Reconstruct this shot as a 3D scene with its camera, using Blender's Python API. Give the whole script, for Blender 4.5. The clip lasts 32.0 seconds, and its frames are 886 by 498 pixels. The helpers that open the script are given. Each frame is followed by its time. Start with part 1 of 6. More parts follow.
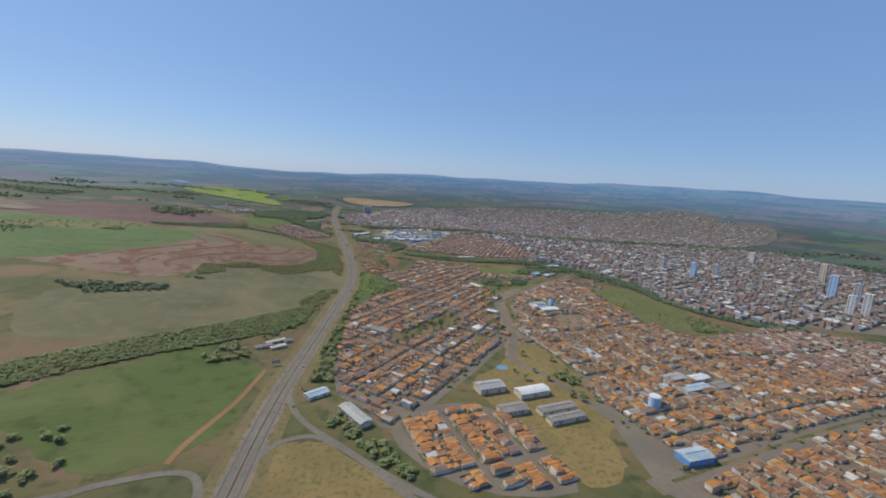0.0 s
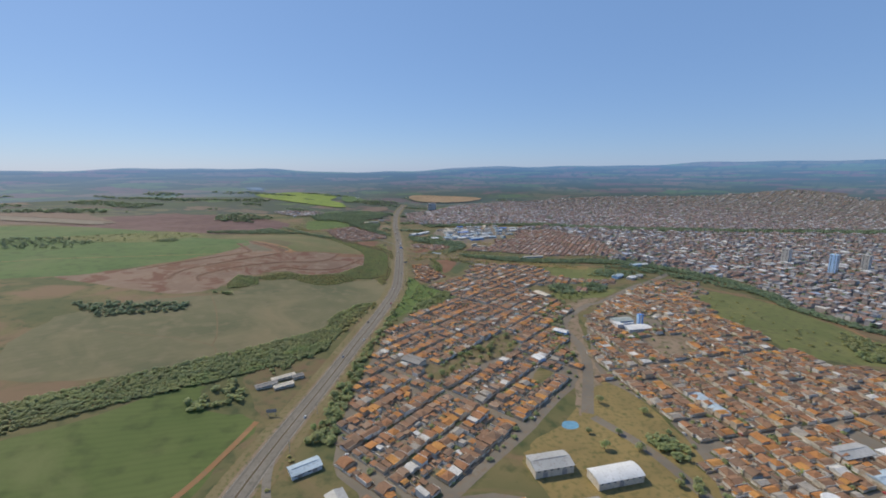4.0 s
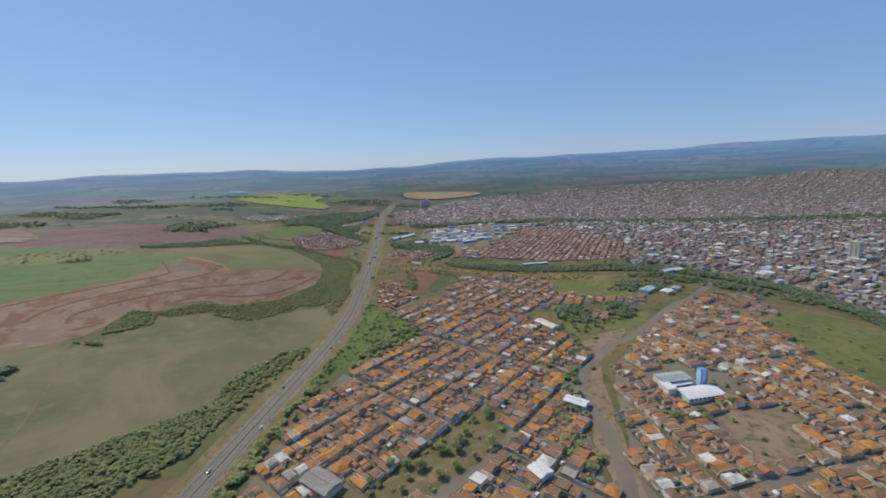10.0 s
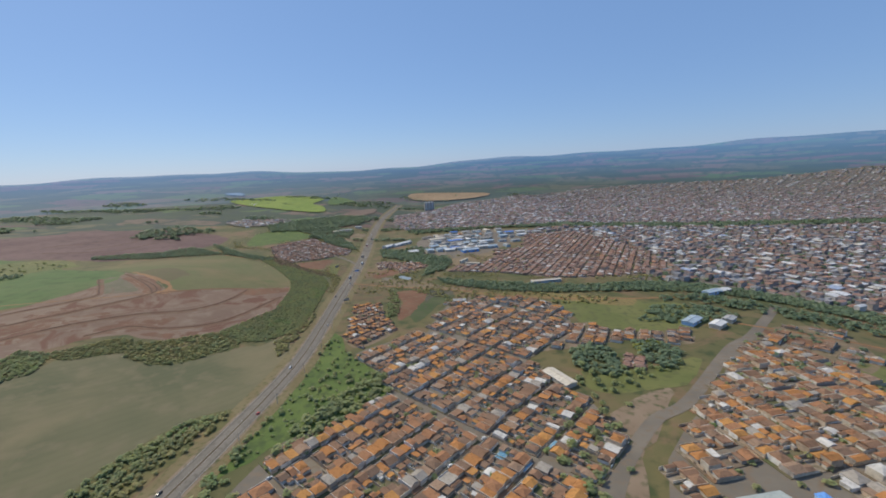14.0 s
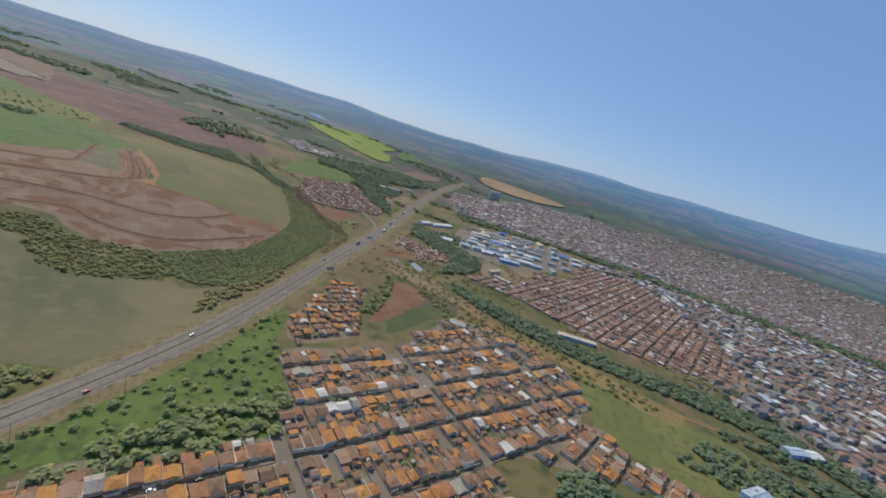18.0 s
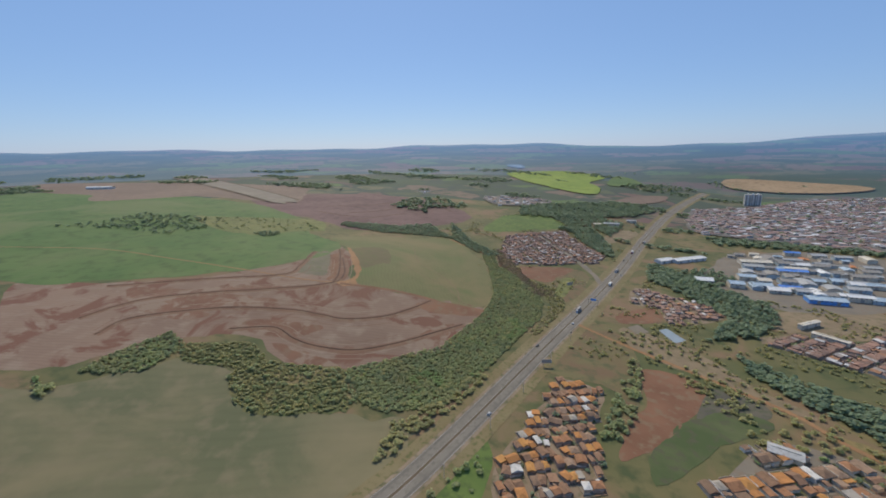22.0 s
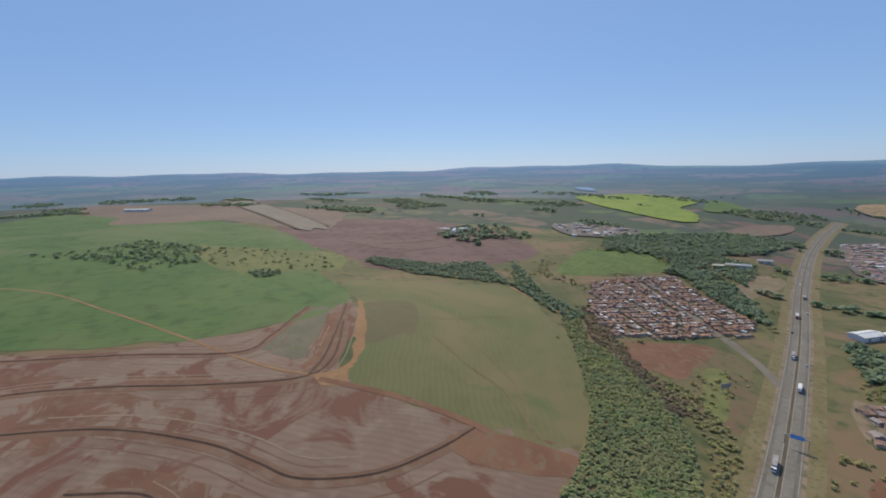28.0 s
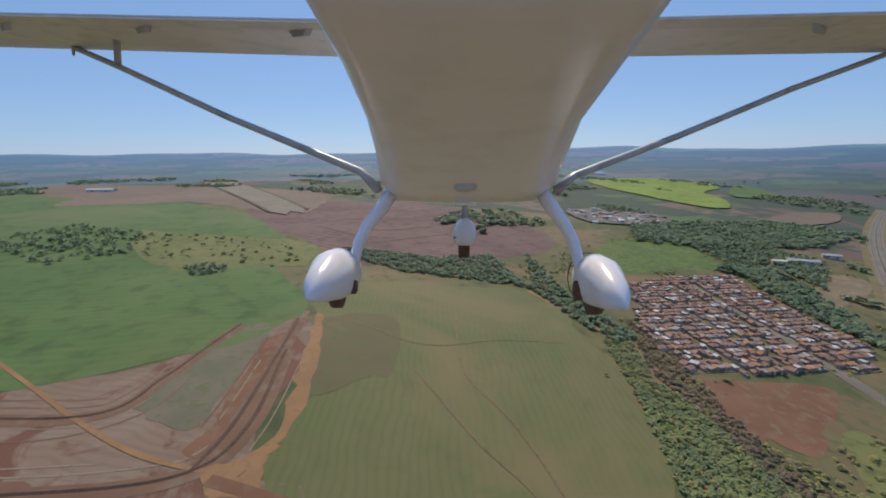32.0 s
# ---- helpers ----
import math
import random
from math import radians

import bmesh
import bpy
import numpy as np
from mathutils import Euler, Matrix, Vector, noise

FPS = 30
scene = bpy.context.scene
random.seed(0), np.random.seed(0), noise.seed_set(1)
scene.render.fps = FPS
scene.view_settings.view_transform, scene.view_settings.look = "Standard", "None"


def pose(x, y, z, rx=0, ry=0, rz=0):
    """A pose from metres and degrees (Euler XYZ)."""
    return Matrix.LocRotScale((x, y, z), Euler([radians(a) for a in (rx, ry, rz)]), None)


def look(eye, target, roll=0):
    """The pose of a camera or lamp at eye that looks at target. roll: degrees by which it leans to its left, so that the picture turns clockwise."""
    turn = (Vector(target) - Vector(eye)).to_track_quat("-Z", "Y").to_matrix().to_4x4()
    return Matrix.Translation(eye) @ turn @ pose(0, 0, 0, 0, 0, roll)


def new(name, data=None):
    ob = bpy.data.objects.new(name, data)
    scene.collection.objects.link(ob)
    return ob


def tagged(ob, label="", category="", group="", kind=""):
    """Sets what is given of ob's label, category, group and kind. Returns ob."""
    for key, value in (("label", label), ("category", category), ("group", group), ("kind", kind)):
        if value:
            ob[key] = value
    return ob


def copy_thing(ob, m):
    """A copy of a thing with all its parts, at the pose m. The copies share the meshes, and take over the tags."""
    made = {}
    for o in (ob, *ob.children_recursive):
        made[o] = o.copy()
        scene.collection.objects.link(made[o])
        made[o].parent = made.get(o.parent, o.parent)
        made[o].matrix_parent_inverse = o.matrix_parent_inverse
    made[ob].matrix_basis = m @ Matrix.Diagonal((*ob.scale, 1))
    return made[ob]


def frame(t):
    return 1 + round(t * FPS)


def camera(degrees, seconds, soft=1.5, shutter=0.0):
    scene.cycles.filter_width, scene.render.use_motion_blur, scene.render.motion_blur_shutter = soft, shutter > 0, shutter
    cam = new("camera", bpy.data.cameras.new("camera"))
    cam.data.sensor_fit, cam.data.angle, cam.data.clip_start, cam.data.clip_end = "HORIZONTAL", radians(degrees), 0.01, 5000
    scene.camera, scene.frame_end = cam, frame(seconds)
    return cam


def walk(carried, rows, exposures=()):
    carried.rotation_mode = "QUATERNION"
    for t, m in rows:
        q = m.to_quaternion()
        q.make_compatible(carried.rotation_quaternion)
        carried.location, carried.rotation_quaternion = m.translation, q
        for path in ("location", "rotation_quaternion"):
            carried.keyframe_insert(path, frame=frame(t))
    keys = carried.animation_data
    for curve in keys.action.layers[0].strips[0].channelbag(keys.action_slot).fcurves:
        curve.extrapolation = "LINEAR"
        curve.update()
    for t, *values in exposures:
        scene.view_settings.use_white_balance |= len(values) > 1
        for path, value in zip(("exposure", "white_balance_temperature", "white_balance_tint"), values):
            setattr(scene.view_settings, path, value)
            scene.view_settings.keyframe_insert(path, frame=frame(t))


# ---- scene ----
# seconds, place of the eye, heading, pitch, bank
ROWS = [
    (0.0, -75.3, -185.3, 206.6, -10.10, -9.43, -3.69),
    (0.5, -66.7, -169.2, 206.7, -9.86, -9.94, -2.68),
    (1.0, -58.5, -152.1, 206.5, -9.35, -10.23, -2.59),
    (1.5, -50.6, -134.6, 205.9, -8.47, -10.21, -3.63),
    (2.0, -43.0, -117.5, 205.0, -5.85, -10.43, -1.45),
    (2.5, -35.7, -101.2, 203.9, -4.16, -10.51, -5.11),
    (3.0, -28.9, -85.3, 203.1, -1.96, -10.82, -3.76),
    (3.5, -22.6, -69.2, 202.3, -0.43, -10.32, 0.18),
    (5.5, -0.2, -0.3, 194.9, -0.01, -11.97, -0.21),
    (6.0, 5.0, 17.1, 193.6, -0.39, -12.10, 0.11),
    (6.5, 10.1, 34.5, 192.4, -1.08, -11.08, -1.17),
    (7.0, 15.0, 51.9, 191.4, -0.34, -12.15, 0.86),
    (7.5, 19.8, 69.6, 190.4, 1.32, -11.16, 1.32),
    (8.0, 24.4, 87.4, 189.5, 1.30, -10.40, -2.19),
    (8.5, 28.9, 105.3, 188.8, 1.67, -11.47, -0.53),
    (9.0, 33.2, 123.2, 188.3, 4.00, -11.64, 2.70),
    (9.5, 37.5, 141.1, 187.7, 3.33, -11.03, 3.02),
    (10.0, 41.9, 159.1, 187.0, 0.20, -11.09, 2.40),
    (10.5, 46.4, 176.9, 186.1, -1.52, -12.33, 1.87),
    (11.0, 51.0, 194.6, 185.3, -0.28, -10.97, 0.62),
    (11.5, 55.7, 212.4, 184.6, 1.91, -11.21, -0.49),
    (12.0, 60.4, 230.4, 183.8, 2.50, -11.07, 1.70),
    (12.5, 65.0, 248.6, 182.6, 0.17, -11.83, -1.73),
    (13.0, 69.2, 266.7, 181.4, -0.40, -12.96, -1.20),
    (13.5, 73.2, 284.8, 180.4, 1.21, -12.41, 1.31),
    (14.0, 77.1, 302.9, 180.0, 1.90, -10.93, 2.81),
    (14.5, 81.0, 321.2, 179.8, 1.20, -10.39, -0.39),
    (16.5, 98.9, 394.6, 180.7, -2.59, -9.62, 0.10),
    (17.0, 103.2, 412.5, 181.0, -2.01, -10.27, -3.51),
    (17.5, 107.1, 430.5, 181.4, 5.01, -13.86, -12.02),
    (18.0, 108.9, 448.6, 181.6, 14.20, -14.95, -16.33),
    (18.5, 108.4, 466.5, 181.8, 21.35, -14.37, -15.68),
    (19.0, 105.5, 483.9, 182.0, 26.02, -13.26, -17.68),
    (19.5, 100.5, 500.9, 182.1, 30.59, -12.75, -6.69),
    (20.0, 93.8, 517.5, 181.9, 33.99, -13.82, -6.09),
    (20.5, 85.9, 533.7, 181.3, 35.02, -13.72, -1.58),
    (21.0, 77.0, 549.7, 180.5, 34.29, -14.99, -4.51),
    (21.5, 67.5, 565.6, 179.7, 35.82, -12.53, 1.72),
    (22.0, 57.4, 581.5, 179.1, 40.31, -13.12, 0.92),
    (22.5, 46.7, 597.3, 178.4, 40.87, -14.76, -2.52),
    (23.0, 35.5, 612.9, 177.4, 42.50, -15.13, -1.59),
    (23.5, 23.9, 628.2, 175.9, 43.68, -15.01, 4.30),
    (24.0, 11.7, 643.4, 174.0, 43.50, -15.72, 1.49),
    (24.5, -0.8, 658.5, 171.9, 45.53, -14.34, 3.43),
    (25.0, -13.5, 673.5, 169.8, 47.89, -14.19, 1.79),
    (25.5, -26.3, 688.3, 168.0, 49.30, -12.14, 3.50),
    (26.0, -39.3, 702.8, 166.7, 48.07, -11.20, 2.77),
    (26.5, -52.3, 716.7, 165.5, 46.72, -9.55, 1.12),
    (28.5, -104.3, 768.1, 160.8, 49.29, -9.98, 1.99),
    (29.0, -117.0, 780.0, 158.6, 50.91, -11.27, 4.40),
    (29.5, -129.7, 791.7, 156.0, 50.90, -11.41, 4.50),
    (30.0, -142.5, 803.5, 153.4, 49.29, -11.65, 4.40),
    (30.5, -155.2, 815.3, 150.8, 48.01, -11.57, 3.60),
    (31.0, -167.6, 827.0, 148.2, 47.52, -9.91, 4.52),
    (31.5, -179.6, 838.3, 145.9, 48.37, -10.23, 1.07),
    (32.0, -190.4, 848.6, 144.1, 48.21, -11.73, 0.71),
]
cam = camera(93.0, 32.0, soft=1.8)
walk(cam, [(t, pose(x, y, z, 90 + p, b, h)) for t, x, y, z, h, p, b in ROWS],
     exposures=[(0.0, 0.03, 6600, 10), (32.0, 0.03, 6600, 10)])

# ---- light ----
SUN_AZ, SUN_EL = radians(50), radians(47)      # azimuth to the left of +y
world = bpy.data.worlds.new("sky")
scene.world = world
world.use_nodes = True
wn = world.node_tree
sky = wn.nodes.new("ShaderNodeTexSky")
sky.sky_type, sky.sun_disc = "NISHITA", False
sky.sun_elevation, sky.sun_rotation = SUN_EL, -SUN_AZ
sky.altitude, sky.air_density, sky.dust_density, sky.ozone_density = 700, 1.0, 0.5, 4.0
veil = wn.nodes.new("ShaderNodeMix")           # thin haze over the whole sky
veil.data_type, veil.blend_type = "RGBA", "MIX"
veil.inputs["Factor"].default_value = 0.52
veil.inputs["B"].default_value = (2.45, 4.55, 8.9, 1)
wn.links.new(sky.outputs[0], veil.inputs["A"])
wn.links.new(veil.outputs["Result"], wn.nodes["Background"].inputs[0])
wn.nodes["Background"].inputs[1].default_value = 0.09
sun = bpy.data.lights.new("sun", "SUN")
sun.energy, sun.angle, sun.color = 3.4, radians(3.0), (1.0, 0.89, 0.68)
sun_ob = new("sun", sun)
sun_ob.matrix_world = look((-math.sin(SUN_AZ) * 900, math.cos(SUN_AZ) * 900, 900 * math.tan(SUN_EL)), (0, 0, 0))

RND = random.Random(7)
NPR = np.random.default_rng(11)

# ---- materials ----


def material(name, a, b, c=None, big=0.01, fine=0.4, rough=0.85, bump=0.0, spread=None, spec=0.3, metal=0.0, by="island"):
    """Base colour from two scales of noise over the world; spread: colours picked at random for each piece."""
    m = bpy.data.materials.new(name)
    m.use_nodes = True
    t = m.node_tree
    n, k = t.nodes, t.links
    bs = n["Principled BSDF"]
    bs.inputs["Roughness"].default_value = rough
    bs.inputs["Metallic"].default_value = metal
    bs.inputs["Specular IOR Level"].default_value = spec
    geo = n.new("ShaderNodeNewGeometry")
    n1, n2 = n.new("ShaderNodeTexNoise"), n.new("ShaderNodeTexNoise")
    for node, s, det in ((n1, big, 5), (n2, fine, 4)):
        node.inputs["Scale"].default_value, node.inputs["Detail"].default_value = s, det
        k.new(geo.outputs["Position"], node.inputs["Vector"])
    ramp = n.new("ShaderNodeValToRGB")
    ramp.color_ramp.elements[0].position, ramp.color_ramp.elements[1].position = 0.36, 0.64
    ramp.color_ramp.elements[0].color, ramp.color_ramp.elements[1].color = (*a, 1), (*b, 1)
    k.new(n1.outputs["Fac"], ramp.inputs["Fac"])
    out = ramp.outputs["Color"]
    if spread:
        pick = n.new("ShaderNodeValToRGB")
        pick.color_ramp.interpolation = "CONSTANT"
        el = pick.color_ramp.elements
        while len(el) < len(spread):
            el.new(0.5)
        at = 0.0
        for e, (share, col) in zip(el, spread):
            e.position, e.color = at, (*col, 1)
            at += share
        if by == "island":
            k.new(geo.outputs["Random Per Island"], pick.inputs["Fac"])
        else:
            info = n.new("ShaderNodeObjectInfo")
            k.new(info.outputs["Random"], pick.inputs["Fac"])
        mul = n.new("ShaderNodeMix")
        mul.data_type, mul.blend_type = "RGBA", "MULTIPLY"
        mul.inputs["Factor"].default_value = 1.0
        k.new(out, mul.inputs["A"])
        k.new(pick.outputs["Color"], mul.inputs["B"])
        out = mul.outputs["Result"]
    mix = n.new("ShaderNodeMix")
    mix.data_type, mix.blend_type = "RGBA", "MIX"
    r2 = n.new("ShaderNodeValToRGB")
    r2.color_ramp.elements[0].position, r2.color_ramp.elements[1].position = 0.5, 0.68
    k.new(n2.outputs["Fac"], r2.inputs["Fac"])
    k.new(r2.outputs["Color"], mix.inputs["Factor"])
    k.new(out, mix.inputs["A"])
    if c:
        mix.inputs["B"].default_value = (*c, 1)
    else:
        dark = n.new("ShaderNodeMix")
        dark.data_type, dark.blend_type = "RGBA", "MULTIPLY"
        dark.inputs["Factor"].default_value = 1.0
        dark.inputs["B"].default_value = (0.72, 0.72, 0.72, 1)
        k.new(out, dark.inputs["A"])
        k.new(dark.outputs["Result"], mix.inputs["B"])
    k.new(mix.outputs["Result"], bs.inputs["Base Color"])
    if bump:
        bp = n.new("ShaderNodeBump")
        bp.inputs["Strength"].default_value, bp.inputs["Distance"].default_value = 0.6, bump
        k.new(n2.outputs["Fac"], bp.inputs["Height"])
        k.new(bp.outputs["Normal"], bs.inputs["Normal"])
    return m


def furrowed(name, a, b, angle, spacing, strength=0.5, c=None, warp=3.0, big=0.012):
    """Land with parallel furrows or crop rows, running at angle (degrees), over two scales of noise."""
    m = material(name, a, b, c, big=big, fine=0.06)
    t = m.node_tree
    n, k = t.nodes, t.links
    bs = n["Principled BSDF"]
    old = bs.inputs["Base Color"].links[0].from_socket
    geo = n.new("ShaderNodeNewGeometry")
    mp = n.new("ShaderNodeMapping")
    mp.inputs["Rotation"].default_value = (0, 0, -radians(angle))
    k.new(geo.outputs["Position"], mp.inputs["Vector"])
    wv = n.new("ShaderNodeTexWave")
    wv.bands_direction = "Y"
    wv.inputs["Scale"].default_value = 0.314 / spacing
    wv.inputs["Distortion"].default_value, wv.inputs["Detail"].default_value = warp, 2
    wv.inputs["Detail Scale"].default_value = 0.4
    k.new(mp.outputs["Vector"], wv.inputs["Vector"])
    ramp = n.new("ShaderNodeValToRGB")
    ramp.color_ramp.elements[0].color = (1 - strength,) * 3 + (1,)
    ramp.color_ramp.elements[1].position = 0.6
    k.new(wv.outputs["Fac"], ramp.inputs["Fac"])
    mul = n.new("ShaderNodeMix")
    mul.data_type, mul.blend_type = "RGBA", "MULTIPLY"
    mul.inputs["Factor"].default_value = 1.0
    k.new(old, mul.inputs["A"])
    k.new(ramp.outputs["Color"], mul.inputs["B"])
    k.new(mul.outputs["Result"], bs.inputs["Base Color"])
    return m


M_LAND = material("dry_grass_land", (0.085, 0.095, 0.035), (0.17, 0.135, 0.06), (0.06, 0.075, 0.028), big=0.012, fine=0.07)
M_GREEN = furrowed("green_crop", (0.082, 0.118, 0.028), (0.112, 0.142, 0.04), 25, 7, 0.08, warp=7)
M_GREEN2 = furrowed("bright_green_crop", (0.07, 0.13, 0.034), (0.098, 0.152, 0.044), 60, 9, 0.08, warp=7)
M_GREY = furrowed("grey_green_stubble", (0.108, 0.113, 0.056), (0.152, 0.14, 0.073), 48, 9, 0.05, (0.17, 0.146, 0.082), warp=8)
M_OLIVE = furrowed("olive_crop", (0.112, 0.13, 0.046), (0.15, 0.14, 0.06), 140, 4.5, 0.08, (0.125, 0.125, 0.05), warp=8)
M_PLOUGH = furrowed("ploughed_red_soil", (0.188, 0.122, 0.086), (0.232, 0.154, 0.108), 38, 4.5, 0.10, (0.245, 0.178, 0.13), warp=10, big=0.01)
M_PURPLE = furrowed("dark_red_soil", (0.13, 0.072, 0.066), (0.17, 0.10, 0.09), 25, 13, 0.2, warp=7)
M_FURROW = material("pale_furrow", (0.24, 0.175, 0.122), (0.275, 0.205, 0.145), (0.21, 0.15, 0.105), big=0.05, fine=0.4)
M_RED = material("bare_red_earth", (0.16, 0.075, 0.042), (0.21, 0.105, 0.06), (0.19, 0.125, 0.075), big=0.03, fine=0.15)
M_TERRACE = material("terrace_bank_soil", (0.105, 0.06, 0.04), (0.14, 0.08, 0.05), big=0.05, fine=0.5)
M_REDDISH = material("turned_red_soil", (0.15, 0.078, 0.048), (0.19, 0.105, 0.066), (0.20, 0.135, 0.09), big=0.03, fine=0.1)
M_YELLOW = material("bright_yellow_green_crop", (0.15, 0.22, 0.03), (0.20, 0.26, 0.04), big=0.01, fine=0.05)
M_DRY = material("dry_yellow_grass", (0.20, 0.15, 0.06), (0.26, 0.19, 0.075), (0.13, 0.12, 0.045), big=0.03, fine=0.25)
M_SCRUB = material("scrub_grass", (0.075, 0.095, 0.03), (0.15, 0.13, 0.05), (0.05, 0.065, 0.02), big=0.025, fine=0.18)
M_LUSH = material("lush_green_grass", (0.08, 0.13, 0.028), (0.115, 0.16, 0.038), (0.06, 0.09, 0.026), big=0.04, fine=0.15)
M_BURNT = material("damp_dark_ground", (0.085, 0.078, 0.06), (0.12, 0.105, 0.075), (0.07, 0.08, 0.04), big=0.05, fine=0.2)
M_DAMP = material("damp_dark_grass", (0.06, 0.085, 0.028), (0.095, 0.11, 0.045), (0.08, 0.075, 0.045), big=0.04, fine=0.12)
M_TAN = material("tan_bare_field", (0.27, 0.19, 0.11), (0.32, 0.225, 0.135), big=0.01, fine=0.05)
M_DIRT = material("dirt_road", (0.255, 0.135, 0.06), (0.31, 0.172, 0.082), (0.23, 0.14, 0.072), big=0.04, fine=0.3)
M_MEADOW = material("yellow_green_meadow", (0.125, 0.14, 0.042), (0.17, 0.17, 0.058), (0.10, 0.105, 0.04), big=0.02, fine=0.12)
M_TRACK = material("faint_track", (0.17, 0.125, 0.065), (0.20, 0.145, 0.08), big=0.05, fine=0.5)
M_ASPHALT = material("worn_asphalt", (0.17, 0.15, 0.122), (0.21, 0.187, 0.153), (0.145, 0.128, 0.105), big=0.03, fine=0.3, rough=0.85)
M_FARSTREET = material("grey_far_streets", (0.125, 0.115, 0.105), (0.165, 0.145, 0.13), (0.10, 0.105, 0.075), big=0.01, fine=0.05)
M_WORN = material("dark_worn_lane", (0.125, 0.112, 0.094), (0.155, 0.138, 0.115), (0.17, 0.15, 0.125), big=0.05, fine=0.4)
M_STREET = material("town_asphalt", (0.155, 0.135, 0.108), (0.205, 0.175, 0.135), (0.19, 0.142, 0.098), big=0.03, fine=0.2, rough=0.8)
M_VERGE = material("highway_verge", (0.17, 0.13, 0.06), (0.20, 0.16, 0.08), (0.11, 0.11, 0.04), big=0.04, fine=0.3)
M_MEDIAN = material("median_strip", (0.10, 0.07, 0.045), (0.13, 0.095, 0.06), (0.07, 0.07, 0.03), big=0.05, fine=0.5)
M_RIDGE = furrowed("brown_bare_field", (0.165, 0.115, 0.085), (0.205, 0.145, 0.105), 20, 20, 0.1, (0.15, 0.105, 0.08), warp=8, big=0.006)
M_GRASSTRIP = material("pale_dry_turf", (0.185, 0.155, 0.12), (0.22, 0.185, 0.145), (0.17, 0.15, 0.105), big=0.02, fine=0.06)
M_REDSCRUB = material("red_earth_with_weeds", (0.155, 0.10, 0.055), (0.145, 0.125, 0.055), (0.085, 0.09, 0.04), big=0.05, fine=0.09)
M_TANSOIL = material("bare_tan_earth", (0.19, 0.14, 0.085), (0.24, 0.18, 0.11), (0.15, 0.125, 0.065), big=0.04, fine=0.12)
M_REDSOIL = material("red_soil_in_plough", (0.15, 0.072, 0.044), (0.19, 0.095, 0.058), (0.18, 0.11, 0.07), big=0.04, fine=0.12)
M_SOIL = material("trodden_earth", (0.21, 0.15, 0.10), (0.26, 0.195, 0.135), (0.10, 0.10, 0.045), big=0.04, fine=0.15)
M_LINE = material("road_paint", (0.33, 0.31, 0.28), (0.40, 0.38, 0.34), rough=0.6)
YARDS = ((0.3, (0.20, 0.15, 0.11)), (0.2, (0.27, 0.22, 0.165)), (0.18, (0.26, 0.15, 0.09)), (0.17, (0.11, 0.12, 0.05)), (0.15, (0.16, 0.14, 0.08)))
M_YARD = material("yard_ground", (0.75, 0.75, 0.75), (1.05, 1.05, 1.05), (0.13, 0.11, 0.06), big=0.06, fine=0.3, spread=YARDS)
ROOFS = ((0.15, (0.455, 0.205, 0.07)), (0.2, (0.36, 0.178, 0.09)), (0.27, (0.285, 0.165, 0.10)), (0.08, (0.52, 0.255, 0.08)), (0.14, (0.24, 0.152, 0.10)),
         (0.07, (0.34, 0.225, 0.15)), (0.05, (0.39, 0.345, 0.29)), (0.04, (0.64, 0.61, 0.56)))
ROOFS_OLD = ((0.26, (0.35, 0.205, 0.15)), (0.25, (0.30, 0.185, 0.14)), (0.2, (0.25, 0.165, 0.13)), (0.1, (0.41, 0.215, 0.12)),
             (0.11, (0.36, 0.31, 0.28)), (0.08, (0.62, 0.59, 0.56)))
ROOFS_MIX = ((0.26, (0.31, 0.19, 0.145)), (0.2, (0.25, 0.185, 0.16)), (0.15, (0.37, 0.36, 0.36)), (0.1, (0.66, 0.66, 0.66)),
             (0.13, (0.25, 0.25, 0.26)), (0.16, (0.38, 0.215, 0.14)))
# old roof colours muted and bluer, distance haze put into the palette
ROOFS_FAR = ((0.34, (0.33, 0.205, 0.17)), (0.26, (0.28, 0.19, 0.17)), (0.14, (0.38, 0.25, 0.20)), (0.12, (0.36, 0.34, 0.34)), (0.14, (0.66, 0.65, 0.65)))
WALLS = ((0.3, (0.66, 0.59, 0.48)), (0.28, (0.76, 0.72, 0.65)), (0.17, (0.54, 0.44, 0.33)), (0.15, (0.60, 0.46, 0.33)), (0.1, (0.42, 0.37, 0.32)))
M_ROOF = material("clay_tile_roof", (0.8, 0.8, 0.8), (1, 1, 1), big=0.08, fine=0.5, spread=ROOFS, bump=0.15)
M_ROOF_OLD = material("weathered_tile_roof", (0.8, 0.8, 0.8), (1, 1, 1), big=0.08, fine=0.5, spread=ROOFS_OLD, bump=0.15)
M_ROOF_MIX = material("mixed_town_roof", (0.8, 0.8, 0.8), (1, 1, 1), big=0.08, fine=0.5, spread=ROOFS_MIX, rough=0.7)
M_ROOF_FAR = material("far_town_roof", (0.8, 0.8, 0.8), (1, 1, 1), big=0.04, fine=0.3, spread=ROOFS_FAR, rough=0.6)
M_ROOF_OB = material("clay_tile_house_roof", (0.8, 0.8, 0.8), (1, 1, 1), big=0.1, fine=0.6, spread=ROOFS, bump=0.15, by="object")
M_WALL = material("painted_render", (0.7, 0.7, 0.7), (1, 1, 1), big=0.1, fine=0.5, spread=WALLS)
M_WALL_POOR = material("bare_brick_render", (0.75, 0.75, 0.75), (1, 1, 1), big=0.1, fine=0.5,
                       spread=((0.4, (0.44, 0.31, 0.24)), (0.25, (0.52, 0.41, 0.33)), (0.2, (0.52, 0.46, 0.40)), (0.15, (0.36, 0.25, 0.19))))
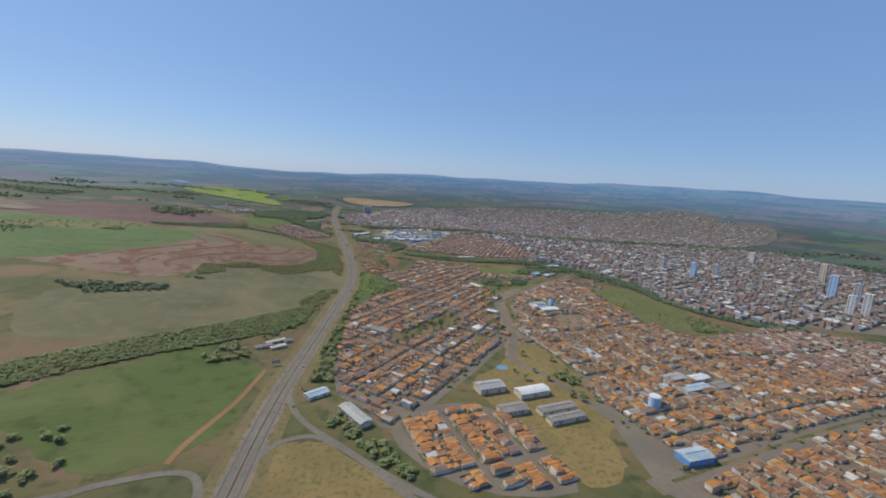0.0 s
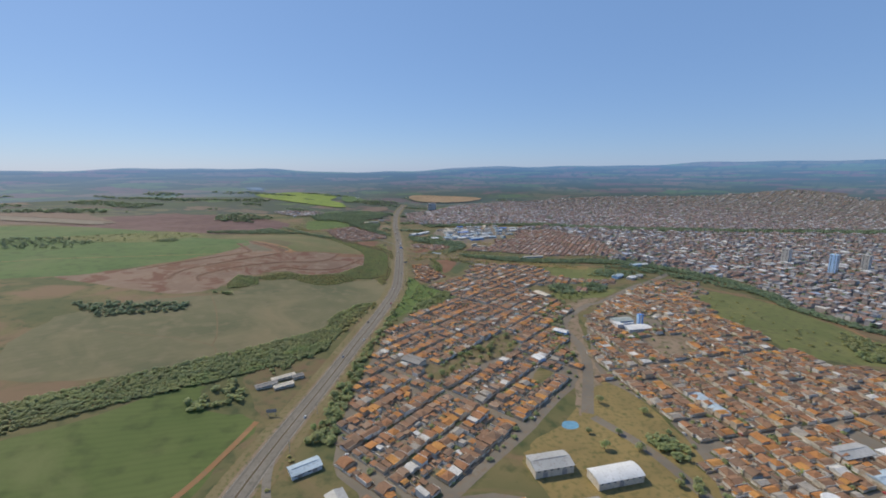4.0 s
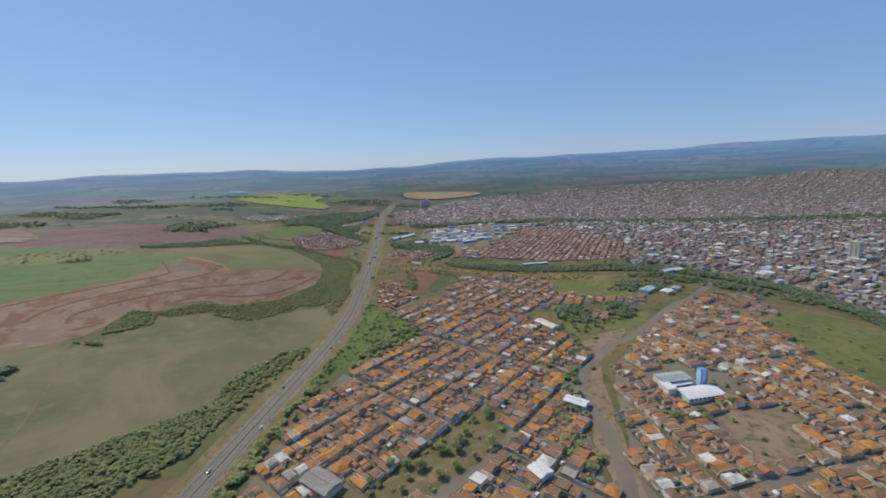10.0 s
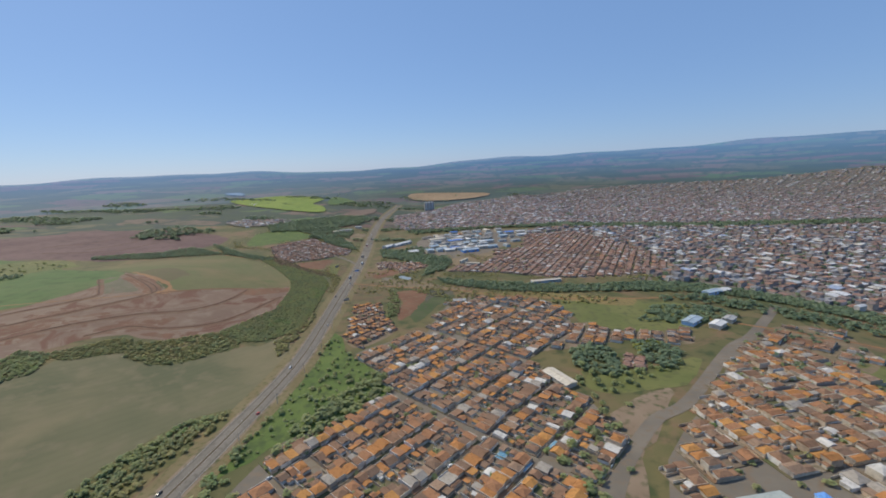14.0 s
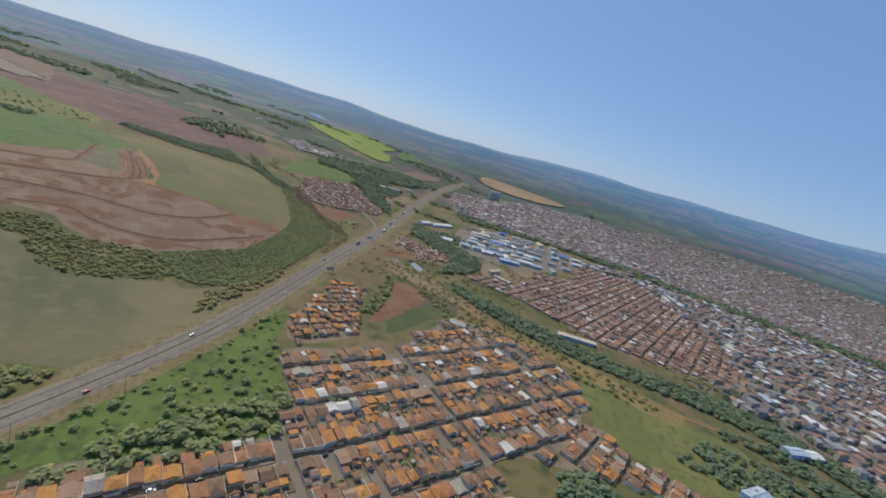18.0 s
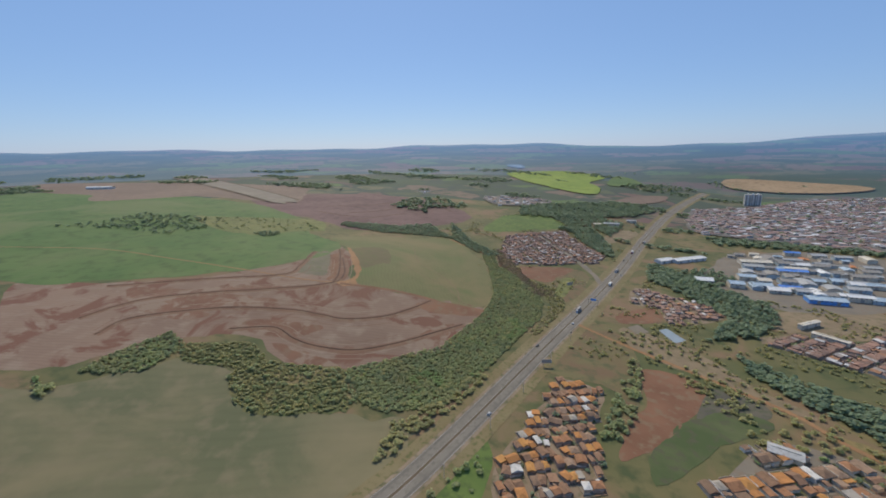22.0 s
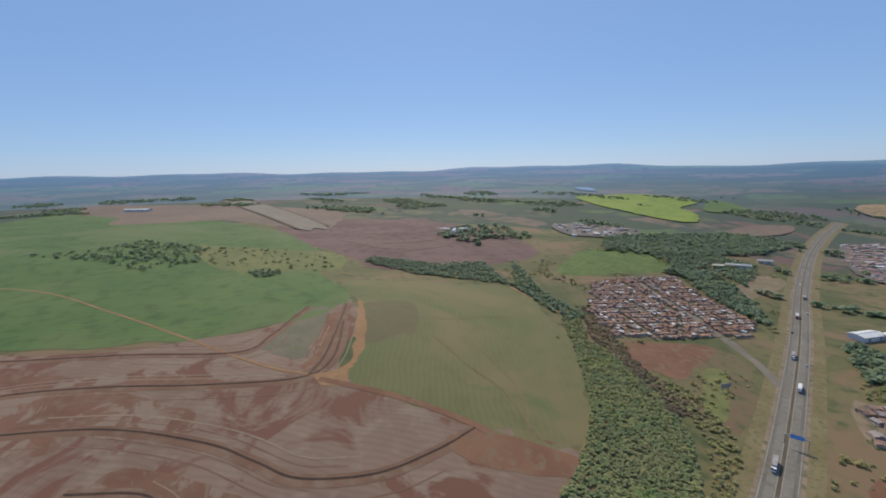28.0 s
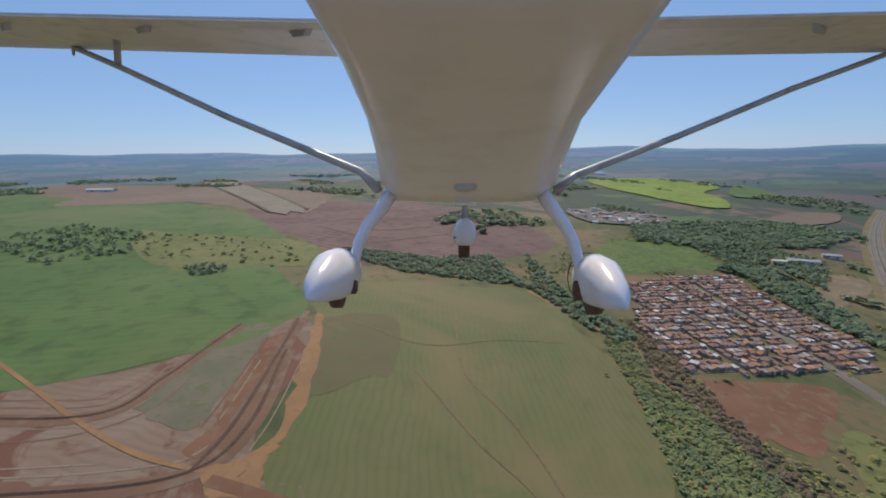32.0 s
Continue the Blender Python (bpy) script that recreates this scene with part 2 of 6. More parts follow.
ROOFS_NEW = ((0.4, (0.50, 0.225, 0.075)), (0.25, (0.44, 0.195, 0.075)), (0.15, (0.36, 0.18, 0.09)), (0.1, (0.55, 0.27, 0.09)), (0.06, (0.30, 0.20, 0.15)), (0.04, (0.52, 0.50, 0.47)))
M_ROOF_NEW = material("new_orange_tile_roof", (0.85, 0.85, 0.85), (1, 1, 1), big=0.08, fine=0.5, spread=ROOFS_NEW, bump=0.15)
M_ROOF_NEW_OB = material("new_orange_tile_house_roof", (0.85, 0.85, 0.85), (1, 1, 1), big=0.1, fine=0.6, spread=ROOFS_NEW, bump=0.15, by="object")
M_WALL_OB = material("painted_house_render", (0.82, 0.82, 0.82), (1, 1, 1), big=0.1, fine=0.5, spread=WALLS, by="object")
LEAVES = ((0.4, (0.158, 0.185, 0.09)), (0.3, (0.17, 0.195, 0.092)), (0.2, (0.18, 0.195, 0.095)), (0.1, (0.195, 0.19, 0.10)))
BUSHY = ((0.35, (0.185, 0.185, 0.085)), (0.35, (0.205, 0.195, 0.088)), (0.15, (0.23, 0.205, 0.088)), (0.15, (0.19, 0.205, 0.08)))
M_LEAF = material("leaves", (0.82, 0.85, 0.82), (1.14, 1.1, 0.95), (0.125, 0.155, 0.075), big=0.06, fine=0.3, spread=LEAVES, rough=0.8)
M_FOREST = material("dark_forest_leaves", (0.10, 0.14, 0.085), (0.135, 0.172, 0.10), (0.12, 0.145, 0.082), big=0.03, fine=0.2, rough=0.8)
M_DRYLEAF = material("brown_leafless_scrub", (0.13, 0.098, 0.07), (0.18, 0.135, 0.09), (0.12, 0.115, 0.06), big=0.06, fine=0.3, rough=0.9)
M_LIME = material("yellow_green_leaves", (0.24, 0.25, 0.05), (0.30, 0.29, 0.06), (0.20, 0.22, 0.05), big=0.1, fine=0.4, rough=0.8)
M_BUSH = material("dry_scrub_leaves", (0.8, 0.82, 0.8), (1.08, 1.02, 0.92), (0.16, 0.155, 0.07), big=0.07, fine=0.25, spread=BUSHY, rough=0.8)
for m_ in (M_LEAF, M_BUSH, M_FOREST, M_DRYLEAF):
    tr_, mx_ = m_.node_tree.nodes.new("ShaderNodeBsdfTranslucent"), m_.node_tree.nodes.new("ShaderNodeAddShader")
    bs_ = m_.node_tree.nodes["Principled BSDF"]
    m_.node_tree.links.new(bs_.inputs["Base Color"].links[0].from_socket, tr_.inputs["Color"])
    m_.node_tree.links.new(bs_.outputs[0], mx_.inputs[0])
    m_.node_tree.links.new(tr_.outputs[0], mx_.inputs[1])
    m_.node_tree.links.new(mx_.outputs[0], m_.node_tree.nodes["Material Output"].inputs["Surface"])
M_PARK = material("worn_park_grass", (0.11, 0.105, 0.042), (0.16, 0.125, 0.062), (0.20, 0.145, 0.092), big=0.05, fine=0.09)
M_WEEDY = material("weedy_grey_soil", (0.135, 0.122, 0.08), (0.17, 0.14, 0.095), (0.12, 0.125, 0.06), big=0.05, fine=0.2)
M_BROWNED = material("browned_stubble", (0.115, 0.098, 0.048), (0.14, 0.112, 0.055), (0.105, 0.11, 0.042), big=0.03, fine=0.12)
M_BARK = material("bark", (0.09, 0.065, 0.045), (0.14, 0.10, 0.07), big=0.5, fine=3)
def patchwork(name, scale, distant=False):
    """Farmland in cells of different crops with dark hedges; the distant one glows blue to paint in haze."""
    m = bpy.data.materials.new(name)
    m.use_nodes = True
    n, k = m.node_tree.nodes, m.node_tree.links
    bs = n["Principled BSDF"]
    bs.inputs["Roughness"].default_value = 0.9
    geo, mp, wob = n.new("ShaderNodeNewGeometry"), n.new("ShaderNodeMapping"), n.new("ShaderNodeTexNoise")
    mp.inputs["Scale"].default_value = (scale, scale, 0.07) if distant else (scale, scale * 1.4, 0)
    mp.inputs["Rotation"].default_value = (0, 0, 0.5)
    k.new(geo.outputs["Position"], mp.inputs["Vector"])
    wob.inputs["Scale"].default_value, wob.inputs["Detail"].default_value = 1.6, 5
    k.new(mp.outputs["Vector"], wob.inputs["Vector"])
    add = n.new("ShaderNodeVectorMath")
    add.operation = "MULTIPLY_ADD"
    add.inputs[1].default_value = (0.9, 0.9, 0.9)
    k.new(wob.outputs["Color"], add.inputs[0])
    k.new(mp.outputs["Vector"], add.inputs[2])
    cell, edge = n.new("ShaderNodeTexVoronoi"), n.new("ShaderNodeTexVoronoi")
    edge.feature = "DISTANCE_TO_EDGE"
    for v in (cell, edge):
        v.inputs["Scale"].default_value = 1.0
        k.new(add.outputs["Vector"], v.inputs["Vector"])
    sep, ramp = n.new("ShaderNodeSeparateColor"), n.new("ShaderNodeValToRGB")
    k.new(cell.outputs["Color"], sep.inputs[0])
    k.new(sep.outputs[0], ramp.inputs["Fac"])
    ramp.color_ramp.interpolation = "CONSTANT"
    # dark greens lean to blue: some distance haze put into the base colours
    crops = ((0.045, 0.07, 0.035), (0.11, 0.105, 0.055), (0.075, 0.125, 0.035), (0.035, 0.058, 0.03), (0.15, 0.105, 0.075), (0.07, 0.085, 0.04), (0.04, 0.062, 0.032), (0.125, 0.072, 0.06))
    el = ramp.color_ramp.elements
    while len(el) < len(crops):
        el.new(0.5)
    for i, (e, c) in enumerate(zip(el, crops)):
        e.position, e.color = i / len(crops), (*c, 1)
    grain, mix = n.new("ShaderNodeTexNoise"), n.new("ShaderNodeMix")
    grain.inputs["Scale"].default_value, grain.inputs["Detail"].default_value = 0.02, 6
    k.new(geo.outputs["Position"], grain.inputs["Vector"])
    gr = n.new("ShaderNodeValToRGB")
    gr.color_ramp.elements[0].position, gr.color_ramp.elements[1].position = 0.52, 0.66
    k.new(grain.outputs["Fac"], gr.inputs["Fac"])
    mix.data_type = "RGBA"
    mix.inputs["B"].default_value = (0.045, 0.065, 0.03, 1)
    k.new(gr.outputs["Color"], mix.inputs["Factor"])
    k.new(ramp.outputs["Color"], mix.inputs["A"])
    hedge, mix2 = n.new("ShaderNodeValToRGB"), n.new("ShaderNodeMix")
    hedge.color_ramp.elements[0].position, hedge.color_ramp.elements[1].position = 0.03, 0.09
    hedge.color_ramp.elements[0].color, hedge.color_ramp.elements[1].color = (1, 1, 1, 1), (0, 0, 0, 1)
    k.new(edge.outputs["Distance"], hedge.inputs["Fac"])
    mix2.data_type = "RGBA"
    # hedge green with raised blue, the same haze tint
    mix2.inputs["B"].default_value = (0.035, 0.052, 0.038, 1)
    if not distant:
        k.new(hedge.outputs["Color"], mix2.inputs["Factor"])
    else:
        # even dark blue-green tint over the far land, part of the painted haze
        mix2.inputs["Factor"].default_value = 0.3
    k.new(mix.outputs["Result"], mix2.inputs["A"])
    k.new(mix2.outputs["Result"], bs.inputs["Base Color"])
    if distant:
        # haze painted as a blue glow that strengthens with height up to the skyline
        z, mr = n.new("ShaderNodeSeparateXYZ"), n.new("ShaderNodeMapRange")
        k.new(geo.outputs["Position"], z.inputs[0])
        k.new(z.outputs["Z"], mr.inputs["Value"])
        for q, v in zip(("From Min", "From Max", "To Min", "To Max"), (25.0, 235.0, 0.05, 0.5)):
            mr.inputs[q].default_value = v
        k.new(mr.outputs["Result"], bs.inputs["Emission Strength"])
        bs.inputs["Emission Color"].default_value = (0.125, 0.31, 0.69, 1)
    return m


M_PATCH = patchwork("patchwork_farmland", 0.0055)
M_FAR = patchwork("distant_farmland_haze", 0.0042, True)


def blotched(m, col, scale, lo, hi, full=1.0):
    """Patches of another soil colour with soft ragged edges."""
    n, k = m.node_tree.nodes, m.node_tree.links
    bs = n["Principled BSDF"]
    old = bs.inputs["Base Color"].links[0].from_socket
    geo, nz, rp, mx = n.new("ShaderNodeNewGeometry"), n.new("ShaderNodeTexNoise"), n.new("ShaderNodeValToRGB"), n.new("ShaderNodeMix")
    nz.inputs["Scale"].default_value, nz.inputs["Detail"].default_value, nz.inputs["Roughness"].default_value = scale, 6, 0.6
    nz.inputs["Distortion"].default_value = 0.8
    k.new(geo.outputs["Position"], nz.inputs["Vector"])
    rp.color_ramp.elements[0].position, rp.color_ramp.elements[1].position = lo, hi
    rp.color_ramp.elements[1].color = (full, full, full, 1)
    k.new(nz.outputs["Fac"], rp.inputs["Fac"])
    mx.data_type = "RGBA"
    mx.inputs["B"].default_value = (*col, 1)
    k.new(rp.outputs["Color"], mx.inputs["Factor"])
    k.new(old, mx.inputs["A"])
    k.new(mx.outputs["Result"], bs.inputs["Base Color"])


blotched(M_PLOUGH, (0.155, 0.072, 0.046), 0.02, 0.53, 0.585)
blotched(M_OLIVE, (0.178, 0.145, 0.066), 0.006, 0.5, 0.64)
blotched(M_OLIVE, (0.088, 0.125, 0.038), 0.009, 0.56, 0.68, 0.7)
blotched(M_GREEN2, (0.12, 0.15, 0.055), 0.004, 0.5, 0.65)
blotched(M_GREEN, (0.13, 0.15, 0.05), 0.008, 0.52, 0.68)
blotched(M_GREY, (0.196, 0.163, 0.088), 0.007, 0.48, 0.64)
blotched(M_LAND, (0.19, 0.125, 0.07), 0.012, 0.52, 0.62)
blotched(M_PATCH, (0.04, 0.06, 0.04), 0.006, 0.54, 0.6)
blotched(M_REDSOIL, (0.225, 0.158, 0.112), 0.035, 0.5, 0.55)
blotched(M_LEAF, (0.175, 0.165, 0.08), 0.014, 0.5, 0.62, 0.65)
blotched(M_LEAF, (0.11, 0.19, 0.055), 0.03, 0.58, 0.66, 0.7)
blotched(M_SCRUB, (0.20, 0.15, 0.07), 0.015, 0.52, 0.6)

# ---- the lie of the land ----


def terrain(x, y):
    x, y = np.asarray(x, float), np.asarray(y, float)
    u = -(x + 180) / 31.0
    d = 31 * np.where(u < 30, np.log1p(np.exp(np.minimum(u, 30))), u)
    z = -17 + 94 * (1 - np.exp(-d / 624)) + 17 * np.exp(-((x + 374) / 234) ** 2 - ((y - 920) / 195) ** 2)
    z = z + 11 * np.exp(-((x - 296) ** 2 + (y - 507) ** 2) / 140 ** 2) - 6 * np.exp(-((x + 180) ** 2 + (y - 335) ** 2) / 117 ** 2)
    s = np.clip((x - 374) / 328, 0, 1)
    z = z - 22 * s * s * (3 - 2 * s)
    r = np.hypot(x + 117, y - 468)
    s = np.clip((r - 1794) / 1326, 0, 1)
    h = np.arctan2(-(x + 117), y - 468)
    rim = 234 - 31 * np.maximum(0, -(x + 117) / np.maximum(r, 1)) - 36 * np.exp(-((h - 0.12) / 0.22) ** 2) + 20 * np.exp(-((h + 0.8) / 0.35) ** 2)
    return z + (rim - z) * s ** 4


def quick_mesh(name, verts, faces, mats, slots=None, smooth=False):
    """A mesh from arrays; faces all of one size."""
    verts, faces = np.asarray(verts, np.float32), np.asarray(faces, np.int32)
    me = bpy.data.meshes.new(name)
    me.vertices.add(len(verts))
    me.vertices.foreach_set("co", verts.ravel())
    me.loops.add(faces.size)
    me.loops.foreach_set("vertex_index", faces.ravel())
    me.polygons.add(len(faces))
    me.polygons.foreach_set("loop_start", np.arange(0, faces.size, faces.shape[1], dtype=np.int32))
    for m in mats if isinstance(mats, (list, tuple)) else [mats]:
        me.materials.append(m)
    if slots is not None:
        me.polygons.foreach_set("material_index", np.asarray(slots, np.int32))
    me.polygons.foreach_set("use_smooth", np.full(len(faces), bool(smooth)))
    me.update(calc_edges=True)
    return me


def piece(name, bm, mat, parent=None, label="", smooth=False):
    me = bpy.data.meshes.new(name)
    bm.to_mesh(me)
    bm.free()
    for m in mat if isinstance(mat, (list, tuple)) else [mat]:
        me.materials.append(m)
    if smooth:
        for p in me.polygons:
            p.use_smooth = True
    ob = new(name, me)
    if parent:
        ob.parent = parent
    if label:
        tagged(ob, label)
    return ob


def smoothed(pts, n=6, closed=False):
    """Points along a Catmull-Rom curve through pts."""
    p = np.array(pts, float)
    ext = np.vstack([p[-1], p, p[:2]]) if closed else np.vstack([2 * p[0] - p[1], p, 2 * p[-1] - p[-2]])
    out = []
    for i in range(len(p) if closed else len(p) - 1):
        a, b, c, d = ext[i:i + 4]
        for t in np.arange(n) / n:
            out.append(0.5 * (2 * b + (c - a) * t + (2 * a - 5 * b + 4 * c - d) * t * t + (3 * b - a - 3 * c + d) * t ** 3))
    if not closed:
        out.append(p[-1])
    return np.array(out)


def inside(x, y, poly):
    x, y = np.asarray(x, float), np.asarray(y, float)
    hit = np.zeros(x.shape, bool)
    for (x0, y0), (x1, y1) in zip(poly, np.roll(poly, -1, axis=0)):
        if y0 != y1:
            hit ^= ((y0 > y) != (y1 > y)) & (x < (x1 - x0) * (y - y0) / (y1 - y0) + x0)
    return hit


def field(name, pts, mat, up, label, category="field", n=5, step=18.0, rag=3.0):
    """A sheet of land with a curved, slightly ragged outline that lies on the terrain."""
    out = smoothed(pts, n, closed=True)
    rag = min(rag, 0.012 * float(np.ptp(out, axis=0).min()))
    out = out + NPR.normal(0, rag, out.shape)
    up = up * 0.3 if up < 1 else up
    bm = bmesh.new()
    bm.faces.new([bm.verts.new((x, y, 0)) for x, y in out])
    lo, hi = out.min(0), out.max(0)
    step = max(step, (hi - lo).max() / 60)
    for axis in (0, 1):
        for v in np.arange(lo[axis] + step / 2, hi[axis], step):
            co, no = [0, 0, 0], [0, 0, 0]
            co[axis], no[axis] = v, 1
            bmesh.ops.bisect_plane(bm, geom=bm.verts[:] + bm.edges[:] + bm.faces[:], plane_co=co, plane_no=no)
    bmesh.ops.triangulate(bm, faces=bm.faces[:])
    bmesh.ops.recalc_face_normals(bm, faces=bm.faces[:])
    if sum(f.normal.z for f in bm.faces) < 0:
        bmesh.ops.reverse_faces(bm, faces=bm.faces[:])
    for v in bm.verts:
        v.co.z = float(terrain(v.co.x, v.co.y)) + up
    return tagged(piece(name, bm, mat, smooth=True), label, category, kind="structure")


def ribbon(name, pts, width, up, mat, label="", category="road", parent=None, n=10, shift=0.0, kind="structure", crown=0.0):
    """A strip of that width along a curve, shift metres to its right."""
    c = smoothed(pts, n)
    up = up * 0.45 if up < 1 else up
    d = np.gradient(c, axis=0)
    d /= np.linalg.norm(d, axis=1)[:, None]
    side = np.c_[d[:, 1], -d[:, 0]]
    offs = (-0.5, 0.0, 0.5) if crown else np.linspace(-0.5, 0.5, max(2, math.ceil(width / 5) + 1))
    rows = []
    for o in offs:
        q = c + side * (shift + o * width)
        rows.append(np.c_[q, terrain(q[:, 0], q[:, 1]) + up + (crown if o == 0 else 0)])
    v = np.stack(rows, 1).reshape(-1, 3)
    w, m = len(offs), len(c)
    f = [(i * w + j, i * w + j + 1, (i + 1) * w + j + 1, (i + 1) * w + j) for i in range(m - 1) for j in range(w - 1)]
    ob = new(name, quick_mesh(name, v, f, mat, smooth=not crown))
    if parent:
        ob.parent = parent
        return tagged(ob, label)
    return tagged(ob, label, category, kind=kind)


# the ground: one sheet out to the rim of far hills
ang = np.linspace(0, 2 * np.pi, 361)[:-1]
rad = np.r_[np.arange(0, 1170, 20), np.arange(1170, 2040, 30), np.arange(2040, 3121, 40), 3250, 3600]
gx = -117 + rad[:, None] * np.cos(ang)[None]
gy = 468 + rad[:, None] * np.sin(ang)[None]
gz = terrain(gx, gy)
# an uneven skyline
gz[rad > 2600] += (6 * np.sin(ang * 9 + 1) + 4 * np.sin(ang * 23) + 3 * np.sin(ang * 41 + 2))[None] * np.clip((rad[rad > 2600, None] - 2600) / 500, 0, 1)
gz[-2:] = gz[-3] - np.array([[40.0], [200.0]])
A = len(ang)
ii, jj = np.meshgrid(np.arange(len(rad) - 1), np.arange(A), indexing="ij")
gf = np.stack([ii * A + jj, (ii + 1) * A + jj, (ii + 1) * A + (jj + 1) % A, ii * A + (jj + 1) % A], -1).reshape(-1, 4)
far = rad[gf[:, 0] // A] >= 2160
gv = np.stack([gx, gy, gz], -1).reshape(-1, 3)
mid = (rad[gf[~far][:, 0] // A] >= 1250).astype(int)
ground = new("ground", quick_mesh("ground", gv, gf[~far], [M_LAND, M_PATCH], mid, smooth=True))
tagged(ground, "rolling dry grassland under the town and fields", "ground", kind="structure")
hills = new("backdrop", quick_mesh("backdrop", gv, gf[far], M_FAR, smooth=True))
tagged(hills, "hazy blue far hills and fields up to the skyline", "backdrop", kind="structure")

# ---- fields ----
field("crop_field", [(-367, 191), (-312, 269), (-257, 340), (-235, 300), (-181, 288), (-187, 203), (-190, 154), (-255, 105), (-312, 136)], M_GREEN, 0.3,
      "green crop field beside the highway with an earth edge")
field("stubble_field", [(-437, 312), (-342, 328), (-271, 395), (-188, 499), (-137, 593), (-117, 702), (-126, 764), (-175, 747), (-220, 704), (-256, 704), (-292, 709),
                        (-341, 673), (-367, 600), (-461, 527), (-499, 437)], M_GREY, 0.3, "grey-green stubble field with faint curved rows")
ploughed = field("ploughed_field", [(-644, 615), (-591, 672), (-519, 760), (-470, 879), (-499, 972), (-429, 948), (-352, 889), (-272, 926), (-207, 966), (-191, 920),
                         (-184, 866), (-210, 792), (-273, 743), (-320, 747), (-368, 704), (-390, 626), (-437, 577)], M_PLOUGH, 0.3,
      "ploughed red-brown field with curved terrace banks")
field("crop_field", [(-485, 975), (-562, 1014), (-507, 1092), (-431, 1174), (-343, 1131), (-265, 1065), (-212, 984), (-209, 967), (-267, 928), (-343, 893), (-413, 940)], M_OLIVE, 0.34,
      "olive green crop field with fine rows")
field("crop_field", [(-1170, 546), (-1560, 608), (-1835, 728), (-1560, 920), (-1333, 1033), (-1014, 1092), (-722, 1067), (-624, 1006), (-499, 979), (-470, 889), (-519, 768), (-591, 680), (-647, 616), (-897, 499)],
      M_GREEN2, 0.62, "smooth bright green crop field on a rise", step=22)
field("bare_field", [(-986, 1084), (-1185, 1208), (-998, 1420), (-780, 1482), (-560, 1400), (-518, 1289), (-590, 1090), (-720, 1088)], M_PURPLE, 0.5,
      "dark red ploughed field", step=30)
field("crop_field", [(-1120, 2480), (-1040, 2690), (-930, 2780), (-698, 2700), (-650, 2400), (-560, 2270), (-500, 2080), (-560, 2030), (-700, 2101), (-885, 2228)], M_YELLOW, 3.0, "bright yellow-green crop field far off", step=60)
field("crop_field", [(-455, 1311), (-495, 1481), (-429, 1551), (-345, 1484), (-378, 1391), (-418, 1310)], M_LUSH, 0.5, "small green crop field by the stream")
field("bare_field", [(-234, 3042), (-78, 3081), (268, 2964), (156, 2808), (-26, 2761), (-203, 2847)], M_TAN, 6.0, "pale tan harvested field far off", step=60)
field("lake", [(-1326, 2800), (-1248, 2839), (-1178, 2761), (-1248, 2753)], material("water", (0.25, 0.32, 0.36), (0.3, 0.36, 0.4), rough=0.08), 5.0, "pale far-off lake", "water", step=60)
field("dry_meadow", [(430, 665), (494, 707), (560, 660), (572, 600), (585, 545), (573, 450), (514, 402), (437, 395), (400, 430), (394, 538), (416, 616)], M_MEADOW, 0.3, "green-brown meadow beside the railway")
field("dry_meadow", [(222, 909), (271, 890), (357, 868), (380, 831), (369, 790), (292, 767), (246, 788), (220, 804)], M_MEADOW, 0.3, "green-yellow open meadow above the row of houses", rag=4)
field("lawn", [(186, 677), (209, 667), (223, 658), (229, 642), (195, 641)], M_MEADOW, 0.5, "yellow-green lawn among trees")
field("lawn", [(258, 669), (292, 694), (305, 688), (267, 642), (240, 641)], M_MEADOW, 0.5, "yellow-green lawn beside the avenue")
field("bare_lot", [(353, 687), (374, 695), (367, 664), (341, 656)], M_RED, 0.5, "bare red earth lot beside the avenue")
field("bare_lot", [(415, 767), (433, 749), (449, 720), (418, 716), (411, 750)], M_RED, 0.5, "bare red earth beside old halls")
field("dry_meadow", [(190, 663), (277, 683), (284, 659), (236, 636), (190, 636)], M_MEADOW, 0.3, "dry grass lot among trees")
field("bare_field", [(-34, 952), (-10, 966), (17, 962), (19, 915), (8, 864), (0, 842), (-9, 832), (-16, 874), (-13, 909)], M_RED, 0.5, "bare red earth lot")
field("brown_scrub", [(-98, 905), (-104, 960), (-108, 1010), (-92, 1030), (-55, 1000), (-26, 945), (-18, 890), (-44, 908), (-80, 898)], M_REDSCRUB, 0.34, "brown dry scrub beside the hamlet", rag=5)
field("bare_field", [(-90, 1076), (-65, 1125), (-46, 1087), (-78, 1050)], M_RED, 0.5, "bare dark red earth lot")
field("damp_ground", [(17, 959), (56, 961), (62, 940), (38, 900), (21, 870), (20, 918)], M_BURNT, 0.42, "dark damp ground beside the red lot")
field("damp_grass", [(4, 858), (15, 898), (34, 929), (55, 940), (66, 929), (40, 885), (22, 830), (12, 825)], M_DAMP, 0.5, "dark green damp grass beside the red lot")
field("bare_field", [(-76, 1036), (-41, 1040), (3, 1026), (48, 987), (90, 965), (60, 962), (25, 975), (-17, 980), (-53, 996)], M_TANSOIL, 0.4, "bare tan earth lot")
field("bare_field", [(-267, 1147), (-240, 1185), (-209, 1215), (-205, 1160), (-227, 1109), (-255, 1125)], M_RED, 0.5, "bare red earth beside the village")
field("grass_lot", [(-215, 1200), (-183, 1209), (-158, 1139), (-152, 1075), (-168, 1072), (-197, 1100), (-215, 1125)], M_REDSCRUB, 0.38, "patchy grass lot beside the village")
field("bare_field", [(-262, 909), (-246, 937), (-202, 962), (-196, 950), (-222, 920), (-245, 905)], M_RED, 0.6, "red earth at the corner of the fields")
